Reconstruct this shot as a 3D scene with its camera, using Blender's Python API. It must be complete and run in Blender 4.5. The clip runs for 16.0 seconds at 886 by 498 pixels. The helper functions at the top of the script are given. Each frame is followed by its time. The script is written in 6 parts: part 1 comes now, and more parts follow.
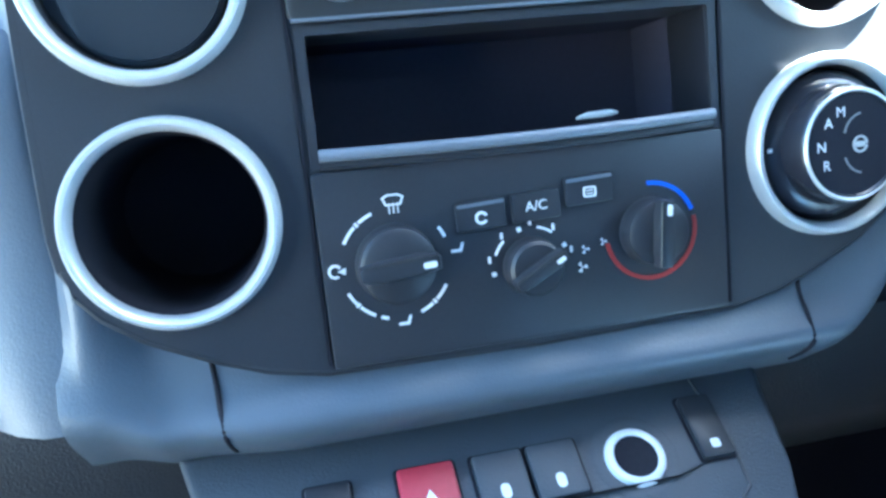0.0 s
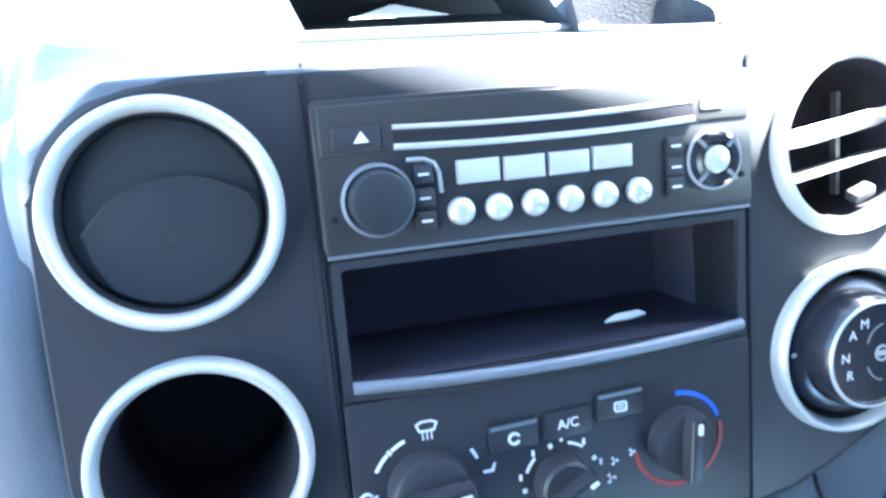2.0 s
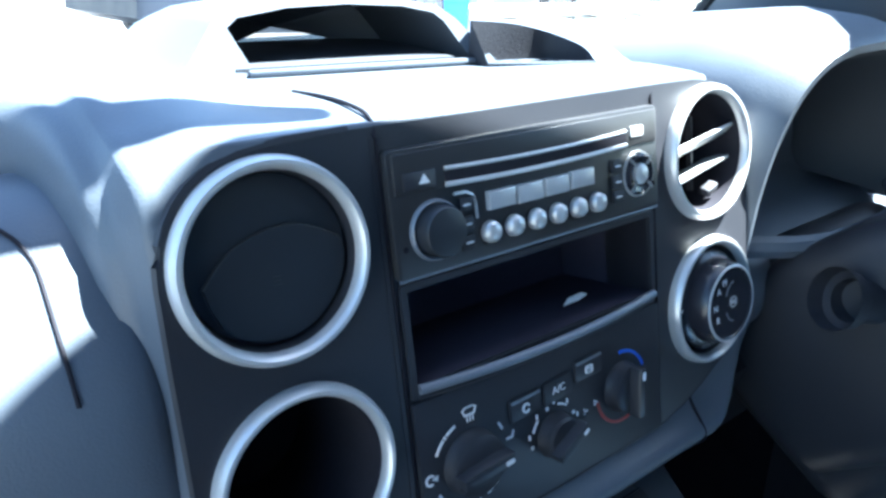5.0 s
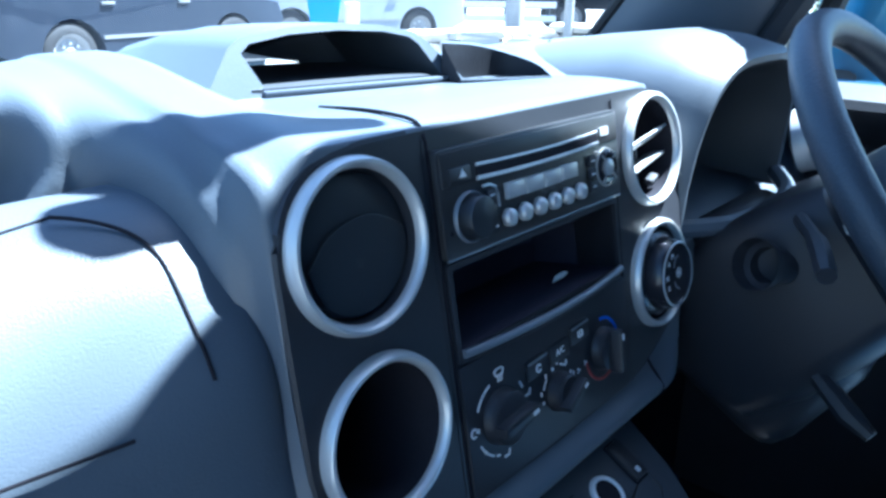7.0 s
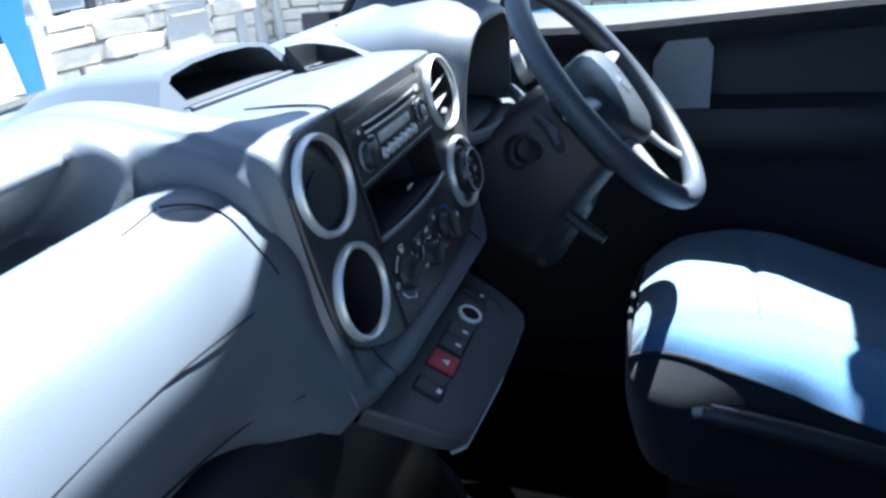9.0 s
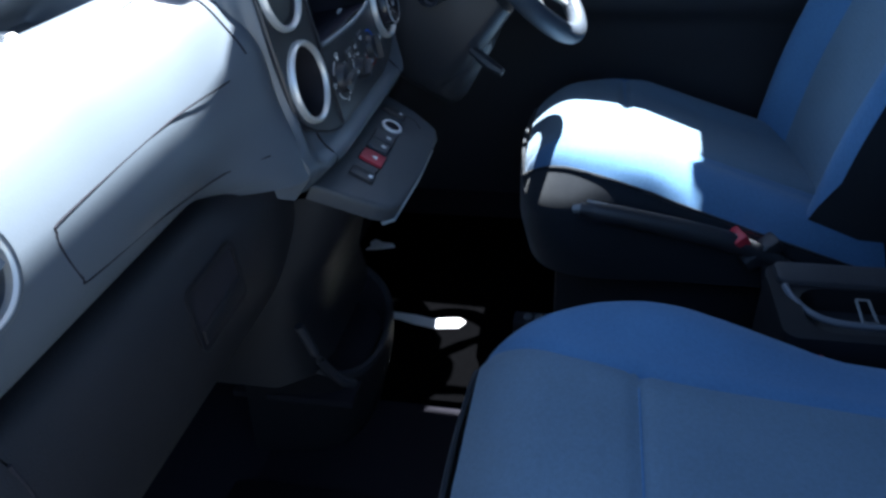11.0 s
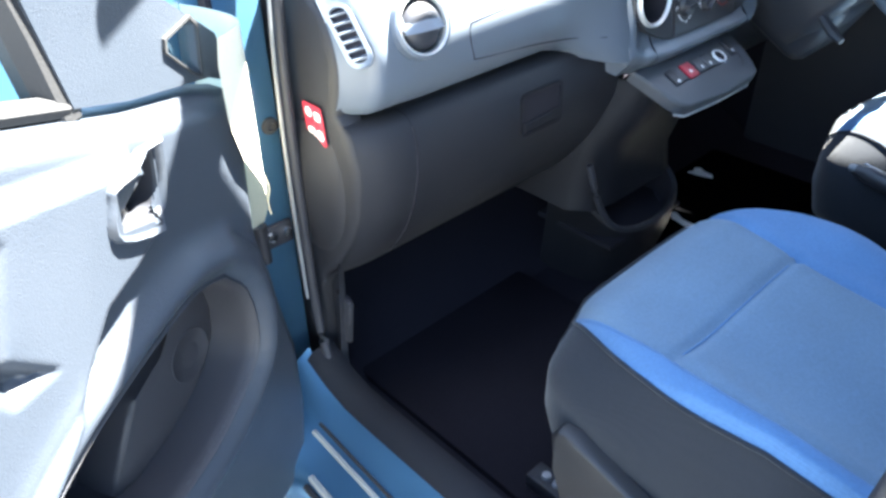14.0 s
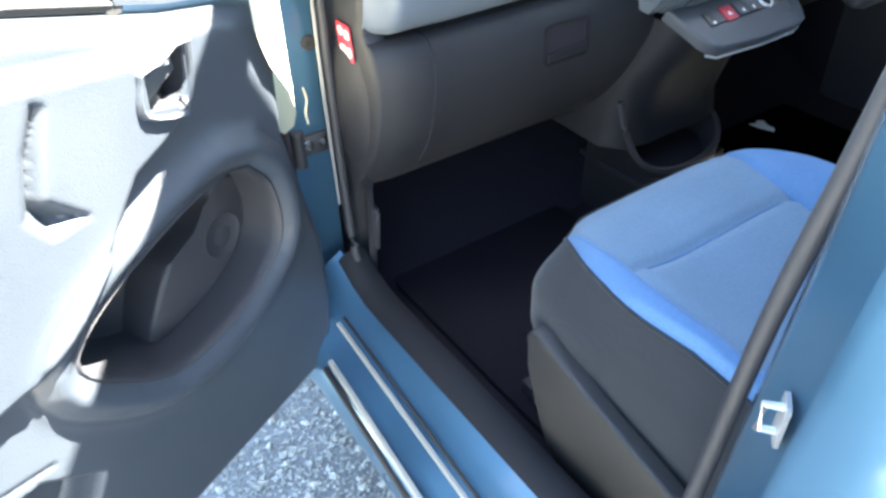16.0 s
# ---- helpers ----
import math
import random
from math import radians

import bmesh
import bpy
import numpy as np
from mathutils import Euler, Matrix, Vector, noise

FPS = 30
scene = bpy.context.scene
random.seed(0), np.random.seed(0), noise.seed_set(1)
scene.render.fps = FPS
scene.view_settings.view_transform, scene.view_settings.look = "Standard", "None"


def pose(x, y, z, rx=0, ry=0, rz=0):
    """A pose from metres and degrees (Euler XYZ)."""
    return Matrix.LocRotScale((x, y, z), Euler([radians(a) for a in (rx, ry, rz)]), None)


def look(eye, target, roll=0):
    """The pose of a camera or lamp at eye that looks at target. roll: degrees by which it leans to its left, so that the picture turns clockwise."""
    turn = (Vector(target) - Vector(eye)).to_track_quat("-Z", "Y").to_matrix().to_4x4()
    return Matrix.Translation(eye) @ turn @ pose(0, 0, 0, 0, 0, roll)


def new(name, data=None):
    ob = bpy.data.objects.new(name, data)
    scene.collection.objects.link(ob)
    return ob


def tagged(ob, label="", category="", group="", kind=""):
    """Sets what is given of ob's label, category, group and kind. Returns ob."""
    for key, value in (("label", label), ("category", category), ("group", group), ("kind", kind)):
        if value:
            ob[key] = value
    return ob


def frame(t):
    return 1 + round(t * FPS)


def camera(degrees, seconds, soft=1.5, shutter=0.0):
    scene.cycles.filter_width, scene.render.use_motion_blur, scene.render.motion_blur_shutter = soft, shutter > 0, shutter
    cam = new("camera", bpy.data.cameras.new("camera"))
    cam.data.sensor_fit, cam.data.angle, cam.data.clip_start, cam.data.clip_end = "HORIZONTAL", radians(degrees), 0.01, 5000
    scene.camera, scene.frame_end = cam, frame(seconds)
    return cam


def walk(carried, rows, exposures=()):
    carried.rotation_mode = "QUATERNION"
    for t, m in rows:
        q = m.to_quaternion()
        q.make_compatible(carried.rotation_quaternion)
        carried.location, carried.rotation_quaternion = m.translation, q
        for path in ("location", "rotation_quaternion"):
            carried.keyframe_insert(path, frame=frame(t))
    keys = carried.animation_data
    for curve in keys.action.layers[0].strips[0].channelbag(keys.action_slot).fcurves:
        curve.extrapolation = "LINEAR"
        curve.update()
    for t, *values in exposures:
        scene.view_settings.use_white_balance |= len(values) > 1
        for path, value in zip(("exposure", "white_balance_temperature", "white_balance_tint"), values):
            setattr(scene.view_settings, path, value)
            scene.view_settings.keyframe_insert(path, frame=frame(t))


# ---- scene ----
cam = camera(62.0, 16.0, 2.9)
PATH = [
    (0, (-0.102, -0.329, 0.974), (0.267, 1.515, 0.296), -3.9),
    (0.5, (-0.122, -0.297, 1.054), (0.284, 1.485, 0.243), -1.3),
    (1, (-0.131, -0.287, 1.067), (0.273, 1.535, 0.347), -1.4),
    (1.5, (-0.13, -0.286, 1.067), (0.289, 1.537, 0.36), -1.8),
    (2, (-0.118, -0.285, 1.067), (0.346, 1.528, 0.363), -2.2),
    (2.5, (-0.121, -0.285, 1.065), (0.34, 1.521, 0.338), -1.7),
    (3, (-0.142, -0.266, 1.068), (0.459, 1.484, 0.31), -2.3),
    (3.5, (-0.186, -0.252, 1.077), (0.639, 1.402, 0.312), 0.1),
    (4, (-0.207, -0.255, 1.08), (0.78, 1.304, 0.307), 0.9),
    (4.2, (-0.22, -0.255, 1.088), (0.812, 1.271, 0.31), 1.3),
    (6.3, (-0.341, -0.282, 1.112), (0.95, 1.065, 0.392), 1.2),
    (6.5, (-0.35, -0.272, 1.108), (0.966, 1.054, 0.393), 1.8),
    (7, (-0.378, -0.253, 1.108), (1.043, 0.972, 0.417), 1.0),
    (7.5, (-0.481, -0.243, 1.158), (1.08, 0.766, 0.419), 0.5),
    (8, (-0.566, -0.265, 1.187), (1.062, 0.613, 0.426), -1.8),
    (8.2, (-0.583, -0.281, 1.188), (1.067, 0.521, 0.391), -3.7),
    (10.3, (-0.821, -0.311, 1.176), (0.885, 0.2, 0.265), -5.3),
    (10.5, (-0.846, -0.322, 1.171), (0.846, 0.151, 0.215), -5.0),
    (11, (-0.867, -0.321, 1.156), (0.776, 0.047, 0.077), -3.3),
    (11.5, (-0.889, -0.352, 1.168), (0.716, 0.108, 0.068), 0.4),
    (12, (-0.97, -0.435, 1.184), (0.471, 0.389, 0.069), -1.7),
    (12.5, (-1.06, -0.452, 1.196), (0.375, 0.449, 0.132), -3.3),
    (13, (-1.144, -0.484, 1.195), (0.247, 0.417, 0.076), -2.1),
    (13.5, (-1.175, -0.569, 1.207), (0.054, 0.521, 0.066), -2.4),
    (14, (-1.179, -0.634, 1.221), (-0.051, 0.559, 0.078), -0.4),
    (14.5, (-1.133, -0.645, 1.21), (-0.099, 0.61, 0.045), 2.9),
    (15, (-1.097, -0.658, 1.201), (-0.14, 0.597, -0.027), 1.4),
    (15.5, (-1.136, -0.736, 1.204), (-0.208, 0.537, -0.029), 3.6),
    (16, (-1.148, -0.807, 1.228), (-0.286, 0.507, -0.008), -1.8),
]
EXPOSURES = [(0, 5.85, 5400, -5), (0.5, 6.12, 5550, 0), (2.5, 5.85, 5700, 3), (4, 4.75, 5750, 2), (7, 3.15, 4800, 1), (8, 2.9, 5200, 4), (10.5, 3.0, 5700, 6), (11, 3.2, 5700, 6), (11.5, 4.05, 5650, 4), (12.5, 4.55, 5600, 5), (13, 4.8, 5700, 5), (13.5, 4.9, 6150, 6), (14.5, 5.05, 6500, 7), (15.5, 5.15, 6650, 6), (16, 5.25, 6950, 5)]
walk(cam, [(t, look(eye, target, roll)) for t, eye, target, roll in PATH], EXPOSURES)

# ---- light ----
SUN = Vector((0.51, -0.2, 1.0)).normalized()
world = bpy.data.worlds.new("sky")
scene.world = world
world.use_nodes = True
wn = world.node_tree.nodes
sky = wn.new("ShaderNodeTexSky")
sky.sky_type, sky.sun_disc = "NISHITA", False
sky.sun_elevation, sky.sun_rotation = math.asin(SUN.z), math.atan2(SUN.x, SUN.y)
sky.air_density, sky.dust_density = 1.0, 0.8
world.node_tree.links.new(sky.outputs[0], wn["Background"].inputs[0])
wn["Background"].inputs[1].default_value = 0.05
sun = new("sun", bpy.data.lights.new("sun", "SUN"))
sun.data.energy, sun.data.angle, sun.data.color = 5.0, radians(0.55), (1.0, 0.96, 0.9)
sun.matrix_world = look(SUN * 20, (0, 0, 0))


# ---- materials ----
def node_material(name, colour, rough=0.5, metal=0.0, grain=400.0, vary=0.12, bump=0.1, stain=6.0, spec=0.5, coat=0.0):
    """Two scales of colour change, and a fine relief."""
    m = bpy.data.materials.new(name)
    m.use_nodes = True
    t, b = m.node_tree, m.node_tree.nodes["Principled BSDF"]
    co = t.nodes.new("ShaderNodeTexCoord")
    fine, wide = t.nodes.new("ShaderNodeTexNoise"), t.nodes.new("ShaderNodeTexNoise")
    fine.inputs["Scale"].default_value, wide.inputs["Scale"].default_value = grain, stain
    fine.inputs["Detail"].default_value, wide.inputs["Detail"].default_value = 2.0, 4.0
    for n in (fine, wide):
        t.links.new(co.outputs["Object"], n.inputs["Vector"])
    add = t.nodes.new("ShaderNodeMath")
    add.operation = "ADD"
    t.links.new(fine.outputs[0], add.inputs[0])
    t.links.new(wide.outputs[0], add.inputs[1])
    ramp = t.nodes.new("ShaderNodeMapRange")
    ramp.inputs["From Min"].default_value, ramp.inputs["From Max"].default_value = 0.6, 1.4
    ramp.inputs["To Min"].default_value, ramp.inputs["To Max"].default_value = 1 - vary, 1 + vary
    t.links.new(add.outputs[0], ramp.inputs["Value"])
    mul = t.nodes.new("ShaderNodeVectorMath")
    mul.operation = "SCALE"
    mul.inputs[0].default_value = colour
    t.links.new(ramp.outputs[0], mul.inputs["Scale"])
    t.links.new(mul.outputs[0], b.inputs["Base Color"])
    rr = t.nodes.new("ShaderNodeMapRange")
    rr.inputs["From Min"].default_value, rr.inputs["From Max"].default_value = 0.3, 0.7
    rr.inputs["To Min"].default_value, rr.inputs["To Max"].default_value = max(rough - 0.08, 0.02), min(rough + 0.08, 1)
    t.links.new(wide.outputs[0], rr.inputs["Value"])
    t.links.new(rr.outputs[0], b.inputs["Roughness"])
    b.inputs["Metallic"].default_value = metal
    b.inputs["Specular IOR Level"].default_value = spec
    b.inputs["Coat Weight"].default_value = coat
    b.inputs["Coat Roughness"].default_value = 0.08
    if bump:
        bp = t.nodes.new("ShaderNodeBump")
        bp.inputs["Strength"].default_value, bp.inputs["Distance"].default_value = bump, 0.002
        t.links.new(fine.outputs[0], bp.inputs["Height"])
        t.links.new(bp.outputs[0], b.inputs["Normal"])
    return m


def fabric_material(name, colour, rough=0.95):
    """A knitted weave with soft sheen."""
    m = node_material(name, colour, rough, grain=260, vary=0.14, bump=0.0, stain=9, spec=0.2)
    t, b = m.node_tree, m.node_tree.nodes["Principled BSDF"]
    co = t.nodes.new("ShaderNodeTexCoord")
    hs = []
    for direction in ("X", "Y"):
        w = t.nodes.new("ShaderNodeTexWave")
        w.bands_direction, w.inputs["Scale"].default_value = direction, 130.0
        w.inputs["Distortion"].default_value = 1.5
        t.links.new(co.outputs["Object"], w.inputs["Vector"])
        hs.append(w)
    mx = t.nodes.new("ShaderNodeMath")
    mx.operation = "MAXIMUM"
    t.links.new(hs[0].outputs["Fac"], mx.inputs[0])
    t.links.new(hs[1].outputs["Fac"], mx.inputs[1])
    bp = t.nodes.new("ShaderNodeBump")
    bp.inputs["Strength"].default_value, bp.inputs["Distance"].default_value = 0.25, 0.001
    t.links.new(mx.outputs[0], bp.inputs["Height"])
    t.links.new(bp.outputs[0], b.inputs["Normal"])
    b.inputs["Sheen Weight"].default_value = 0.12
    return m


def glass_material(name, tint=(1, 1, 1)):
    m = bpy.data.materials.new(name)
    m.use_nodes = True
    t = m.node_tree
    g, tr, mix, lw, fr, po = (t.nodes.new(k) for k in ("ShaderNodeBsdfGlossy", "ShaderNodeBsdfTransparent", "ShaderNodeMixShader", "ShaderNodeLayerWeight", "ShaderNodeMapRange", "ShaderNodeMath"))
    g.inputs["Roughness"].default_value = 0.02
    tr.inputs["Color"].default_value = (*tint, 1)
    po.operation = "POWER"
    po.inputs[1].default_value = 5.0
    lw.inputs["Blend"].default_value = 0.5
    t.links.new(lw.outputs["Facing"], po.inputs[0])
    t.links.new(po.outputs[0], fr.inputs["Value"])
    fr.inputs["To Min"].default_value, fr.inputs["To Max"].default_value = 0.04, 0.9
    t.links.new(fr.outputs[0], mix.inputs[0])
    t.links.new(tr.outputs[0], mix.inputs[1])
    t.links.new(g.outputs[0], mix.inputs[2])
    t.links.new(mix.outputs[0], t.nodes["Material Output"].inputs["Surface"])
    return m


GREY = node_material("grey_dash_plastic", (0.092, 0.108, 0.130), 0.40, grain=900, vary=0.05, bump=0.12)
BLACK = node_material("black_plastic", (0.026, 0.027, 0.032), 0.42, grain=900, vary=0.12, bump=0.05, spec=0.4)
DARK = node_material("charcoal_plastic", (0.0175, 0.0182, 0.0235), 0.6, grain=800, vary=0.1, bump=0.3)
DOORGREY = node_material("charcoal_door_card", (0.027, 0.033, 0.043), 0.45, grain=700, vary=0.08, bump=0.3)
SILVER = node_material("satin_silver_paint", (0.56, 0.56, 0.55), 0.34, 0.4, grain=1500, vary=0.04, bump=0.0)
RADIO = node_material("radio_face", (0.030, 0.030, 0.031), 0.38, 0.1, grain=1500, vary=0.05, bump=0.05)
CHROME = node_material("bright_metal", (0.75, 0.75, 0.75), 0.26, 1.0, grain=200, vary=0.03, bump=0.0)
# dark colour in place of the shade inside gaps, slots and wells
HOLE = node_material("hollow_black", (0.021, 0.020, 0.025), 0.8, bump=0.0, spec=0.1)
WHITE = node_material("white_print", (0.75, 0.75, 0.75), 0.6, bump=0.0, vary=0.04)
BLUEPRINT = node_material("blue_print", (0.02, 0.11, 0.6), 0.5, bump=0.0, vary=0.05)
REDPRINT = node_material("red_print", (0.28, 0.02, 0.015), 0.5, bump=0.0, vary=0.05)
RED = node_material("red_plastic", (0.40, 0.025, 0.045), 0.45, bump=0.05, vary=0.06)
CLOTH = fabric_material("light_blue_cloth", (0.112, 0.166, 0.226))
CLOTHBLUE = fabric_material("bright_blue_cloth", (0.078, 0.160, 0.290))
CLOTHDARK = fabric_material("charcoal_cloth", (0.0135, 0.0165, 0.022))
CARPET = fabric_material("black_carpet", (0.0150, 0.0140, 0.0185))
CARPET.node_tree.nodes["Principled BSDF"].inputs["Specular IOR Level"].default_value = 0.05
CARPET.node_tree.nodes["Principled BSDF"].inputs["Sheen Weight"].default_value = 0.0
PAINT = node_material("metallic_blue_paint", (0.085, 0.205, 0.33), 0.34, 0.75, grain=3000, vary=0.08, bump=0.0, coat=1.0)
CREAM = node_material("cream_sealant", (0.55, 0.52, 0.40), 0.6, vary=0.08)
LEATHER = node_material("black_leather", (0.045, 0.055, 0.072), 0.42, grain=500, vary=0.15, bump=0.3)
SATIN = node_material("satin_grey_plastic", (0.22, 0.225, 0.23), 0.4, 0.2, vary=0.06, bump=0.05)
SMOOTH = node_material("smooth_dark_plastic", (0.017, 0.0195, 0.024), 0.40, grain=1200, vary=0.08, bump=0.02)
LIP = node_material("dark_satin_lip", (0.16, 0.175, 0.20), 0.36, 0.2, vary=0.08, bump=0.05)
SATINPALE = node_material("pale_strip", (0.30, 0.295, 0.26), 0.5, vary=0.1, bump=0.05)
COVER = node_material("brown_grey_plastic", (0.019, 0.018, 0.0185), 0.5, grain=700, vary=0.1, bump=0.3)
MIRROR = node_material("mirror_silver", (0.85, 0.85, 0.85), 0.02, 1.0, vary=0.0, bump=0.0)
MATTING = node_material("rubber_backed_mat", (0.0125, 0.0115, 0.0150), 0.95, grain=300, vary=0.2, bump=0.0, spec=0.02)
LOWER = node_material("dark_slate_moulding", (0.0138, 0.0142, 0.0180), 0.6, grain=800, vary=0.12, bump=0.3, spec=0.4)
BIN = node_material("matt_black_moulding", (0.0105, 0.0105, 0.0130), 0.62, grain=700, vary=0.15, bump=0.2, spec=0.25)
# near zero: footwell shade put into the colour, hiding a sun patch
DRIVERMAT = node_material("shaded_rubber_mat", (0.0013, 0.0013, 0.0015), 0.95, grain=200, vary=0.2, bump=0.0, spec=0.0)
GLOSS = node_material("gloss_black_plastic", (0.020, 0.020, 0.026), 0.22, bump=0.0, vary=0.05, spec=0.45)
SATINDARK = node_material("pale_plastic_edge", (0.10, 0.11, 0.13), 0.4, bump=0.05, vary=0.2)
# slot lining made lighter, lens haze put into its colour
SLOTIN = node_material("haze_lifted_liner", (0.040, 0.037, 0.056), 0.7, bump=0.05, vary=0.1, spec=0.2)
RUBBER = node_material("black_rubber", (0.016, 0.016, 0.017), 0.7, bump=0.2)
GRAVEL = node_material("gravel_ground", (0.22, 0.217, 0.21), 0.95, grain=130, vary=0.45, bump=1.0, stain=0.9)
STONE = node_material("rubble_stone", (0.50, 0.46, 0.39), 0.9, grain=40, vary=0.3, bump=0.6, stain=3)
MORTAR = node_material("lime_mortar", (0.34, 0.31, 0.26), 0.95, grain=60, vary=0.3, bump=0.6, stain=3)
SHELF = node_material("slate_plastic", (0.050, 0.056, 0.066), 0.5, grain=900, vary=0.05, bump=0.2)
PEBBLE = node_material("gravel_chips", (0.36, 0.35, 0.33), 0.9, grain=35, vary=0.6, bump=0.3, stain=60)
CONCRETE = node_material("weathered_concrete", (0.33, 0.33, 0.32), 0.9, grain=70, vary=0.2, bump=0.5, stain=3)
SIGNBLUE = node_material("bright_blue_plastic", (0.03, 0.25, 0.70), 0.4, vary=0.06, bump=0.05)
BRICK = node_material("red_brick", (0.32, 0.13, 0.08), 0.9, grain=120, vary=0.25, bump=0.5, stain=8)
LEAF = node_material("green_leaf", (0.06, 0.12, 0.025), 0.6, grain=30, vary=0.4, bump=0.0, stain=4)
BARK = node_material("bark", (0.12, 0.09, 0.06), 0.9, grain=90, vary=0.3, bump=0.5)
WHITESHEET = node_material("matt_white_sheet", (0.8, 0.8, 0.78), 0.8, vary=0.03, bump=0.05)
GLASS = glass_material("clear_glass")
TINT = glass_material("tinted_glass", (0.8, 0.86, 0.85))


# ---- mesh helpers ----
def mesh_from(name, bm, material, smooth=40):
    me = bpy.data.meshes.new(name)
    bmesh.ops.recalc_face_normals(bm, faces=bm.faces)
    bm.to_mesh(me)
    bm.free()
    me.materials.append(material)
    for p in me.polygons:
        p.use_smooth = True
    me.set_sharp_from_angle(angle=radians(smooth))
    return me


def part(name, bm, material, parent=None, label="", smooth=40):
    ob = new(name, mesh_from(name, bm, material, smooth))
    if parent:
        ob.parent = parent
    return tagged(ob, label)


def thing(name, label, category, group="", m=None):
    ob = new(name)
    ob.empty_display_size = 0.05
    if m is not None:
        ob.matrix_world = m
    return tagged(ob, label, category, group)


def structure(name, bm, material, label, category="", smooth=40):
    ob = new(name, mesh_from(name, bm, material, smooth))
    return tagged(ob, label, category, kind="structure")


def box(sx, sy, sz, m=None, bevel=0.0, seg=2, bm=None):
    bm2 = bmesh.new()
    bmesh.ops.create_cube(bm2, size=1, matrix=Matrix.Diagonal((sx, sy, sz, 1)))
    if bevel:
        bmesh.ops.bevel(bm2, geom=bm2.edges[:], offset=bevel, segments=seg, affect="EDGES", profile=0.5)
    if m is not None:
        bmesh.ops.transform(bm2, matrix=m, verts=bm2.verts)
    return merge(bm, bm2)


def merge(bm, bm2):
    if bm is None:
        return bm2
    me = bpy.data.meshes.new("temp")
    bm2.to_mesh(me)
    bm2.free()
    bm.from_mesh(me)
    bpy.data.meshes.remove(me)
    return bm


def lathe(profile, seg=48, m=None, bm=None, cap=False):
    """Turns a list of (radius, height) round the local z."""
    b = bmesh.new()
    rings = []
    for r, h in profile:
        if r < 1e-6:
            rings.append([b.verts.new((0, 0, h))])
        else:
            rings.append([b.verts.new((r * math.cos(2 * math.pi * k / seg), r * math.sin(2 * math.pi * k / seg), h)) for k in range(seg)])
    for lo, hi in zip(rings, rings[1:]):
        for k in range(seg):
            q = (k + 1) % seg
            if len(lo) == 1 and len(hi) > 1:
                b.faces.new((lo[0], hi[q], hi[k]))
            elif len(hi) == 1 and len(lo) > 1:
                b.faces.new((lo[k], lo[q], hi[0]))
            elif len(lo) > 1:
                b.faces.new((lo[k], lo[q], hi[q], hi[k]))
    if m is not None:
        bmesh.ops.transform(b, matrix=m, verts=b.verts)
    return merge(bm, b)


def prism(outline, depth, m=None, bevel=0.0, bm=None, seg=2):
    """An outline in x, y raised to depth along z, with its upper rim rounded."""
    b = bmesh.new()
    low = [b.verts.new((x, y, 0)) for x, y in outline]
    top = [b.verts.new((x, y, depth)) for x, y in outline]
    n = len(outline)
    b.faces.new(low[::-1])
    f = b.faces.new(top)
    for k in range(n):
        b.faces.new((low[k], low[(k + 1) % n], top[(k + 1) % n], top[k]))
    if bevel:
        bmesh.ops.bevel(b, geom=list(f.edges), offset=bevel, segments=seg, affect="EDGES", profile=0.5)
    if m is not None:
        bmesh.ops.transform(b, matrix=m, verts=b.verts)
    return merge(bm, b)


def loft(sections, closed=False, m=None, bm=None, caps=False):
    """Rows of points, joined row to row."""
    b = bmesh.new()
    rows = [[b.verts.new(p) for p in s] for s in sections]
    n = len(rows[0])
    for r0, r1 in zip(rows, rows[1:]):
        for k in range(n if closed else n - 1):
            b.faces.new((r0[k], r0[(k + 1) % n], r1[(k + 1) % n], r1[k]))
    if caps:
        b.faces.new(rows[0][::-1])
        b.faces.new(rows[-1])
    if m is not None:
        bmesh.ops.transform(b, matrix=m, verts=b.verts)
    return merge(bm, b)


def smooth_line(points, n):
    """A smooth line through points (Catmull-Rom), in n steps a span."""
    p = [Vector(q) for q in points]
    p = [2 * p[0] - p[1]] + p + [2 * p[-1] - p[-2]]
    out = []
    for a, b, c, d in zip(p, p[1:], p[2:], p[3:]):
        for k in range(n):
            t = k / n
            out.append(0.5 * (2 * b + (c - a) * t + (2 * a - 5 * b + 4 * c - d) * t * t + (3 * b - a - 3 * c + d) * t ** 3))
    return out + [p[-2]]


def tube(points, radius, seg=10, bm=None, m=None, squash=1.0):
    """A round bar along a line of points; radius may be a list."""
    p = [Vector(q) for q in points]
    rad = radius if isinstance(radius, (list, tuple)) else [radius] * len(p)
    rows = []
    up = Vector((0, 0, 1))
    for k, q in enumerate(p):
        d = (p[min(k + 1, len(p) - 1)] - p[max(k - 1, 0)]).normalized()
        side = d.cross(up if abs(d.z) < 0.95 else Vector((0, 1, 0))).normalized()
        v = side.cross(d)
        rows.append([q + rad[k] * (math.cos(a) * side + squash * math.sin(a) * v) for a in (2 * math.pi * j / seg for j in range(seg))])
    return loft(rows, closed=True, bm=bm, m=m, caps=True)


def rounded(w, h, r, n=5, cx=0.0, cy=0.0):
    """The outline of a rounded rectangle."""
    out = []
    for sx, sy, a0 in ((1, 1, 0), (-1, 1, 90), (-1, -1, 180), (1, -1, 270)):
        for k in range(n + 1):
            a = radians(a0 + 90 * k / n)
            out.append((cx + sx * (w / 2 - r) + r * math.cos(a), cy + sy * (h / 2 - r) + r * math.sin(a)))
    return out


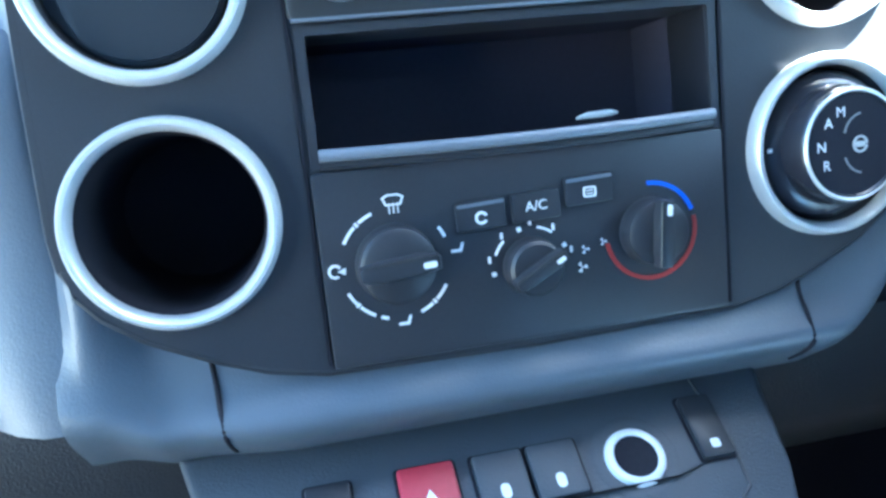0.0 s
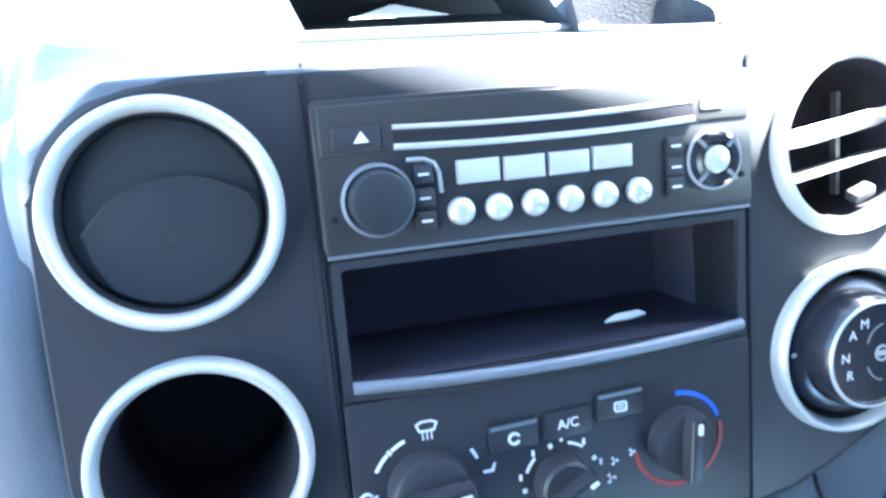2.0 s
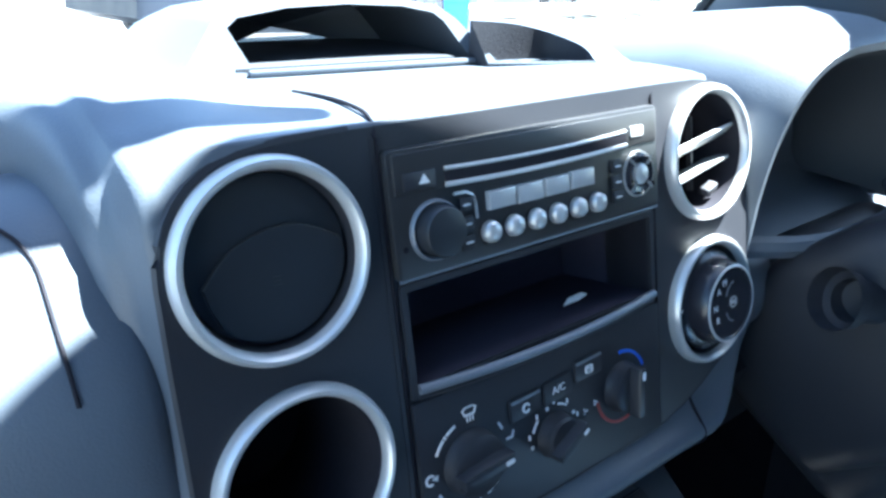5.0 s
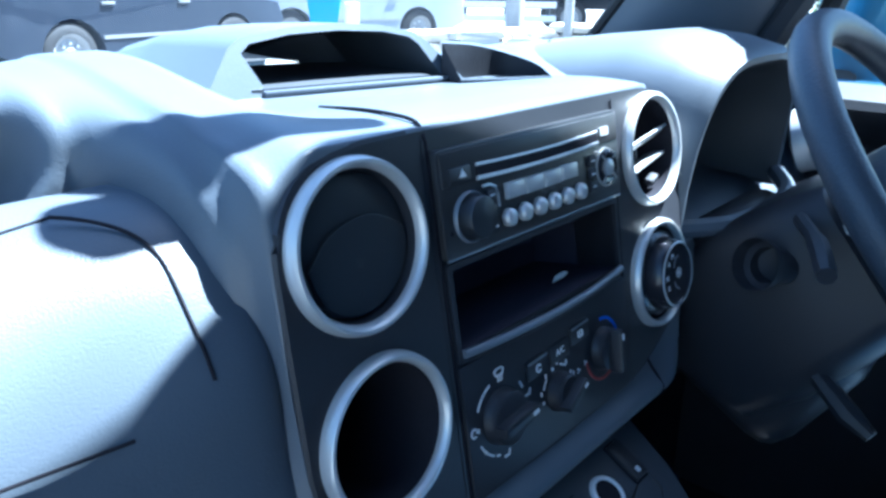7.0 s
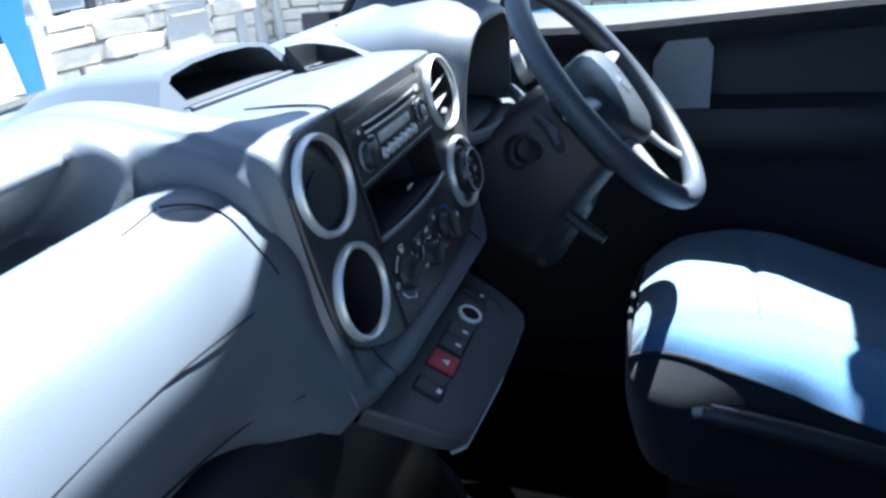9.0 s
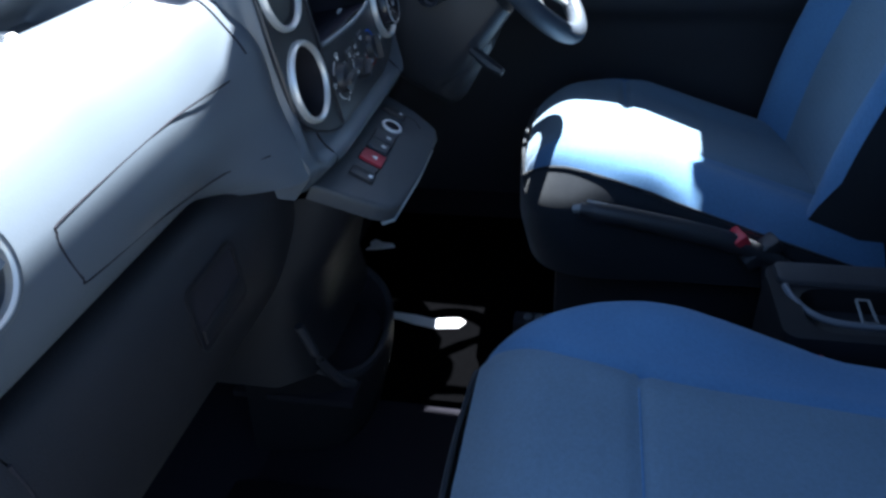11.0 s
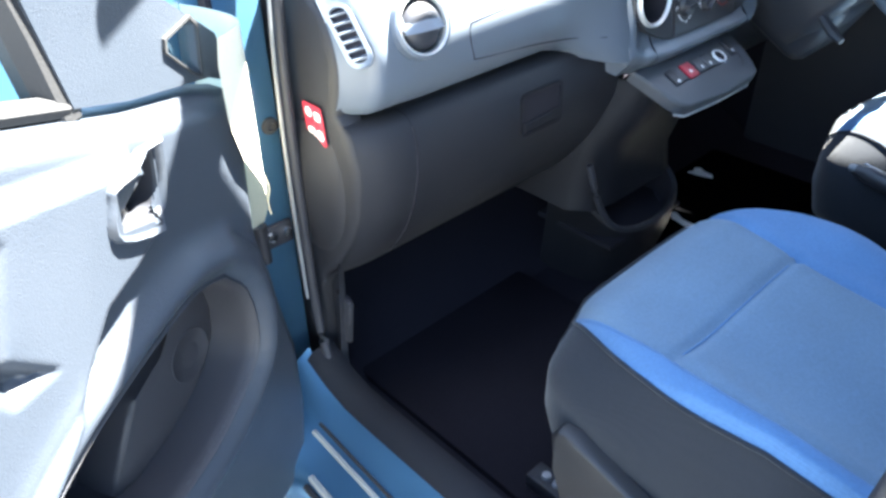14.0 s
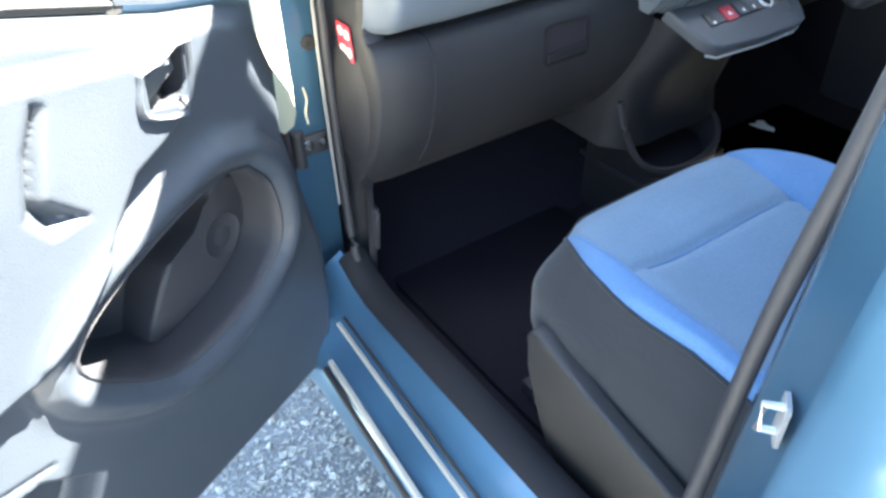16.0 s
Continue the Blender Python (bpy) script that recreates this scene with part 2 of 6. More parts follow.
def disc_line(r, n=32, cx=0.0, cy=0.0):
    return [(cx + r * math.cos(2 * math.pi * k / n), cy + r * math.sin(2 * math.pi * k / n)) for k in range(n)]


def spans(x, keys):
    """Rows of control points at x, between keyed rows (x, points)."""
    for (x0, a), (x1, b) in zip(keys, keys[1:]):
        if x <= x1:
            t = min(max((x - x0) / (x1 - x0), 0), 1)
            t = t * t * (3 - 2 * t)
            return [tuple(u + (v - u) * t for u, v in zip(p, q)) for p, q in zip(a, b)]
    return keys[-1][1]


def plate(outline, holes, depth, m=None, bm=None):
    """A flat plate with holes through it, raised along z from 0 to depth."""
    b = bmesh.new()
    for line in (outline, *holes):
        vs = [b.verts.new((x, y, 0)) for x, y in line]
        for k in range(len(vs)):
            b.edges.new((vs[k], vs[(k + 1) % len(vs)]))
    got = bmesh.ops.triangle_fill(b, use_beauty=True, use_dissolve=False, edges=b.edges[:])
    up = bmesh.ops.extrude_face_region(b, geom=b.faces[:])
    bmesh.ops.translate(b, verts=[v for v in up["geom"] if isinstance(v, bmesh.types.BMVert)], vec=(0, 0, depth))
    if m is not None:
        bmesh.ops.transform(b, matrix=m, verts=b.verts)
    return merge(bm, b)


def frame_of(origin, u, v):
    """A matrix with local x along u, y along v."""
    u, v = Vector(u).normalized(), Vector(v).normalized()
    w = u.cross(v)
    return Matrix(((u.x, v.x, w.x, origin[0]), (u.y, v.y, w.y, origin[1]), (u.z, v.z, w.z, origin[2]), (0, 0, 0, 1)))


# ---- ground and car shell ----
b = bmesh.new()
bmesh.ops.create_grid(b, x_segments=60, y_segments=60, size=60)
structure("ground", b, GRAVEL, "pale compacted gravel car park ground in sun", "ground")

FLOOR = 0.30


def shell(name, bm, material, label, category):
    return structure(name, bm, material, label, category)


shell("floor", box(1.46, 2.6, 0.04, pose(0, -0.75, FLOOR - 0.02)), CARPET, "black carpeted van floor with rubber mats", "floor")
# bulkhead under the windscreen
shell("wall_front", loft([[(x, 0.46 - 0.27 * x * x, 1.0), (x, 0.44, 0.7), (x, 0.36, 0.42), (x, 0.12, 0.297)] for x in (-0.74, -0.4, 0, 0.4, 0.74)]), CARPET, "black carpeted bulkhead ahead of the footwells", "wall")
shell("wall_rear", box(1.5, 0.03, 1.4, pose(0, -2.05, 1.0)), DARK, "plain grey rear partition of the cabin", "wall")
# roof with its headers and side rails: out of view, edges shaped to place shadows
def header(x):
    """How far forward the unseen roof reaches over the windscreen, stepped to place shadows."""
    if x < 0.19:
        return -0.136 + 0.024 * min(1, max(0, (x - 0.10) / 0.06))
    if x < 0.44:
        return -0.112 - 0.023 * min(1, (x - 0.19) / 0.21)
    return -0.135 - 0.017 * min(1, (x - 0.44) / 0.06) - 0.13 * (x * x - 0.1936)


def roof_sheet(top, fall, drop, front, last):
    rows = []
    for y, dz in ((None, drop), (-0.2, -0.01), (-0.45, 0.085), (-0.6, 0.10), (last, 0.10)):
        edge = 0.64 if y is None or y > -0.4 else 0.675
        corner = -0.520 if y is None else {-0.2: -0.555, -0.45: -0.630}.get(y, -0.660)
        xs2 = [corner, corner * 0.8, -0.3, -0.16, 0.0, 0.10, 0.12, 0.14, 0.16, 0.19, 0.26, 0.33, 0.40, 0.44, 0.47, 0.50, 0.57, edge]
        rows.append([(x, header(x) + front if y is None else y, top - fall * (x / 0.72) ** 2 + dz) for x in xs2])
    return loft(rows)


shell("ceiling", roof_sheet(1.68, 0.06, -0.06, -0.006, -2.06), DOORGREY, "charcoal headliner under the van roof, out of view", "ceiling")
shell("roof", roof_sheet(1.73, 0.07, -0.07, 0.0, -2.1), PAINT, "metallic blue painted van roof, out of view, edges shaped for shade", "roof")
for side, name in ((-1, "wall_left"), (1, "wall_right")):
    edge = 0.530 if side < 0 else 0.618
    # unseen rail bent to set the lit edges on door and seat
    rail = tube([(side * edge, -0.142, 1.62), *([(-0.555, -0.24, 1.66)] if side < 0 else []), (side * (0.600 if side < 0 else 0.655), -0.42, 1.715), (side * 0.665, -0.6, 1.74), (side * 0.670, -2.05, 1.74)], 0.028, 8)
    shell(name, rail, PAINT, "metallic blue painted roof side rail", "wall")
    base = (side * 0.75, 0.13, 1.02)
    pill = smooth_line([base, (side * (0.66 if side < 0 else 0.71), 0.0, 1.30), (side * edge, -0.142, 1.62)], 6)
    shell("wall_pillar_front", tube(pill, 0.030, 10), PAINT, "metallic blue painted windscreen pillar", "pillar")
    # runs high, out of view, to stop sun passing over the pillar
    shell("wall_pillar_middle", box(0.05, 0.16, 1.44, pose(side * 0.735, -0.775, 1.045), 0.015), DOORGREY, "grey trimmed door pillar", "pillar")
    shell("wall_kick", box(0.02, 0.36 if side > 0 else 0.24, 0.74, pose(side * 0.735, 0.30 if side > 0 else 0.355, 0.64)), CARPET, "black carpeted side of the footwell", "wall")
    shell("wall_quarter", box(0.05, 1.3, 0.72, pose(side * 0.825, -1.44, 0.64), 0.015), PAINT, "metallic blue rear side panel", "wall")
    # unseen lining, added to keep stray daylight out of the cabin
    shell("wall_cargo", box(0.03, 1.25, 1.44, pose(side * 0.70, -1.43, 1.02)), DARK, "plain dark lining of the cargo side, added unseen to block light", "wall")
ws = []
for k in range(9):
    t = k / 8
    ws.append([(x, (0.45 - 0.27 * x * x) * (1 - t) + (-0.14 - 0.05 * x * x) * t + 0.02 * math.sin(math.pi * t), 0.995 + 0.635 * t) for x in np.linspace(-0.72 + 0.06 * t, 0.72 - 0.06 * t, 13)])
w = shell("window_1", loft(ws), GLASS, "clear curved windscreen of the van", "windscreen")
w.visible_shadow = False



# ---- dashboard ----
def ws_y(x):
    return 0.45 - 0.27 * x * x


PASS = [(0.30, 1.02), (0.25, 1.045), (0.180, 1.060), (0.134, 1.047), (0.158, 1.020), (0.190, 0.986), (0.122, 0.985), (0.108, 0.996), (0.100, 1.008),
        (0.090, 1.010), (0.060, 0.995), (0.033, 0.968), (0.016, 0.935), (0.010, 0.90), (0.014, 0.868), (0.032, 0.840), (0.07, 0.828)]
MID = [(0.34, 1.02), (0.27, 1.05), (0.22, 1.062), (0.17, 1.062), (0.13, 1.056), (0.10, 1.05), (0.07, 1.045), (0.045, 1.041), (0.025, 1.038),
       (0.010, 1.035), (0.004, 1.030), (0.002, 0.99), (0.004, 0.93), (-0.006, 0.88), (-0.026, 0.818), (-0.040, 0.797), (-0.012, 0.768)]
PADEND = PASS[:6] + [(0.124, 0.985), (0.110, 1.002), (0.098, 1.0105), (0.085, 1.0130), (0.062, 1.0100), (0.040, 0.998), (0.018, 0.974), (-0.003, 0.940), (-0.012, 0.885), (-0.0280, 0.828), (-0.0340, 0.805)]
FLANK = [(0.31, 1.02), (0.26, 1.047), (0.205, 1.058), (0.165, 1.0575), (0.132, 1.0510), (0.112, 1.0380), (0.108, 1.018), (0.108, 1.000), (0.107, 0.98)] + [(0.106, 0.95), (0.106, 0.93), (0.106, 0.91), (0.106, 0.89), (0.106, 0.87), (0.106, 0.85), (0.106, 0.83), (0.106, 0.81)]
EDGE = [(0.33, 1.02), (0.265, 1.048), (0.215, 1.060), (0.17, 1.0595), (0.13, 1.0525), (0.098, 1.0450), (0.068, 1.0370), (0.045, 1.0270), (0.030, 1.0150), (0.021, 1.0000), (0.016, 0.985), (0.013, 0.96), (0.012, 0.93), (-0.006, 0.88), (-0.0285, 0.828), (-0.0345, 0.805), (-0.012, 0.775)]
SIDE = MID[:7] + [(0.048, 1.0380), (0.030, 1.0330), (0.014, 1.0260), (0.005, 1.0150), (-0.001, 0.99), (-0.011, 0.93), (-0.022, 0.88), (-0.030, 0.828), (-0.036, 0.805), (-0.012, 0.775)]
TOPMID = [(0.35, 1.02), (0.30, 1.03), (0.25, 1.032), (0.20, 1.032), (0.16, 1.031), (0.12, 1.031), (0.08, 1.034), (0.05, 1.036), (0.025, 1.036),
          (0.010, 1.035), (0.004, 1.030), (0.002, 0.99), (0.004, 0.93), (-0.006, 0.88), (-0.030, 0.818), (-0.048, 0.797), (-0.02, 0.768)]
ENDL = [(0.15, 1.015), (0.14, 1.02), (0.13, 1.02), (0.125, 1.018), (0.12, 1.016), (0.115, 1.014), (0.11, 1.01), (0.105, 1.006), (0.10, 1.00),
        (0.09, 0.99), (0.08, 0.975), (0.066, 0.955), (0.054, 0.93), (0.048, 0.90), (0.052, 0.868), (0.062, 0.845), (0.08, 0.832)]
CORNER = [(0.2, 1.02), (0.19, 1.032), (0.17, 1.036), (0.15, 1.033), (0.13, 1.028), (0.115, 1.022), (0.10, 1.016), (0.085, 1.01), (0.07, 1.004),
          (0.055, 0.996), (0.040, 0.985), (0.026, 0.966), (0.014, 0.935), (0.010, 0.90), (0.014, 0.868), (0.032, 0.842), (0.07, 0.830)]
DRIV = [(0.30, 1.02), (0.26, 1.035), (0.22, 1.045), (0.18, 1.045), (0.15, 1.04), (0.12, 1.03), (0.10, 1.015), (0.085, 0.98), (0.08, 0.95),
        (0.078, 0.93), (0.070, 0.915), (0.050, 0.905), (0.020, 0.90), (-0.008, 0.885), (-0.02, 0.86), (-0.01, 0.84), (0.03, 0.83)]


def tucked(row):
    """The shelf behind the pad, going down inside it."""
    y, z = row[6]
    return row[:7] + [(y - 0.001 * k, z - 0.014 * k) for k in range(1, 11)]


PADS = [(-0.70, ENDL), (-0.665, CORNER), (-0.635, CORNER), (-0.575, PASS), (-0.345, PASS), (-0.212, PADEND), (-0.19, PADEND)]
SECTIONS = [(-0.70, tucked(ENDL)), (-0.665, tucked(CORNER)), (-0.635, tucked(CORNER)), (-0.575, tucked(PASS)), (-0.275, tucked(PASS)), (-0.236, FLANK), (-0.209, EDGE), (-0.1965, SIDE), (-0.168, MID), (-0.112, TOPMID), (0.15, TOPMID), (0.24, DRIV), (0.58, DRIV), (0.70, ENDL)]
dash = thing("dashboard", "grey grained plastic van dashboard with a tall centre console", "dashboard")


def dash_row(x):
    pts = smooth_line([(0, y, z) for y, z in spans(x, SECTIONS)], 6)
    rows = [(x, ws_y(x) - 0.006, 0.998)]
    for p in pts:
        y = min(p.y, ws_y(x) - 0.012)
        rows.append((x, y, p.z))
    return rows


def pad_row(x, inset=0.0):
    """The padded front from its back edge over the ridge and down."""
    row = smooth_line([(x, y, z) for y, z in spans(x, PADS)[6:]], 6)
    soft = [inset * min(1, max(0, (p.z - 0.850) / 0.06)) for p in row]
    return [(x, p.y + d * (1 if k > 16 else -0.3), p.z - d * (1 if k < 30 else 0.3)) for k, (p, d) in enumerate(zip(row, soft))]


def front_y(x, z):
    """How far forward the pad's face lies at a height."""
    row = pad_row(x)[16:] if x < -0.2 else dash_row(x)[55:]
    for (_, y0, z0), (_, y1, z1) in zip(row, row[1:]):
        if z0 >= z >= z1:
            return y0 + (y1 - y0) * (z0 - z) / max(z0 - z1, 1e-6)
    return row[0][1]


xs = sorted(set([round(v, 4) for v in np.concatenate([np.linspace(-0.70, 0.70, 57), np.linspace(-0.28, -0.10, 50), np.linspace(0.06, 0.21, 46)])]))
top = loft([dash_row(x) for x in xs])


HOLLOW = [(0.071, 0.119, 1.0335), (0.090, 0.107, 1.0335), (0.105, 0.096, 1.0335), (0.120, 0.085, 1.0340), (0.131, 0.075, 1.0345), (0.1405, 0.098, 1.034), (0.136, 0.126, 1.034), (0.109, 0.136, 1.034), (0.071, 0.138, 1.034)]


def in_hollow(p):
    if p.z < 1.0:
        return False
    got = False
    for (ax, ay, _), (cx, cy, _) in zip(HOLLOW, HOLLOW[1:] + HOLLOW[:1]):
        if (ay > p.y) != (cy > p.y) and p.x < (cx - ax) * (p.y - ay) / (cy - ay) + ax:
            got = not got
    return got


def behind_fascia(p):
    near = min(math.hypot(abs(p.x) - 0.1525, p.z - c) for c in (0.986, 0.888)) < 0.0400
    return p.y < 0.05 and (near or abs(p.x) < 0.115 and 0.845 < p.z < 1.015)


bmesh.ops.delete(top, geom=[f for f in top.faces if any(behind_fascia(v.co) for v in f.verts) or all(in_hollow(v.co) for v in f.verts)], context="FACES")
part("top_panel", top, GREY, dash, "grey grained dash top and console surround", 50)
pad_xs = list(np.linspace(-0.70, -0.208, 48))
pad = loft([pad_row(x) for x in pad_xs] + [pad_row(-0.2040, 0.0012), pad_row(-0.2012, 0.0040), pad_row(-0.2000, 0.0090)])
part("passenger_pad", pad, GREY, dash, "grey grained rounded pad over the glovebox", 50)


def groove(points, r=0.0008, name="panel_gap"):
    return part(name, tube(smooth_line(points, 4), r, 6), HOLE, dash)


# lid of the upper glovebox
lid = [(-0.268, 0.931), (-0.36, 0.930), (-0.500, 0.925), (-0.517, 0.920), (-0.519, 0.905), (-0.511, 0.880), (-0.500, 0.8735), (-0.40, 0.864), (-0.30, 0.853), (-0.25, 0.848)]
groove([(x, front_y(x, z) - 0.0002, z) for x, z in lid])
side_seam = [(x, y, z) for x, y, z in pad_row(-0.232) if 0.944 < z and y < 0.066]
groove([(x - 0.030 * max(0, (y - 0.03) / 0.035) ** 2, y - 0.0003, z + 0.0003) for x, y, z in side_seam], 0.0009)
groove([(x, pad_row(x)[22][1] - 0.0002, pad_row(x)[22][2] + 0.0003) for x in np.linspace(-0.30, -0.262, 5)], 0.0007)
# seam over the console top and the bands beside it
groove([(-0.086, 0.10, 1.0325), (-0.090, 0.06, 1.0365), (-0.093, 0.03, 1.0378), (-0.096, 0.010, 1.0365), (-0.0975, 0.003, 1.028)], 0.0012)
groove([(-0.148 + 0.1 * (0.826 - z), front_y(-0.147, z) - 0.0004, z) for z in (0.828, 0.816, 0.806, 0.797, 0.788, 0.780)], 0.0011)
groove([(0.140 - 0.1 * (0.826 - z), front_y(0.138, z) - 0.0004, z) for z in (0.828, 0.816, 0.806, 0.797, 0.788, 0.780)], 0.0011)
groove([(0.245, 0.12, 1.030), (0.262, 0.155, 1.041), (0.285, 0.18, 1.046), (0.31, 0.195, 1.047)], 0.0012)

# hooded tray on top of the console
hood_out = [(-0.132, 1.030), (-0.116, 1.041), (-0.0985, 1.0615), (-0.088, 1.0685), (-0.05, 1.0740), (-0.01, 1.0755), (0.03, 1.0735), (0.057, 1.0685), (0.069, 1.0600), (0.087, 1.040), (0.096, 1.029)]
hood_in = [(-0.0775, 1.0275), (-0.078, 1.030), (-0.0895, 1.0590), (-0.082, 1.0645), (-0.05, 1.0695), (-0.01, 1.0710), (0.03, 1.0690), (0.052, 1.0645), (0.059, 1.0590), (0.0755, 1.031), (0.0765, 1.0275)]


def hood_y(x, z):
    return 0.148 - 0.14 * x + 0.45 * (z - 1.030)


hood = []
for f, sc in ((0.0, 1.0), (0.03, 0.99), (0.10, 0.9), (0.16, 0.6), (0.20, 0.1)):
    hood.append([(x * (1 - 0.25 * f), min(hood_y(x, z) + f, ws_y(x) - 0.012), 1.028 + (z - 1.028) * sc) for x, z in hood_out])
inner = [[(x, hood_y(x, z) + f, 1.028 + (z - 1.028) * sc) for x, z in hood_in] for f, sc in ((0.0, 1.0), (0.05, 0.98), (0.11, 0.95))]
part("tray_hood", loft([inner[0]] + hood), GREY, dash, "arched grey hood over the dash tray", 35)
# inside and floor darker than the hood, tray shade put into the colour
part("tray_inside", loft(inner + [[(0, 0.30, 1.045)] * len(hood_in)]), SHELF, dash, "inside of the dash tray, darkened for its shade", 30)
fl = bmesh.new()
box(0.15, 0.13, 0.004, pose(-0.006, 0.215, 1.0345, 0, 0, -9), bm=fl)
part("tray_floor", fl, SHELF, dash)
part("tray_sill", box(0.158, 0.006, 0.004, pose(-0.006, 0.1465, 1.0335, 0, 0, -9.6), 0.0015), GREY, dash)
# deep hollow beside the tray under a raised lip
arc_line = smooth_line([(0.071, 0.139, 1.0600), (0.109, 0.137, 1.0565), (0.137, 0.127, 1.0500), (0.1415, 0.098, 1.0430), (0.130, 0.074, 1.0358)], 5)
near_line = [Vector(p) for p in HOLLOW[:5]]
ring = [p + Vector((0, 0, 0.0008)) for p in near_line] + arc_line[::-1]
hol = loft([[tuple(p) for p in ring], [(p.x, p.y, min(p.z, 1.034)) for p in ring], [(p.x, p.y, 0.985) for p in ring]], closed=True)
hol.faces.new([v for v in hol.verts if abs(v.co.z - 0.985) < 1e-5][::-1])
# walls in a darker plastic, the shade of the hollow put into it
part("side_pocket", hol, DARK, dash, "curved hollow beside the tray, darkened for its shade", 40)
part("pocket_lip", loft([[tuple(p) for p in arc_line], [(p.x + 0.004, p.y + 0.003, p.z + 0.0012) for p in arc_line], [(p.x + 0.013, p.y + 0.010, p.z - 0.004) for p in arc_line], [(p.x + 0.032, p.y + 0.024, 1.029) for p in arc_line]]), GREY, dash, "raised grey lip over the hollow", 60)
part("pocket_edge", tube(near_line, 0.0016, 6), GREY, dash)

# round end vent: a ball in a collar
EV = frame_of((-0.604, 0.010, 0.9420), (1, -0.10, 0), (0, 0.28, 0.96)) @ Matrix.Scale(0.88, 4)
part("vent_collar", lathe([(0.047, -0.022), (0.0465, 0.000), (0.0445, 0.008), (0.041, 0.0105), (0.0385, 0.009), (0.037, 0.002), (0.0365, -0.01)], 48, EV), GREY, dash, "grey collar of the round end vent")
part("vent_bezel", lathe([(0.0368, -0.004), (0.0372, 0.0085), (0.0390, 0.0105), (0.0405, 0.0100)], 48, EV), SILVER, dash, "satin silver bezel of the end vent")
part("vent_ball", lathe([(0.0362, -0.014), (0.0345, -0.004), (0.029, 0.006), (0.020, 0.0115), (0.010, 0.0138), (0.0, 0.0143)], 48, EV), BLACK, dash, "closed dark ball of the end vent")
lidr = []
for v in np.linspace(-0.008, 0.0245, 12):
    w = math.sqrt(0.0340 ** 2 - v * v) * 0.97
    lidr.append([tuple(EV @ Vector((w * u, v, 0.0235 - 0.66 * (v + 0.008) - 0.0125 * (w * u / 0.034) ** 2 * (1 - 0.3 * v / 0.0245)))) for u in np.linspace(-1, 1, 17)])
lidb = loft([[tuple(Vector(p) - EV.to_3x3().col[2] * 0.011) for p in lidr[0]]] + lidr)
part("vent_lid", lidb, GREY, dash, "pale upper lid of the end vent", 60)

# slanted side vent with slats
SV = frame_of((-0.690, 0.0350, 0.9430), (0.66, -0.62, 0.30), (-0.02, 0.62, 0.78))
part("side_vent_frame", plate(rounded(0.030, 0.080, 0.013, 5), [rounded(0.021, 0.068, 0.010, 5)], 0.006, SV @ pose(0, 0, -0.001)), GREY, dash, "slanted side vent frame")
part("side_vent_well", prism(rounded(0.023, 0.070, 0.010, 5), 0.003, SV @ pose(0, 0, -0.004)), HOLE, dash)
for k in range(6):
    part("slat", box(0.022, 0.0022, 0.007, SV @ pose(0, -0.0275 + 0.011 * k, 0.001, 35)), GREY, dash, "pale vent slat")

# glovebox and panels below
low = [(0.07, 0.829), (0.030, 0.8275), (0.014, 0.815), (0.006, 0.79), (0.006, 0.75), (0.016, 0.70), (0.036, 0.65), (0.07, 0.60), (0.105, 0.565), (0.16, 0.535)]
gl = thing("glovebox", "charcoal plastic lower glovebox with a recessed pull", "glovebox")


def low_y(z):
    for (y0, z0), (y1, z1) in zip(low[2:], low[3:]):
        if z0 >= z >= z1:
            return y0 + (y1 - y0) * (z0 - z) / (z0 - z1)
    return low[2][0]


def low_panel(x0, x1, n, pull=0.0):
    rows = []
    for x in np.linspace(x0, x1, n):
        rows.append([(x, p.y, p.z) for p in smooth_line([(0, y, z) for y, z in low], 3)])
    return loft(rows)


part("lid", low_panel(-0.618, -0.175, 10), LOWER, gl, "", 50)
HB = frame_of((-0.372, low_y(0.766) - 0.0015, 0.766), (1, 0, 0), (0, 0.05, 1))
part("pull_recess", plate(rounded(0.094, 0.066, 0.010, 4), [rounded(0.084, 0.056, 0.008, 4)], 0.003, HB @ pose(0, 0, -0.001)), BIN, gl, "raised frame of the pull")
part("pull_well", prism(rounded(0.084, 0.056, 0.008, 4), 0.0012, HB @ pose(0, 0, -0.001)), HOLE, gl)
part("pull_flap", prism([(-0.040, -0.026), (0.040, -0.026), (0.040, -0.008), (-0.040, -0.012)], 0.005, HB @ pose(0, 0, -0.0005), 0.002), BIN, gl)
part("gap", tube([(-0.6185, low_y(z) - 0.001, z) for z in np.linspace(0.815, 0.60, 14)], 0.0016, 6), HOLE, gl)
part("corner_panel", loft([[(x, p.y + 3.4 * max(0, -0.635 - x) ** 2, p.z) for p in smooth_line([(0, y, z) for y, z in low], 3)] for x in np.linspace(-0.70, -0.6195, 6)]), LOWER, dash, "charcoal corner panel", 50)
part("lower_panel", loft([[(x, 0.03, 0.83), (x, -0.01, 0.79), (x, 0.02, 0.70), (x, 0.09, 0.62), (x, 0.2, 0.58)] for x in np.linspace(0.13, 0.70, 8)]), DARK, dash, "charcoal panel under the steering wheel", 50)

# end of the dash by the door, and the bulge below it
endp = [(0.20, 1.02), (0.115, 1.005), (0.062, 0.955), (0.046, 0.905), (0.050, 0.868), (0.060, 0.838), (0.034, 0.815), (0.022, 0.78), (0.022, 0.75), (0.032, 0.70), (0.052, 0.65), (0.086, 0.60), (0.120, 0.565), (0.14, 0.53), (0.14, 0.34), (0.20, 0.30)]
rows = []
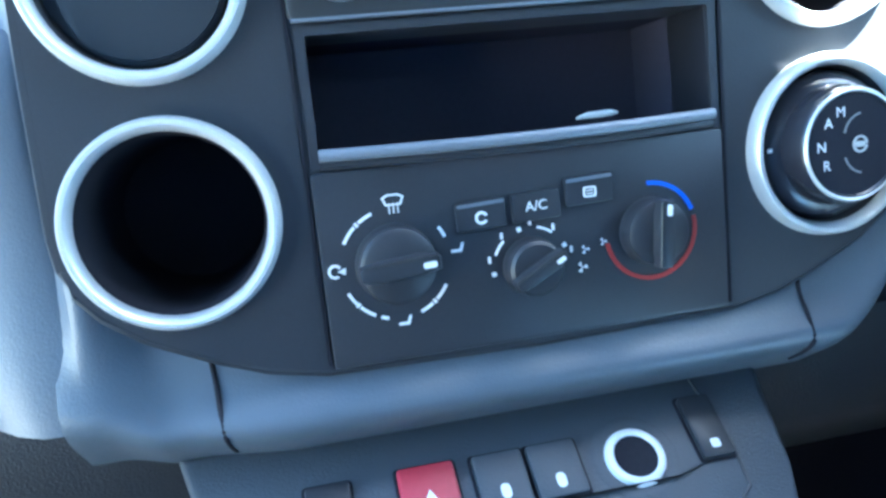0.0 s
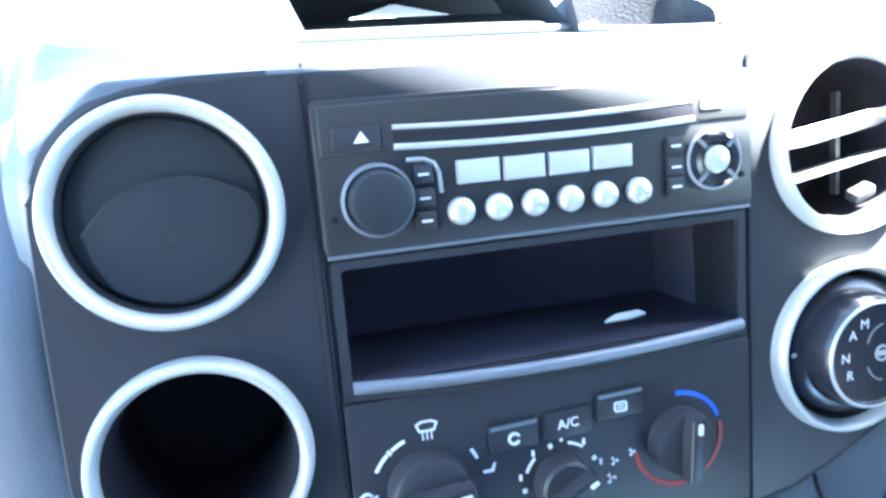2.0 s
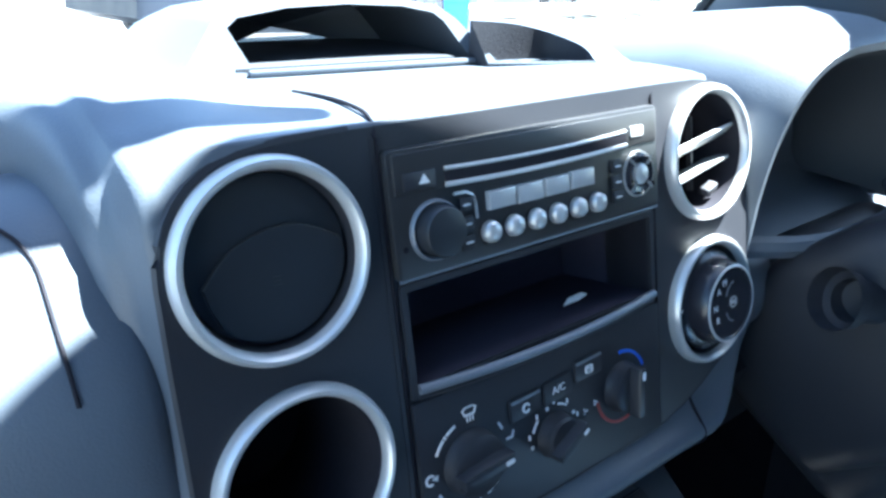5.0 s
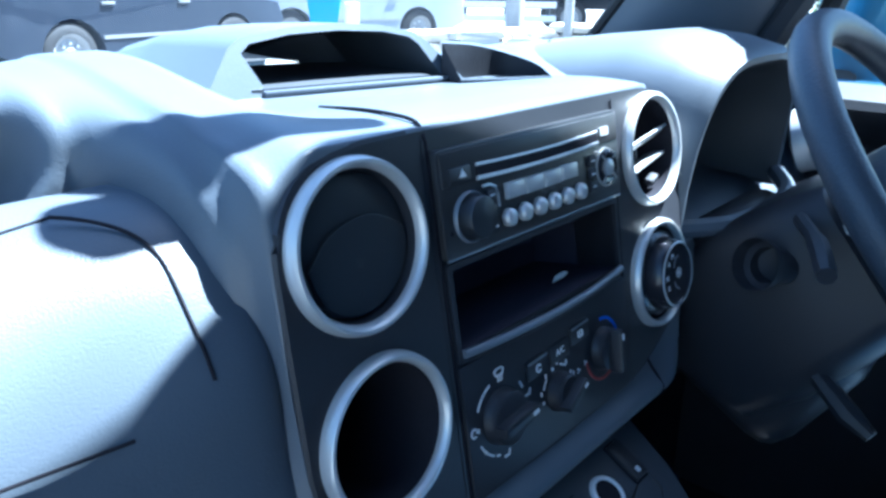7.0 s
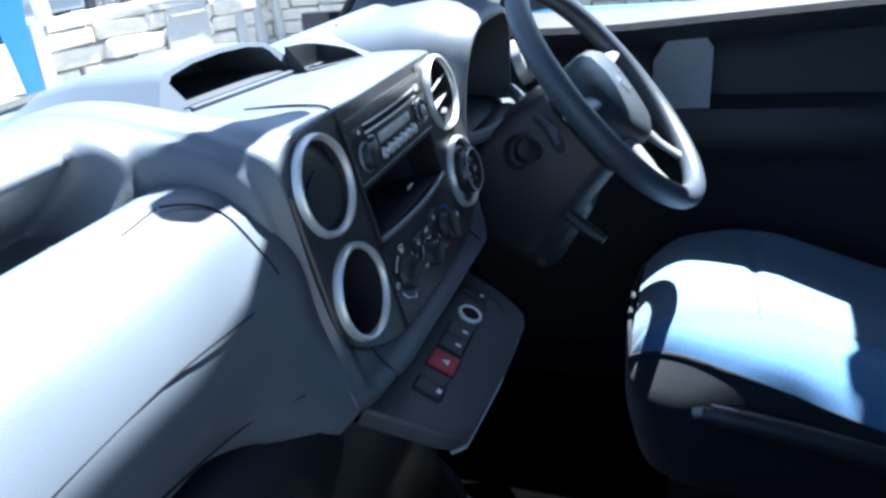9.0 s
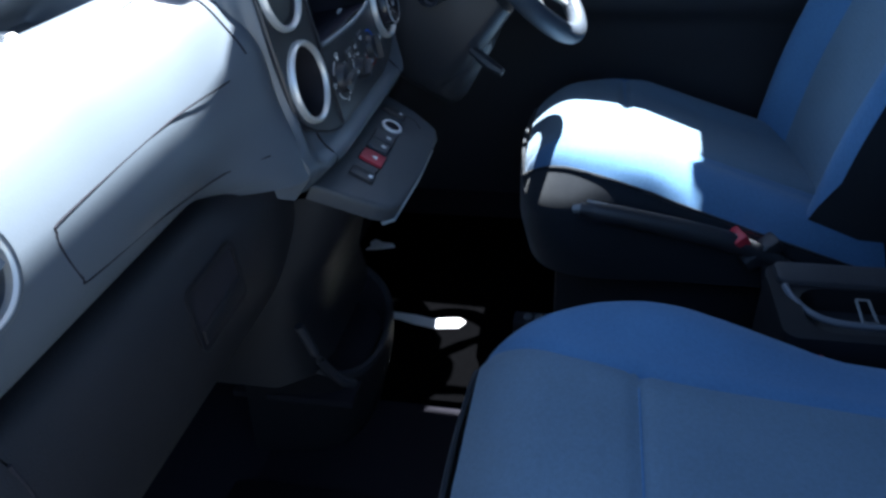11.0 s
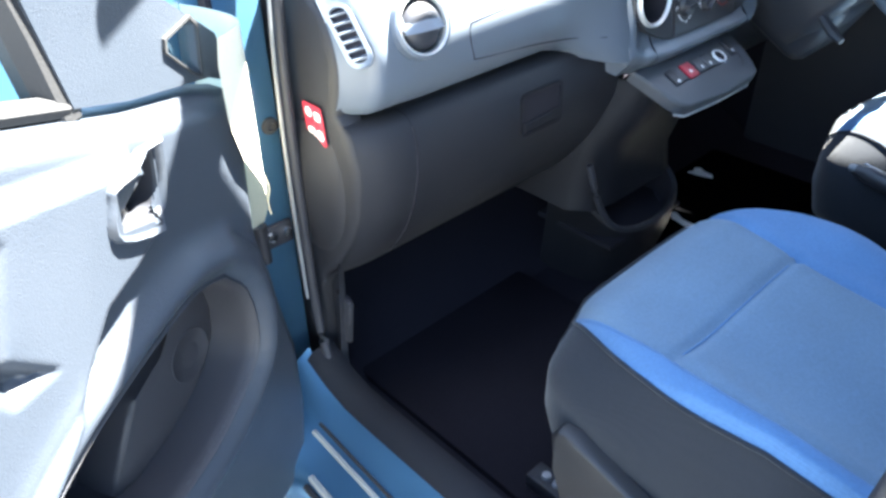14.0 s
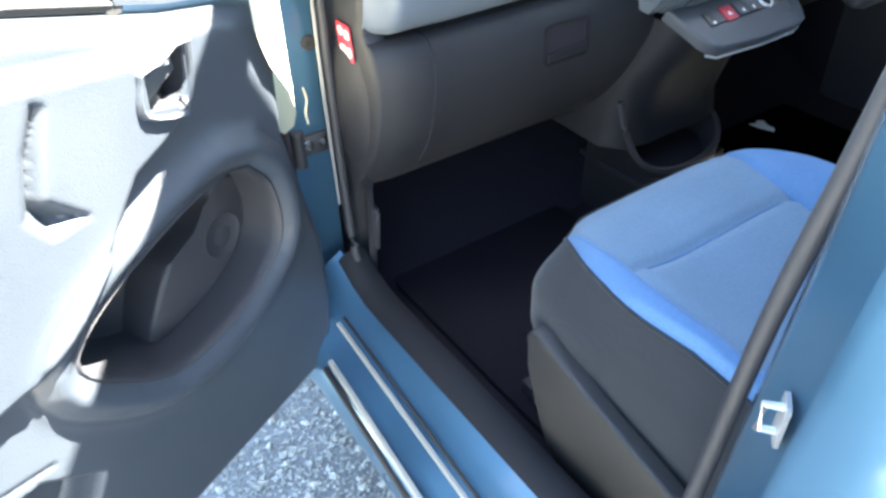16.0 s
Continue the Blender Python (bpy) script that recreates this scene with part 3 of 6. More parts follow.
for dx, grow in ((0.030, 0.0), (0.004, 0.0), (-0.002, 0.006), (-0.004, 0.02)):
    rows.append([(-0.700 + dx, min(y + grow, 0.205), z) for y, z in endp])
rows.append([(-0.704, 0.21, z) for y, z in endp])
part("end_panel", loft(rows), LOWER, dash, "charcoal end panel of the dash", 45)
bul = []
for k in range(10):
    a = k / 9
    rr = math.cos(a * math.pi / 2)
    bul.append([(-0.698 - 0.019 * math.sin(a * math.pi / 2), 0.122 + 0.072 * rr * math.cos(t) - 0.010 * rr * math.sin(t), 0.715 + 0.110 * rr * math.sin(t)) for t in np.linspace(0, 2 * math.pi, 25)])
part("kick_bulge", loft(bul), LOWER, dash, "rounded charcoal bulge of the kick panel", 60)
# warning sticker
ST = frame_of((-0.7075, 0.0985, 0.819), (0.0, -1, 0.0), (0, 0.12, 0.99))
sticker = thing("warning_sticker", "red and white airbag warning sticker on the dash end", "sticker")
part("sheet", prism(rounded(0.040, 0.052, 0.004, 3), 0.0009, ST @ pose(0, 0, 0)), RED, sticker)
for u, v, w, hh, rr in ((-0.009, 0.014, 0.013, 0.013, 0.006), (0.009, 0.012, 0.012, 0.012, 0.003), (-0.008, -0.013, 0.014, 0.014, 0.003), (0.009, -0.013, 0.014, 0.014, 0.0065)):
    part("print", plate(rounded(w, hh, rr, 4), [rounded(w * 0.62, hh * 0.62, rr * 0.6, 4)], 0.0004, ST @ pose(u, v, 0.0008)), WHITE, sticker)
    part("print", prism(rounded(w * 0.35, hh * 0.2, 0.0005, 1), 0.0004, ST @ pose(u, v, 0.0008, 0, 0, 40)), WHITE, sticker)

# ---- instrument cowl ----
CX = 0.332
cowl = thing("instrument_cowl", "grey arched instrument cowl with a dark binnacle", "instrument cowl")


def arch_row(y, w, top, base, n=25, lean=0.0):
    return [(CX + w * math.copysign(abs(math.cos(a)) ** 0.55, math.cos(a)) + lean, y - 0.06 * math.sin(a) * 0 + 0.012 * (1 - math.sin(a)), base + (top - base) * math.sin(a) ** 0.62) for a in np.linspace(math.pi, 0, n)]


rows = [arch_row(0.09, 0.104, 1.020, 0.915), arch_row(-0.015, 0.116, 1.036, 0.905), arch_row(-0.026, 0.119, 1.042, 0.902), arch_row(-0.027, 0.124, 1.048, 0.900), arch_row(-0.018, 0.130, 1.055, 0.898), arch_row(0.015, 0.138, 1.063, 0.895), arch_row(0.06, 0.146, 1.066, 0.895), arch_row(0.14, 0.150, 1.056, 0.90), arch_row(0.22, 0.155, 1.040, 0.92)]
part("hood", loft(rows[2:]), GREY, cowl, "", 50)
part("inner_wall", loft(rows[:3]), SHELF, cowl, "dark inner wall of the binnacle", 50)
bk = bmesh.new()
r0 = arch_row(0.09, 0.104, 1.020, 0.915)
vs = [bk.verts.new((x, y, z)) for x, y, z in r0]
bk.faces.new(vs)
part("dial_plate", bk, DOORGREY, cowl)
for x, r in ((CX - 0.048, 0.030), (CX + 0.040, 0.036)):
    DI = frame_of((x, 0.086, 0.965), (1, 0, 0), (0, 0.25, 1))
    part("dial_ring", lathe([(r, 0), (r + 0.002, 0.003), (r + 0.004, 0)], 32, DI), RADIO, cowl, "thin ring of a dial")
    for k in range(9):
        a = radians(210 - 30 * k)
        part("dial_mark", box(0.005, 0.0012, 0.0008, DI @ pose(0.82 * r * math.cos(a), 0.82 * r * math.sin(a), 0.001, 0, 0, math.degrees(a))), WHITE, cowl)
part("lower_lip", tube(smooth_line([(CX - 0.113, 0.0, 0.902), (CX - 0.06, -0.035, 0.903), (CX, -0.05, 0.908), (CX + 0.06, -0.045, 0.912), (CX + 0.118, -0.015, 0.915)], 5), 0.009, 8), GREY, cowl, "pale lower lip of the cowl")
# end vent by the driver door
part("right_vent_ring", lathe([(0.030, -0.01), (0.0305, 0.006), (0.033, 0.009), (0.037, 0.006), (0.038, -0.01)], 32, frame_of((0.56, -0.012, 0.935), (1, 0.1, 0), (0, 0.3, 0.95))), SILVER, dash, "satin silver bezel of the far end vent")
part("right_vent_ball", lathe([(0.031, -0.008), (0.024, 0.002), (0.012, 0.006), (0, 0.007)], 32, frame_of((0.56, -0.012, 0.935), (1, 0.1, 0), (0, 0.3, 0.95))), BLACK, dash)

# ---- centre console fascia: local x to the right, y up the slope, z towards the cabin ----
SLOPE = math.atan(0.19)
FAS = frame_of((0, 0, 1.01), (1, 0, 0), (0, math.sin(SLOPE), math.cos(SLOPE)))


def fas(x, y, z=0.0, rz=0.0):
    return FAS @ pose(x, y, z, 0, 0, rz)


def mark(outline, parent, material, x=0.0, y=0.0, z=0.0, rz=0.0, name="mark", depth=0.0006, base=None):
    """A thin printed mark that stands proud by half a millimetre."""
    return part(name, prism(outline, depth, (base or FAS) @ pose(x, y, z, 0, 0, rz)), material, parent, "", 20)


def arc_band(r0, r1, a0, a1, n=10):
    """The outline of a bent bar between two angles in degrees."""
    up = [(r1 * math.cos(radians(a)), r1 * math.sin(radians(a))) for a in np.linspace(a0, a1, n)]
    return up + [(r0 * math.cos(radians(a)), r0 * math.sin(radians(a))) for a in np.linspace(a1, a0, n)]


half = [(0.0, 0.0235), (-0.110, 0.0235), (-0.140, 0.0230)]
half += [(-0.1525 + 0.0458 * math.cos(a), -0.0245 + 0.0458 * math.sin(a)) for a in np.linspace(radians(100), radians(180), 9)]
half += [(-0.1992, -0.06), (-0.2000, -0.125), (-0.1985, -0.138), (-0.194, -0.149), (-0.186, -0.159), (-0.170, -0.171), (-0.143, -0.184), (-0.123, -0.1915), (-0.099, -0.1965), (0.0, -0.1985)]
outline = half[:-1] + [(-x, y) for x, y in half[::-1]][:-1]
RX, RU, RL, RR = 0.1525, -0.0245, -0.1240, 0.0400
holes = [disc_line(RR, 40, sx * RX, v) for sx in (-1, 1) for v in (RU, RL)] + [[(-0.090, -0.054), (0.090, -0.054), (0.091, -0.103), (-0.091, -0.103)]]
part("fascia", plate(outline, holes, 0.034, FAS @ pose(0, 0, -0.034)), BLACK, dash, "black plastic centre console fascia", 30)
# unseen panels, added to stop sun leaking through the cut dash
part("light_stop_back", box(0.40, 0.006, 0.20, pose(0, 0.105, 0.925)), HOLE, dash)
part("light_stop_floor", box(0.40, 0.12, 0.006, pose(0, 0.048, 0.826)), HOLE, dash)
# rounded rim of the fascia
rim = [FAS @ Vector((x * 0.9985, y, -0.0022)) for x, y in outline[1:]]
part("fascia_rim", tube(rim[:30], 0.0026, 6), BLACK, dash)
# raised edges of the middle bay
for sx in (-1, 1):
    part("bay_edge", prism(rounded(0.0022, 0.214, 0.001, 2), 0.0005, fas(sx * 0.0992, -0.0875, 0.0)), BLACK, dash)
    part("bay_gap", box(0.0012, 0.212, 0.002, fas(sx * 0.0970, -0.088, 0.0)), HOLE, dash)

ring_profile = [(0.0375, -0.006), (0.0378, 0.003), (0.0388, 0.0062), (0.0402, 0.0076), (0.0418, 0.0076), (0.0432, 0.0056), (0.0439, 0.002), (0.0439, -0.004)]


def bezel(sx, v):
    part("bezel_ring", lathe(ring_profile, 64, fas(sx * RX, v)), SILVER, dash, "satin silver bezel ring")


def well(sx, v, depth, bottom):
    # deep wells take HOLE, so their shade sits in the colour
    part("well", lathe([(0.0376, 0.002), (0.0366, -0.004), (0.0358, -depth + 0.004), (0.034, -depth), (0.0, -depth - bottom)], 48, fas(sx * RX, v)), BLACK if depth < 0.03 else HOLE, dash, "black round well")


for sx in (-1, 1):
    for v in (RU, RL):
        bezel(sx, v)
well(-1, RU, 0.016, 0.0)
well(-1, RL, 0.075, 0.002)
well(1, RU, 0.05, 0.0)
well(1, RL, 0.012, 0.0)

# closed left vent: a domed black disc with an arched step and a side flap
LV = fas(-RX, RU)
part("vent_disc", lathe([(0.0, -0.0026), (0.022, -0.0028), (0.0340, -0.0032), (0.0358, -0.0038), (0.0362, -0.012)], 64, LV), SMOOTH, dash, "closed black disc of the air vent")
arch = smooth_line([(-0.0305, -0.0050, 0), (-0.018, 0.0070, 0), (-0.004, 0.0125, 0), (0.010, 0.0135, 0), (0.022, 0.0095, 0), (0.0315, 0.0040, 0)], 5)
flap = [(p.x, p.y) for p in arch[::-1]] + [(-0.0282, -0.0140), (-0.0248, -0.0232)] + [(0.0338 * math.cos(a), 0.0338 * math.sin(a)) for a in np.linspace(radians(226), radians(363), 23)]
part("vent_flap", prism(flap, 0.0024, LV @ pose(0, 0, -0.0034), 0.0009, seg=3), SMOOTH, dash, "arched lower flap of the closed vent")
part("vent_step", tube([LV @ Vector((p.x, p.y, -0.0012)) for p in arch], 0.0005, 6), RADIO, dash)
for k in range(3):
    mark(rounded(0.0042 - 0.0008 * (k == 1), 0.0006, 0.0002, 1), dash, RADIO, *(-RX + 0.001, RU - 0.0070 - 0.0018 * k, -0.0011), name="vent_symbol", depth=0.0003)

# open right vent: two tilted vanes on a frame, dark inside
RV = fas(RX, RU)
for v, w, tilt, z in ((0.0085, 0.033, -18, -0.004), (-0.0105, 0.030, 20, -0.006)):
    vane = prism([(-w, -0.006), (-w * 0.6, -0.0085), (w * 0.7, -0.0085), (w, -0.004), (w, 0.004), (-w, 0.006)], 0.0022, RV @ pose(0, v, z, 68 + tilt, 0, 9), 0.0008)
    part("vent_vane", vane, SILVER, dash, "pale angled vent vane")
part("vent_post", box(0.0022, 0.05, 0.004, RV @ pose(0.006, -0.002, -0.016)), BLACK, dash)
part("vent_tab", box(0.012, 0.006, 0.008, RV @ pose(0.012, -0.026, -0.006, 20, 0, 20), 0.0015), DARK, dash)

# storage slot under the radio, open to the cabin
sl = bmesh.new()
loft([[(-0.090, -0.054, z), (0.090, -0.054, z), (0.091, -0.103, z), (-0.091, -0.103, z)] for z in (-0.001, -0.075)], closed=True, bm=sl, m=FAS)
box(0.19, 0.06, 0.002, fas(0, -0.079, -0.075), bm=sl)
part("storage_slot", sl, SLOTIN, dash, "empty black storage slot")
part("slot_lip", tube([FAS @ Vector((x, -0.1030 - 0.0015 * (1 - (x / 0.091) ** 2), 0.003 + 0.007 * (1 - (x / 0.091) ** 2))) for x in np.linspace(-0.0905, 0.0905, 21)], 0.0027, 10), LIP, dash, "satin grey lip of the storage slot")
part("slot_sill", tube([FAS @ Vector((x, -0.1072 - 0.0015 * (1 - (x / 0.091) ** 2), 0.001 + 0.006 * (1 - (x / 0.091) ** 2))) for x in np.linspace(-0.0905, 0.0905, 21)], 0.0020, 8), BLACK, dash)
part("slot_frame", plate(rounded(0.1885, 0.058, 0.002, 2, 0, -0.0795), [rounded(0.181, 0.0495, 0.0015, 2, 0, -0.0788)], 0.002, FAS), BLACK, dash)
scrap = tagged(part("paper_label", prism([(-0.011, 0), (-0.004, 0.0035), (0.008, 0.004), (0.011, 0.0015), (0.003, 0.0)], 0.0015, FAS @ pose(0.043, -0.0995, -0.018, -60)), WHITESHEET), "small cream paper label lying in the storage slot", "label")

# ---- radio ----
radio = thing("car_radio", "black and silver car radio with a compact disc slot", "radio")
part("face", prism(rounded(0.1920, 0.0605, 0.003, 3, 0, -0.0178), 0.0048, FAS, 0.0012), RADIO, radio)
R0 = 0.0049
part("upper_band", prism([(-0.0935, -0.0085), (0.0935, -0.0085), (0.0935, 0.0102), (-0.0935, 0.0102)], 0.0012, fas(0, 0, R0 - 0.0004), 0.0006), RADIO, radio)
# disc slot, with a bright lip above and below
slot_arc = lambda dy: [(x, dy - 0.0015 * (1 - (x / 0.066) ** 2)) for x in np.linspace(-0.065, 0.066, 14)]
part("disc_slot", prism(slot_arc(-0.0012) + slot_arc(-0.0062)[::-1], 0.0012, fas(0, 0, R0 + 0.0003)), HOLE, radio)
part("slot_lip", tube([FAS @ Vector((x, y, R0 + 0.0012)) for x, y in slot_arc(-0.0073)], 0.0013, 8), SILVER, radio, "bright lip of the disc slot")
part("slot_lip", tube([FAS @ Vector((x, y, R0 + 0.0010)) for x, y in slot_arc(0.0003)], 0.0010, 8), SILVER, radio, "bright lip of the disc slot")
part("slot_end", prism(rounded(0.011, 0.006, 0.001, 2), 0.0016, fas(0.0755, -0.0005, R0)), SILVER, radio)
part("eject_button", prism(rounded(0.0185, 0.0085, 0.001, 2), 0.0016, fas(-0.0795, -0.0028, R0), 0.0005), BLACK, radio)
mark([(-0.003, -0.0018), (0.003, -0.0018), (0, 0.0026)], radio, WHITE, -0.0775, -0.0028, R0 + 0.0015, 0, "eject_symbol")
# volume knob
part("knob_ring", lathe([(0.0125, 0), (0.0129, 0.0018), (0.0137, 0.0024), (0.0146, 0.0014), (0.0148, 0)], 40, fas(-0.0730, -0.0275, R0)), LIP, radio, "satin ring round the volume knob")
knob = part("volume_knob", lathe([(0.0123, 0), (0.0122, 0.0085), (0.0112, 0.0102), (0.007, 0.0112), (0.0, 0.0115)], 40, fas(-0.0730, -0.0275, R0)), SMOOTH, radio, "round ribbed volume knob")
# keys
for k in range(4):
    x = -0.0318 + 0.0196 * k
    key = prism([(-0.0088, -0.0045), (0.0088, -0.0045), (0.0088, 0.0048), (-0.0088, 0.0048)], 0.0034, fas(x, -0.0205 + 0.0004 * abs(k - 1.5), R0), 0.0009)
    part("wide_key", key, SILVER, radio, "wide silver key")
for k in range(6):
    x = -0.0400 + 0.0158 * k
    part("preset_key", lathe([(0.0055, 0), (0.0056, 0.002), (0.0050, 0.0042), (0.0030, 0.0056), (0.0, 0.0061)], 24, fas(x, -0.0352, R0)), SILVER, radio, "small domed silver key")
    part("preset_socket", lathe([(0.0062, 0.0), (0.0060, 0.0006), (0.0057, 0.0002)], 20, fas(x, -0.0352, R0)), BLACK, radio)
for x, ys in ((-0.0545, (-0.0190, -0.0285, -0.0375)), (0.0570, (-0.0180, -0.0270, -0.0355))):
    for y in ys:
        part("small_key", prism(rounded(0.0082, 0.0076, 0.0010, 2), 0.0020, fas(x, y, R0), 0.0006), DARK, radio)
        mark(rounded(0.0045, 0.0009, 0.0002, 1), radio, WHITE, x, y, R0 + 0.0021, 0, "key_print", 0.0004)
part("key_surround", tube([FAS @ Vector((x, y, R0 + 0.0006)) for x, y in ((-0.0605, -0.0128), (-0.0535, -0.0130), (-0.0495, -0.0150), (-0.0478, -0.0190), (-0.0474, -0.0270))], 0.0009, 6), SILVER, radio)
# round control on the far side
part("selector_ring", lathe([(0.0072, 0.0), (0.0075, 0.0026), (0.0105, 0.0032), (0.0122, 0.002), (0.0126, 0)], 40, fas(0.0765, -0.0255, R0)), GLOSS, radio, "round glossy black selector ring")
part("selector_edge", lathe([(0.0124, 0.0), (0.0126, 0.0014), (0.0133, 0.0014), (0.0136, 0)], 40, fas(0.0765, -0.0255, R0)), SILVER, radio, "thin silver edge round the selector")
part("selector_key", lathe([(0.0060, 0), (0.0058, 0.0034), (0.0045, 0.0042), (0, 0.0046)], 28, fas(0.0765, -0.0255, R0)), SILVER, radio)
for a in (45, 135, 225, 315):
    part("selector_gap", box(0.0055, 0.0016, 0.0012, fas(0.0765 + 0.0102 * math.cos(radians(a)), -0.0255 + 0.0102 * math.sin(radians(a)), R0 + 0.0030, a)), SATIN, radio)
for x in (-0.0905, 0.0905):
    for y in (0.0005, -0.0335):
        part("key_hole", lathe([(0.0014, 0.0), (0.0013, 0.0006), (0.0, 0.0006)], 12, fas(x, y, R0)), HOLE, radio)
part("lower_trim", tube([FAS @ Vector((x, -0.0482, R0 - 0.001)) for x in np.linspace(-0.095, 0.095, 7)], 0.0009, 6), LIP, radio, "thin satin line under the radio")

# ---- heater controls ----
heater = thing("heater_panel", "black heater control panel with three rotary knobs", "heater panel")
part("panel", prism(rounded(0.1905, 0.0855, 0.002, 2, 0, -0.1530), 0.0026, FAS, 0.0008), BLACK, heater)
H0 = 0.0026


def rotary(x, y, r, turn, name):
    k = part(name, lathe([(r * 1.06, 0), (r * 1.05, 0.002), (r, 0.003), (r * 0.97, 0.0085), (r * 0.86, 0.0098), (0, 0.0102)], 40, fas(x, y, H0)), BLACK, heater, "black rotary knob")
    grip = prism([(-r * 1.02, -r * 0.17), (-r * 0.6, -r * 0.26), (r * 0.6, -r * 0.26), (r * 1.02, -r * 0.17), (r * 1.02, r * 0.17), (r * 0.6, r * 0.26), (-r * 0.6, r * 0.26), (-r * 1.02, r * 0.17)], 0.0085, fas(x, y, H0 + 0.0085, turn), 0.0016)
    part("grip", grip, BLACK, k)
    # thin lighter tube drawn in as the grip's glossy highlight
    part("edge_highlight", tube([fas(x, y, H0 + 0.0168, turn) @ Vector((u, r * 0.20, 0)) for u in (-r * 0.95, r * 0.95)], 0.0007, 6), RADIO, k)
    part("pointer", prism(rounded(r * 0.34, r * 0.15, 0.0005, 1), 0.0006, fas(x, y, H0 + 0.0169, turn) @ pose(r * 0.72, -r * 0.02, 0)), WHITE, k, "white pointer line")
    return k


K1, K2, K3 = (-0.0635, -0.1525), (-0.0025, -0.1620), (0.0565, -0.1535)
rotary(*K1, 0.0168, 4, "rotary_knob")
rotary(*K2, 0.0128, 28, "rotary_knob")
rotary(*K3, 0.0150, 86, "rotary_knob")
# air direction marks
for a0, a1 in ((110, 126), (132, 152), (205, 219), (224, 242), (248, 256), (291, 306), (312, 330), (22, 34)):
    mark(arc_band(0.0236, 0.0250, a0, a1, 5), heater, WHITE, *K1, H0)
for a in (129, 221, 309):
    mark(arc_band(0.0232, 0.0254, a - 1.5, a + 1.5, 3), heater, WHITE, *K1, H0)


def symbol(cx, cy, kind, s=1.0):
    """Small printed symbols."""
    if kind == "screen":
        shape = [(-0.0052 * s, 0.0028 * s), (-0.0025 * s, 0.0042 * s), (0.0025 * s, 0.0042 * s), (0.0052 * s, 0.0028 * s), (0.0036 * s, -0.0010 * s), (-0.0036 * s, -0.0010 * s)]
        part("screen_symbol", plate(shape, [[(x * 0.80, 0.0014 * s + (y - 0.0014 * s) * 0.72) for x, y in shape]], 0.0006, FAS @ pose(cx, cy, H0)), WHITE, heater)
        for u in (-0.0020, 0, 0.0020):
            mark(rounded(0.0005 * s, 0.0050 * s, 0.0002, 1), heater, WHITE, cx + u * s, cy - 0.0022 * s, H0 + 0.0003, 0, "screen_symbol")
    elif kind == "person_free_arrow":
        mark(arc_band(0.0022 * s, 0.0034 * s, 30, 300, 8), heater, WHITE, cx, cy, H0, 0, "air_symbol")
        mark([(0, 0), (0.004 * s, 0.0012 * s), (0.0034 * s, -0.002 * s)], heater, WHITE, cx + 0.001 * s, cy, H0, 0, "air_symbol")
    elif kind == "fan":
        for a in (0, 120, 240):
            mark([(0, 0), (0.0022 * s, 0.001 * s), (0.0026 * s, -0.0008 * s)], heater, WHITE, cx, cy, H0, a, "fan_symbol")
    elif kind == "seat_air":
        mark([(-0.004 * s, -0.002 * s), (0.002 * s, -0.002 * s), (0.0035 * s, 0.003 * s), (0.0022 * s, 0.003 * s), (0.0008 * s, -0.0004 * s), (-0.004 * s, -0.0004 * s)], heater, WHITE, cx, cy, H0, 0, "air_symbol")


symbol(-0.0620, -0.1262, "screen", 0.95)
symbol(-0.0900, -0.1525, "person_free_arrow", 0.95)
symbol(-0.0355, -0.1495, "seat_air", 0.8)
symbol(-0.0620, -0.1785, "seat_air", 0.8)
# fan speed marks
for k in range(5):
    a = 185 - 40 * k
    mark(arc_band(0.0172, 0.0183, a - 12, a + 12, 4) if k % 2 else arc_band(0.0168, 0.0188, a - 3, a + 3, 3), heater, WHITE, *K2, H0)
for a in (165, 130, 88, 55, 15):
    mark(rounded(0.0012, 0.0030, 0.0003, 1), heater, WHITE, K2[0] + 0.0200 * math.cos(radians(a)), K2[1] + 0.0200 * math.sin(radians(a)), H0, 0, "number_bar")
symbol(0.0215, -0.1660, "fan", 1.0)
symbol(0.0235, -0.1580, "fan", 0.8)
# temperature ring
mark(arc_band(0.0212, 0.0232, 20, 92, 14), heater, BLUEPRINT, *K3, H0, 0, "cold_ring")
mark(arc_band(0.0212, 0.0232, -172, 12, 24), heater, REDPRINT, *K3, H0, 0, "warm_ring")
symbol(0.0325, -0.1555, "fan", 0.7)
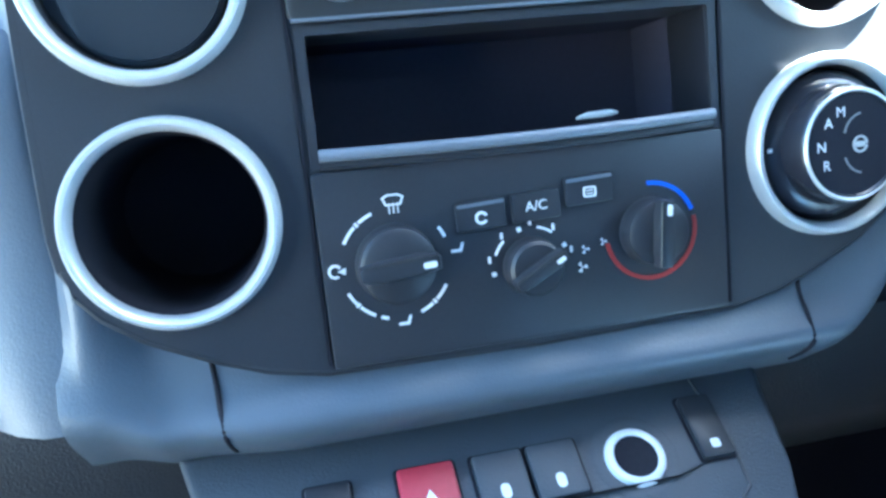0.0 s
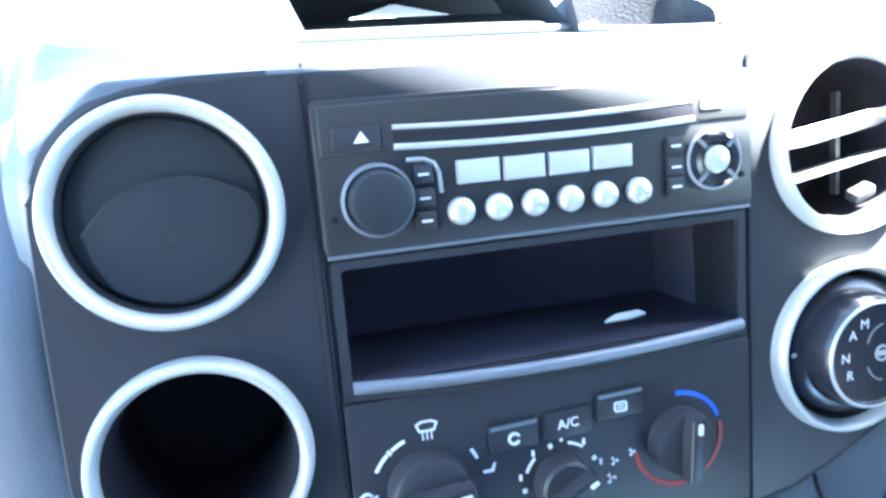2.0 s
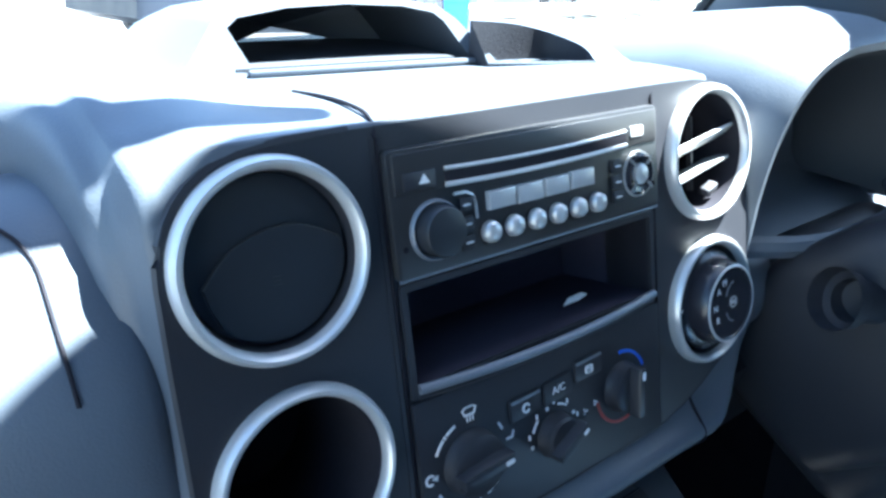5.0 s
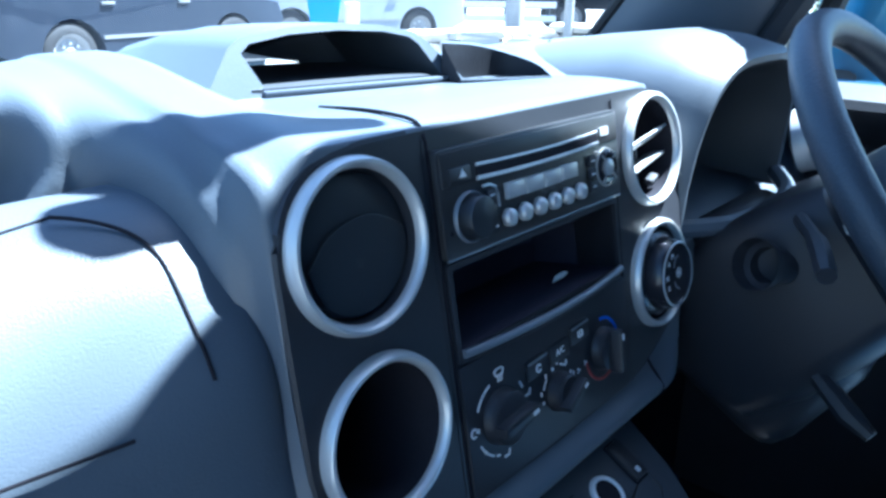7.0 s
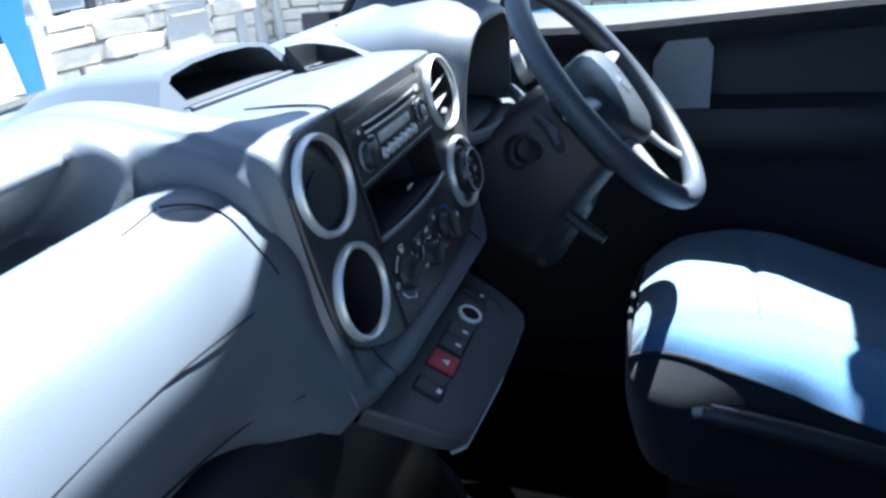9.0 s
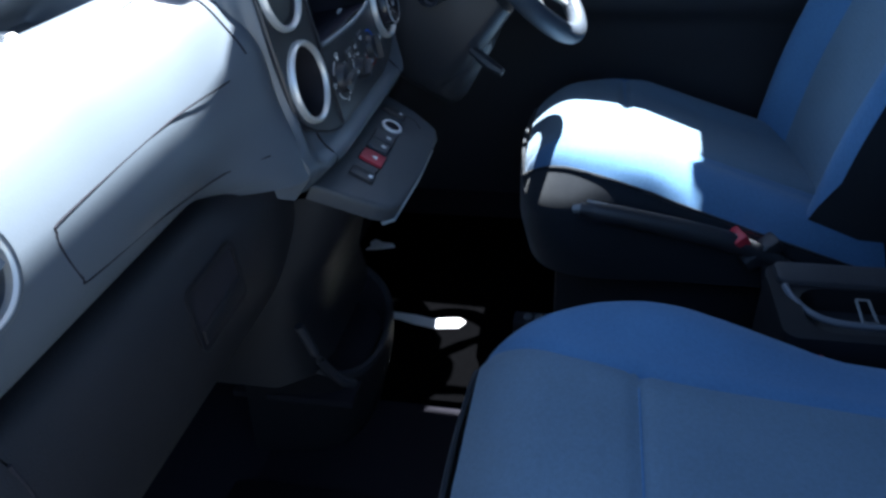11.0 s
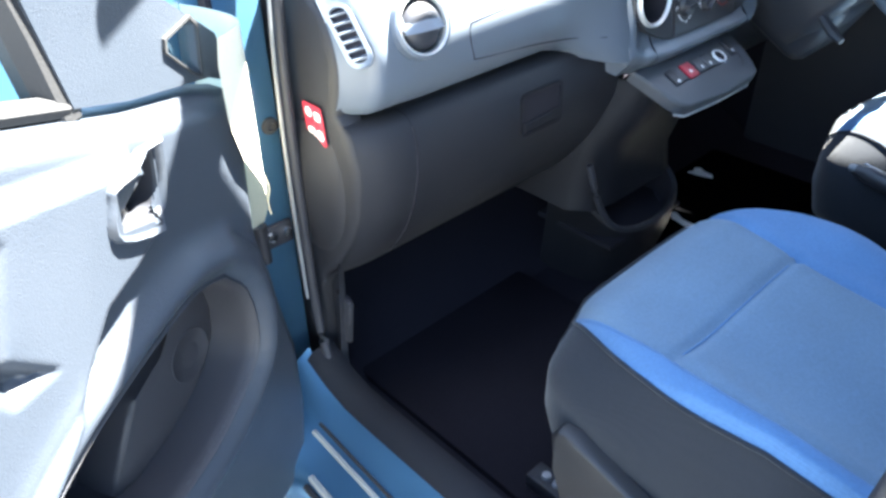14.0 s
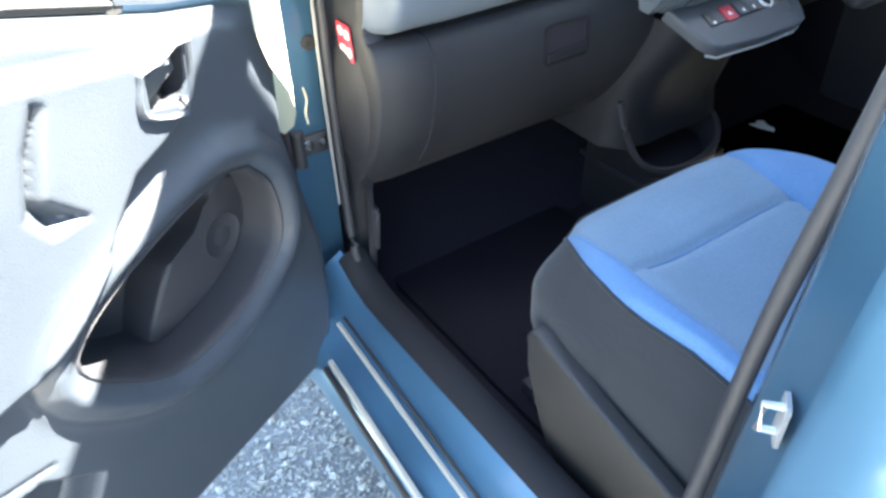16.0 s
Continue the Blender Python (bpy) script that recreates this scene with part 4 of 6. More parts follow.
# push buttons
for x, y, kind in ((-0.0240, -0.1360, "turn"), (0.0015, -0.1350, "text"), (0.0270, -0.1305, "screen")):
    pb = part("push_button", prism(rounded(0.0225, 0.0130, 0.0012, 2), 0.0016, fas(x, y, H0, 2), 0.0006), BLACK, heater, "black push button")
    if kind != "text":
        part("button_edge", prism(rounded(0.0215, 0.0016, 0.0005, 1), 0.0008, fas(x, y + 0.0050, H0 + 0.0016, 2)), LIP, pb)
    if kind == "turn":
        mark(arc_band(0.0018, 0.0030, 20, 330, 10), pb, WHITE, x, y - 0.0012, H0 + 0.0016, 0, "recirculation_symbol")
    elif kind == "screen":
        part("screen_symbol", plate(rounded(0.0062, 0.0048, 0.0010, 2), [rounded(0.0048, 0.0034, 0.0007, 2)], 0.0006, FAS @ pose(x, y - 0.0012, H0 + 0.0016)), WHITE, pb)
        for dy in (-0.0005, -0.0019):
            mark(rounded(0.0034, 0.0005, 0.0002, 1), pb, WHITE, x, y + dy, H0 + 0.0016, 0, "screen_symbol")
    else:
        cu = bpy.data.curves.new("air_text", "FONT")
        cu.body, cu.size, cu.align_x, cu.align_y, cu.extrude = "A/C", 0.0062, "CENTER", "CENTER", 0.0002
        tob = new("button_text", cu)
        tob.matrix_world = fas(x, y, H0 + 0.0019, 2)
        cu.materials.append(WHITE)
        tob.parent = pb

# ---- gear selector dial in the lower ring ----
dial = thing("gear_selector", "black rotary gear selector dial with white letters", "gear selector")
DM = fas(RX, RL)
part("dial_base", lathe([(0.0375, -0.006), (0.0362, -0.001), (0.0335, 0.0025), (0.0300, 0.0045), (0.0275, 0.0050)], 48, DM), GLOSS, dial)
body = part("dial_knob", lathe([(0.0290, 0.002), (0.0282, 0.010), (0.0272, 0.0155), (0.0255, 0.0180), (0.0240, 0.0182), (0.0232, 0.0172), (0.0, 0.0168)], 48, DM), GLOSS, dial)
part("dial_trim", lathe([(0.0256, 0.0174), (0.0263, 0.0178), (0.0254, 0.0188), (0.0246, 0.0184)], 48, DM), SILVER, body, "thin bright ring round the dial")
for ch, a in (("M", 112), ("A", 140), ("N", 180), ("R", 212)):
    cu = bpy.data.curves.new("letter", "FONT")
    cu.body, cu.size, cu.align_x, cu.align_y, cu.extrude = ch, 0.0066, "CENTER", "CENTER", 0.0002
    tob = new("letter", cu)
    tob.matrix_world = DM @ pose(0.0165 * math.cos(radians(a)), 0.0165 * math.sin(radians(a)), 0.0170)
    cu.materials.append(WHITE)
    tob.parent = body
part("emblem_ring", prism(arc_band(0.0030, 0.0040, 0, 350, 20), 0.0005, DM @ pose(0.004, 0, 0.0168)), SILVER, body)
part("emblem_bar", prism(rounded(0.0052, 0.0026, 0.001, 2), 0.0006, DM @ pose(0.004, 0, 0.0168)), SILVER, body)
part("mark_arc", prism(arc_band(0.0100, 0.0108, 100, 170, 14), 0.0005, DM @ pose(0.006, 0.004, 0.0168)), SATIN, body)
part("mark_arc", prism(arc_band(0.0100, 0.0108, 195, 260, 14), 0.0005, DM @ pose(0.006, -0.003, 0.0168)), SATIN, body)
part("index_mark", prism(rounded(0.0050, 0.0018, 0.0004, 1), 0.0006, DM @ pose(-0.0325, 0.0005, 0.0028, 0, 14, 0)), WHITE, dial, "white index mark")

# ---- switch shelf under the console ----
shelf_up = Vector((0, 0.88, 0.475)).normalized()
SH = frame_of((0, -0.058, 0.7545), (1, 0, 0), shelf_up)
shelf = thing("switch_panel", "blue grey sloping switch shelf under the console", "switch panel")
so = [(-0.172, 0.045), (-0.150, -0.030), (-0.142, -0.046), (-0.125, -0.056), (-0.02, -0.062), (0.075, -0.062), (0.096, -0.055), (0.106, -0.040), (0.112, -0.015), (0.125, 0.045)]
part("shelf_body", prism(so, 0.022, SH @ pose(0, 0, -0.022), 0.006, seg=3), SHELF, shelf)
part("shelf_edge", tube([SH @ Vector((x, y, -0.024)) for x, y in so[2:9]], 0.0025, 6), SILVER, shelf, "thin bright edge under the shelf")
part("shelf_line", tube([SH @ Vector((x, y, 0.0003)) for x, y in ((0.083, 0.042), (0.089, 0.0), (0.087, -0.022), (0.072, -0.034))], 0.0008, 6), BLACK, shelf)


def key(x, y, w, h, material, label):
    k = part("switch", prism(rounded(w, h, 0.0015, 2), 0.0036, SH @ pose(x, y, 0.0), 0.0010), material, shelf, label)
    part("switch_gap", plate(rounded(w + 0.003, h + 0.003, 0.002, 2), [rounded(w + 0.0004, h + 0.0004, 0.0015, 2)], 0.0004, SH @ pose(x, y, 0.0001)), HOLE, k)
    return k


h = key(-0.0610, 0.002, 0.0265, 0.0300, RED, "red hazard light switch")
part("symbol", prism([(-0.0045, -0.0035), (0.0045, -0.0035), (0, 0.0045)], 0.0005, SH @ pose(-0.061, 0.000, 0.0035)), WHITE, h, "white triangle")
for x in (-0.0270, -0.0005):
    k = key(x, 0.003, 0.0240, 0.0270, SHELF, "slate push switch")
    part("symbol", prism(rounded(0.0045, 0.0070, 0.002, 3), 0.0005, SH @ pose(x, -0.003, 0.0035)), WHITE, k, "white symbol")
k = key(-0.1060, 0.002, 0.0200, 0.0290, BLACK, "black switch")
part("symbol", prism(rounded(0.006, 0.005, 0.001, 2), 0.0005, SH @ pose(-0.106, -0.008, 0.0035)), WHITE, k, "white symbol")
k = key(0.0790, 0.010, 0.0165, 0.0330, BLACK, "black tall switch")
part("symbol", prism(rounded(0.0045, 0.0045, 0.001, 2), 0.0005, SH @ pose(0.079, 0.000, 0.0035)), WHITE, k, "white symbol")
part("socket_ring", lathe([(0.0105, -0.004), (0.0107, 0.002), (0.0120, 0.0032), (0.0140, 0.0024), (0.0150, 0.0)], 40, SH @ pose(0.0390, 0.002, 0)), WHITE, shelf, "bright ring of the power socket")
# dark disc painted in for the shaded hole of the socket
part("socket_hole_disc", lathe([(0.0107, 0.0015), (0.0100, 0.0008), (0.006, 0.0005), (0.0, 0.0004)], 32, SH @ pose(0.0390, 0.002, 0)), HOLE, shelf)
part("socket_collar", lathe([(0.0151, 0.0), (0.0190, 0.0006), (0.0215, 0.0)], 40, SH @ pose(0.0390, 0.002, 0)), SHELF, shelf)

# ---- steering wheel and column ----
WH = frame_of((0.335, -0.18, 0.94), (1, 0, 0), (0, math.sin(0.7), math.cos(0.7)))
wheel = thing("steering_wheel", "black leather steering wheel with a charcoal centre pad", "steering wheel")
part("rim", tube([WH @ Vector((0.175 * math.cos(a), 0.175 * math.sin(a), 0)) for a in np.linspace(0, 2 * math.pi, 73)], 0.0155, 14), LEATHER, wheel, "", 60)
pad_line = [(-0.085, 0.028), (-0.060, 0.052), (0.0, 0.062), (0.060, 0.052), (0.085, 0.028), (0.080, -0.01), (0.058, -0.050), (0.030, -0.078), (0.0, -0.084), (-0.030, -0.078), (-0.058, -0.050), (-0.080, -0.01)]
pad_line = [(p.x, p.y) for p in smooth_line([(x, y, 0) for x, y in pad_line + pad_line[:1]], 4)[:-1]]
pad_rows = []
for sc, h in ((0.80, -0.045), (1.0, -0.030), (1.0, -0.006), (0.96, 0.004), (0.82, 0.012), (0.45, 0.018), (0.01, 0.020)):
    pad_rows.append([(x * sc, y * sc, h) for x, y in pad_line])
hub = part("centre_pad", loft(pad_rows, closed=True, m=WH), DOORGREY, wheel, "smooth charcoal airbag pad", 60)
part("badge", prism([(-0.010, -0.012), (0.010, -0.012), (0.012, 0.006), (0.0, 0.014), (-0.012, 0.006)], 0.0015, WH @ pose(0, -0.005, 0.0195)), CHROME, hub, "small plain chrome badge")
for pts, w in (([(-0.075, 0.012, -0.012), (-0.12, 0.020, -0.014), (-0.172, 0.022, -0.004)], 0.020), ([(0.075, 0.012, -0.012), (0.12, 0.020, -0.014), (0.172, 0.022, -0.004)], 0.020), ([(-0.045, -0.06, -0.014), (-0.060, -0.11, -0.012), (-0.075, -0.158, -0.003)], 0.014), ([(0.045, -0.06, -0.014), (0.060, -0.11, -0.012), (0.075, -0.158, -0.003)], 0.014)):
    part("spoke", tube([WH @ Vector(p) for p in smooth_line(pts, 4)], [w * 0.9] * 4 + [w * 0.75] * 4 + [w * 0.8], 10, squash=0.55), SATIN, wheel, "satin grey spoke")
column = thing("steering_column", "dark plastic steering column shroud with stalks", "steering column")
sh = []
for k, (w, hh, off) in enumerate(((0.060, 0.050, 0), (0.085, 0.070, 0), (0.092, 0.078, 0), (0.098, 0.085, -0.004), (0.092, 0.082, -0.01))):
    d = (0.035, 0.05, 0.09, 0.15, 0.21)[k]
    sh.append([Vector((WH @ Vector((x, y + off - 0.012, -d)))) for x, y in rounded(2 * w, 2 * hh, 0.03, 5)])
part("shroud", loft(sh, closed=True, caps=True), BLACK, column, "", 40)
part("ignition_barrel", lathe([(0.0, 0.024), (0.012, 0.024), (0.0145, 0.021), (0.0150, -0.006), (0.020, -0.008), (0.022, -0.02)], 28, frame_of((0.232, -0.086, 0.888), (0, 0.85, 0.5), (0.0, -0.5, 0.85)) @ pose(0, 0, 0, 0, -25, 0)), DARK, column, "round ignition lock")
part("lower_column", box(0.19, 0.20, 0.15, pose(0.35, -0.055, 0.80, 30), 0.03, 3), BLACK, column)
part("stalk", tube(smooth_line([(0.24, -0.10, 0.93), (0.20, -0.125, 0.925), (0.155, -0.145, 0.918)], 4), [0.006] * 4 + [0.008] * 4 + [0.007], 8), BLACK, column)
part("stalk", tube(smooth_line([(0.43, -0.10, 0.93), (0.48, -0.125, 0.925), (0.53, -0.145, 0.918)], 4), [0.006] * 4 + [0.008] * 4 + [0.007], 8), BLACK, column)
part("adjuster_lever", tube([(0.25, -0.13, 0.80), (0.24, -0.165, 0.775), (0.235, -0.185, 0.765)], [0.008, 0.010, 0.006], 8), BLACK, column)
# pale tube painting the lit lower edge of the shroud
part("shroud_lit_edge", tube(smooth_line([(0.26, -0.075, 0.772), (0.31, -0.11, 0.768), (0.37, -0.125, 0.768), (0.42, -0.11, 0.772)], 4), 0.0025, 6), SATIN, column)

# ---- lower centre console down to the floor ----
cons = thing("lower_console", "black plastic lower console with an open bin", "console")
rows = []
for z, xl, xr, yb, yf in ((0.752, -0.165, 0.115, -0.070, 0.06), (0.70, -0.185, 0.105, -0.045, 0.10), (0.64, -0.20, 0.09, -0.010, 0.16), (0.56, -0.215, 0.08, 0.010, 0.2), (0.505, -0.225, 0.08, 0.000, 0.22)):
    rows.append([(xl, yf, z), (xl, yb + 0.05, z), (xl + 0.03, yb + 0.012, z), (xl + 0.08, yb, z), (xr - 0.06, yb, z), (xr - 0.02, yb + 0.012, z), (xr, yb + 0.05, z), (xr, yf, z)])
part("column_panel", loft(rows), BIN, cons, "", 50)
rim_line = smooth_line([(-0.165, 0.13, 0.53), (-0.156, 0.08, 0.515), (-0.148, 0.035, 0.482), (-0.126, -0.003, 0.452), (-0.08, -0.030, 0.447), (-0.01, -0.036, 0.455), (0.045, -0.020, 0.470), (0.078, 0.02, 0.490), (0.085, 0.08, 0.515), (0.088, 0.13, 0.53)], 4)
mid = Vector((-0.04, 0.08, 0))


def bin_row(sc, dz):
    return [(mid.x + (p.x - mid.x) * sc, mid.y + (p.y - mid.y) * sc, p.z + dz) for p in rim_line]


part("bin_rim", loft([bin_row(1.05, -0.012), bin_row(1.045, -0.002), bin_row(1.01, 0.001), bin_row(0.96, -0.003)]), DARK, cons, "charcoal rim of the bin", 50)
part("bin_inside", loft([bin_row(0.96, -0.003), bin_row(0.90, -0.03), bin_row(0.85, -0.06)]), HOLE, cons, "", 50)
part("bin_front", loft([bin_row(1.05, -0.012), bin_row(1.02, -0.05)] + [[(x, y + 0.02, 0.297) for x, y, z in bin_row(0.95, 0)]]), BIN, cons, "", 50)
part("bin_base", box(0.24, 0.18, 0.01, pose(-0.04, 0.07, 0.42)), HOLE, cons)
part("divider", tube(smooth_line([(-0.235, 0.0, 0.62), (-0.225, -0.015, 0.56), (-0.205, -0.03, 0.51), (-0.19, -0.04, 0.492)], 4), 0.006, 8), DARK, cons)

# ---- floor mats, white shapes and between the seats ----
for x, w, mat, lab in ((-0.43, 0.42, MATTING, "black rubber backed carpet mat on the floor"), (0.270, 0.59, DRIVERMAT, "black rubber mat under the pedals, darkened in place of shade")):
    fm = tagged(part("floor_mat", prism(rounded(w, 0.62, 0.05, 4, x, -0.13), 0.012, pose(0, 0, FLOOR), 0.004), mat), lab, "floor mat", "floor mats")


# flat white shapes, standing in for bright patches on the driver floor
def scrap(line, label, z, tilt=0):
    ob = part("white_scrap", prism(line, 0.003, pose(0, 0, z)), WHITESHEET, None, "", 20)
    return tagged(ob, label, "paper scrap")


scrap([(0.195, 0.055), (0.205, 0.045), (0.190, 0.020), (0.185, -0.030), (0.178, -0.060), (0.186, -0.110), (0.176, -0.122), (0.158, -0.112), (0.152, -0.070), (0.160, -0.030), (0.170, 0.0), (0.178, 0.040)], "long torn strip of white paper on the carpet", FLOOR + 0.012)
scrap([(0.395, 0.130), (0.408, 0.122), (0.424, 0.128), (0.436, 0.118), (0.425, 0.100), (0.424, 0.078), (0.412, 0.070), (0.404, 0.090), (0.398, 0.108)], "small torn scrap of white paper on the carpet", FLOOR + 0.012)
hb = thing("handbrake", "black handbrake lever beside the driver seat", "handbrake")
part("lever", tube(smooth_line([(0.090, -0.315, 0.612), (0.091, -0.36, 0.606), (0.094, -0.44, 0.590), (0.098, -0.55, 0.560), (0.10, -0.62, 0.52), (0.10, -0.66, 0.44)], 4), [0.010] * 2 + [0.014] * 10 + [0.012] * 9, 10, squash=1.15), BLACK, hb, "", 60)
part("button", lathe([(0.0, 0.006), (0.006, 0.005), (0.007, 0.0), (0.0065, -0.01)], 14, frame_of((0.090, -0.310, 0.613), (1, 0, 0), (0, 0.2, 1))  @ pose(0, 0, 0, 180, 0, 0)), SATIN, hb)
# satin tube along the top paints the sheen of the lever
part("ridge", tube([(0.090, -0.325, 0.6265), (0.093, -0.42, 0.607), (0.097, -0.54, 0.577)], 0.0022, 6), SATIN, hb)
part("bracket", box(0.035, 0.10, 0.22, pose(0.10, -0.66, 0.41), 0.01), BLACK, hb)
for x, y, z, label in ((0.104, -0.553, 0.560, "red seat belt buckle button beside the driver seat"), (-0.148, -0.601, 0.556, "red seat belt buckle button beside the passenger seat")):
    bk = thing("belt_buckle", label, "belt buckle", "seat belt buckles")
    part("housing", box(0.030, 0.060, 0.024, pose(x, y - 0.025, z - 0.012, -35, 0, 20), 0.005), BLACK, bk)
    part("release_button", box(0.034, 0.020, 0.024, pose(x, y + 0.008, z + 0.008, -35, 0, 20), 0.003), RED, bk, "bright red release button")
    part("stem", box(0.022, 0.012, 0.22, pose(x, y - 0.06, z - 0.13, -15), 0.004), BLACK, bk)
cb = thing("centre_box", "dark plastic storage box between the front seats", "storage box")
part("shell", plate(rounded(0.150, 0.46, 0.018, 4, -0.083, -0.785), [rounded(0.088, 0.40, 0.030, 5, -0.100, -0.785)], 0.31, pose(0, 0, 0.290)), BIN, cb)
part("base", box(0.12, 0.42, 0.02, pose(-0.083, -0.785, 0.50)), HOLE, cb)
part("rail", prism(rounded(0.044, 0.44, 0.010, 3, -0.031, -0.785), 0.010, pose(0, 0, 0.598), 0.004), DARK, cb, "smooth charcoal rail along the box")
part("lip", tube(smooth_line([(-0.058, -0.572, 0.603), (-0.074, -0.576, 0.600), (-0.094, -0.588, 0.596), (-0.108, -0.608, 0.592), (-0.114, -0.640, 0.590), (-0.115, -0.700, 0.590), (-0.115, -0.78, 0.590)], 5), 0.0045, 8), SATINDARK, cb, "pale lip of the recess", 60)
part("tray", prism(rounded(0.060, 0.34, 0.024, 5, -0.083, -0.755), 0.006, pose(0, 0, 0.560), 0.002), DARK, cb)
part("clip", tube([(-0.075, -0.650, 0.600), (-0.098, -0.656, 0.584), (-0.098, -0.672, 0.584), (-0.075, -0.664, 0.600), (-0.075, -0.650, 0.600)], 0.0018, 6), SATIN, cb, "small bright wire clip")


# ---- seats ----
def patch(xa, xb, ys, height, n=8, nrm=0.0):
    """A sheet between two side lines, row by row from front to back."""
    rows = []
    for y in ys:
        a, c = xa(y), xb(y)
        rows.append([(a + (c - a) * k / n, y, height(a + (c - a) * k / n, y)) for k in range(n + 1)])
    return loft(rows)


def car_seat(x0, label, outer):
    s = thing("front_seat", label, "car seat", "front seats")
    half_w = 0.247

    def half(y):
        t = min(max((-0.222 - y) / 0.24, 0), 1)
        return 0.150 + (half_w - 0.150) * math.sin(t * math.pi / 2) ** 0.75

    def insert(y, sg):
        t = min(max((-0.222 - y) / 0.24, 0), 1)
        if sg == outer:
            return half(y) - 0.004 - 0.036 * min(1, t * 1.6)
        return min(half(y) - 0.006, 0.095 + 0.050 * (1 - t) ** 2)

    def height(x, y):
        u, t = (x - x0), (-0.222 - y)
        roll = 0.042 * (1 - min(t / 0.075, 1)) ** 2
        side = half(y) - abs(u)
        edge = 0.020 * (1 - min(max(side, 0) / 0.035, 1)) ** 2
        bol = 0.020 * math.exp(-((abs(u) - 0.185) / 0.045) ** 2) * min(max((t - 0.06) / 0.15, 0), 1)
        seam = 0.006 * math.exp(-((y + 0.383) / 0.008) ** 2) if abs(u) < insert(y, 1 if u > 0 else -1) else 0
        dent = 0.005 * math.exp(-((abs(u) - insert(y, 1 if u > 0 else -1)) / 0.006) ** 2)
        lift = (0.052 if outer < 0 else 0.0) * min(max((outer * u - 0.165) / 0.07, 0), 1) ** 1.5 * min(max((t - 0.03) / 0.26, 0), 1)
        fall = (0.050 if outer < 0 else 0.004) * min(max((t - 0.17) / 0.20, 0), 1) ** 1.4 * min(max((-outer * u - 0.10) / 0.12, 0), 1)
        slope = 0.10 * max(t - 0.12, 0) if outer < 0 else 0.34 * (t - 0.155) if t > 0.19 else 1.05 * max(t - 0.08, 0) ** 2
        slope += 0.030 * max(0, (u + 0.05) / 0.30) if outer > 0 else 0
        return 0.668 + lift - fall - slope - roll - edge + bol - seam - dent - 0.012 * (u / 0.25) ** 2

    ys = np.concatenate([np.linspace(-0.222, -0.30, 10), np.linspace(-0.31, -0.46, 31), np.linspace(-0.48, -0.76, 10)])
    part("cushion", patch(lambda y: x0 - insert(y, -1), lambda y: x0 + insert(y, 1), ys, height, 24), CLOTH, s, "light grey blue cushion cloth", 60)
    for sg in (-1, 1):
        part("bolster", patch(lambda y: x0 + sg * insert(y, sg), lambda y: x0 + sg * half(y), ys, height, 14), CLOTHBLUE, s, "bright blue bolster cloth", 60)
    part("cross_seam", tube([(x, -0.383, height(x, -0.383) + 0.0005) for x in np.linspace(x0 - insert(-0.383, -1), x0 + insert(-0.383, 1), 13)], 0.0013, 6), CLOTHBLUE, s)
    rim = [(x0 - half(y), y) for y in ys[::-1]] + [(x0 + u * 0.150, -0.222 + 0.010 * (1 - u * u)) for u in np.linspace(-0.95, 0.95, 15)] + [(x0 + half(y), y) for y in ys]
    piping = [(x, y, height(x, y)) for x, y in rim]
    part("piping", tube([(x, y, z + 0.0005) for x, y, z in piping], 0.0028, 6), CLOTHDARK, s, "black piping round the cushion", 60)
    big = [(x0 + max(min((x - x0) * 1.04, 0.256), -0.256) + math.copysign(min(0.07, max(0, (y + 0.42) * 0.36)), x - x0) * min(1, abs(x - x0) / 0.12), y + 0.012 * max(0, 1 - abs(x - x0) / 0.2) * (y > -0.26)) for x, y in rim]
    for _ in range(30):
        big = [big[0]] + [((a[0] + 2 * b[0] + c[0]) / 4, (a[1] + 2 * b[1] + c[1]) / 4) for a, b, c in zip(big, big[1:], big[2:])] + [big[-1]]
    low = [(x0 + (x - x0) * 0.97, min(y, -0.215)) for x, y in big]
    rows = [piping]
    for f in (0.2, 0.45, 0.7, 0.9, 1.0):
        g = math.sin(f * math.pi / 2)
        rows.append([(px + (bx - px) * g, py + (by - py) * g, pz + (min(0.575, pz - 0.03) - pz) * f) for (px, py, pz), (bx, by) in zip(piping, big)])
    rows.append([(x, y, min(0.53, pz - 0.05)) for (x, y), (_, _, pz) in zip(big, piping)])
    rows.append([(x, y - 0.012, min(0.475, pz - 0.08)) for (x, y), (_, _, pz) in zip(low, piping)])
    rows.append([(x0 + (x - x0) * 0.9, y - 0.04, min(0.462, pz - 0.09)) for (x, y), (_, _, pz) in zip(low, piping)])
    part("cushion_side", loft(rows), CLOTHDARK, s, "charcoal cloth cushion side", 50)
    # plastic side cover and the frame below
    ox = x0 + outer * 0.252
    cover = [(-0.296, 0.548), (-0.305, 0.563), (-0.325, 0.566), (-0.42, 0.535), (-0.76, 0.450), (-0.78, 0.36), (-0.44, 0.330), (-0.37, 0.345), (-0.335, 0.42), (-0.305, 0.50)]
    part("side_cover", prism([(y, z) for y, z in cover], 0.022, Matrix(((0, 0, outer, ox + outer * 0.008), (1, 0, 0, 0), (0, 1, 0, 0), (0, 0, 0, 1))), 0.006), COVER, s, "brownish grey plastic side cover")
    part("rod", tube([(ox - outer * 0.02, -0.285, 0.56), (ox - outer * 0.02, -0.290, 0.525)], 0.003, 8), CHROME, s, "thin bright rod")
    for sx in (-0.19, 0.19):
        part("runner", box(0.035, 0.62, 0.03, pose(x0 + sx, -0.52, FLOOR + 0.022), 0.004), DARK, s, "dark steel seat runner")
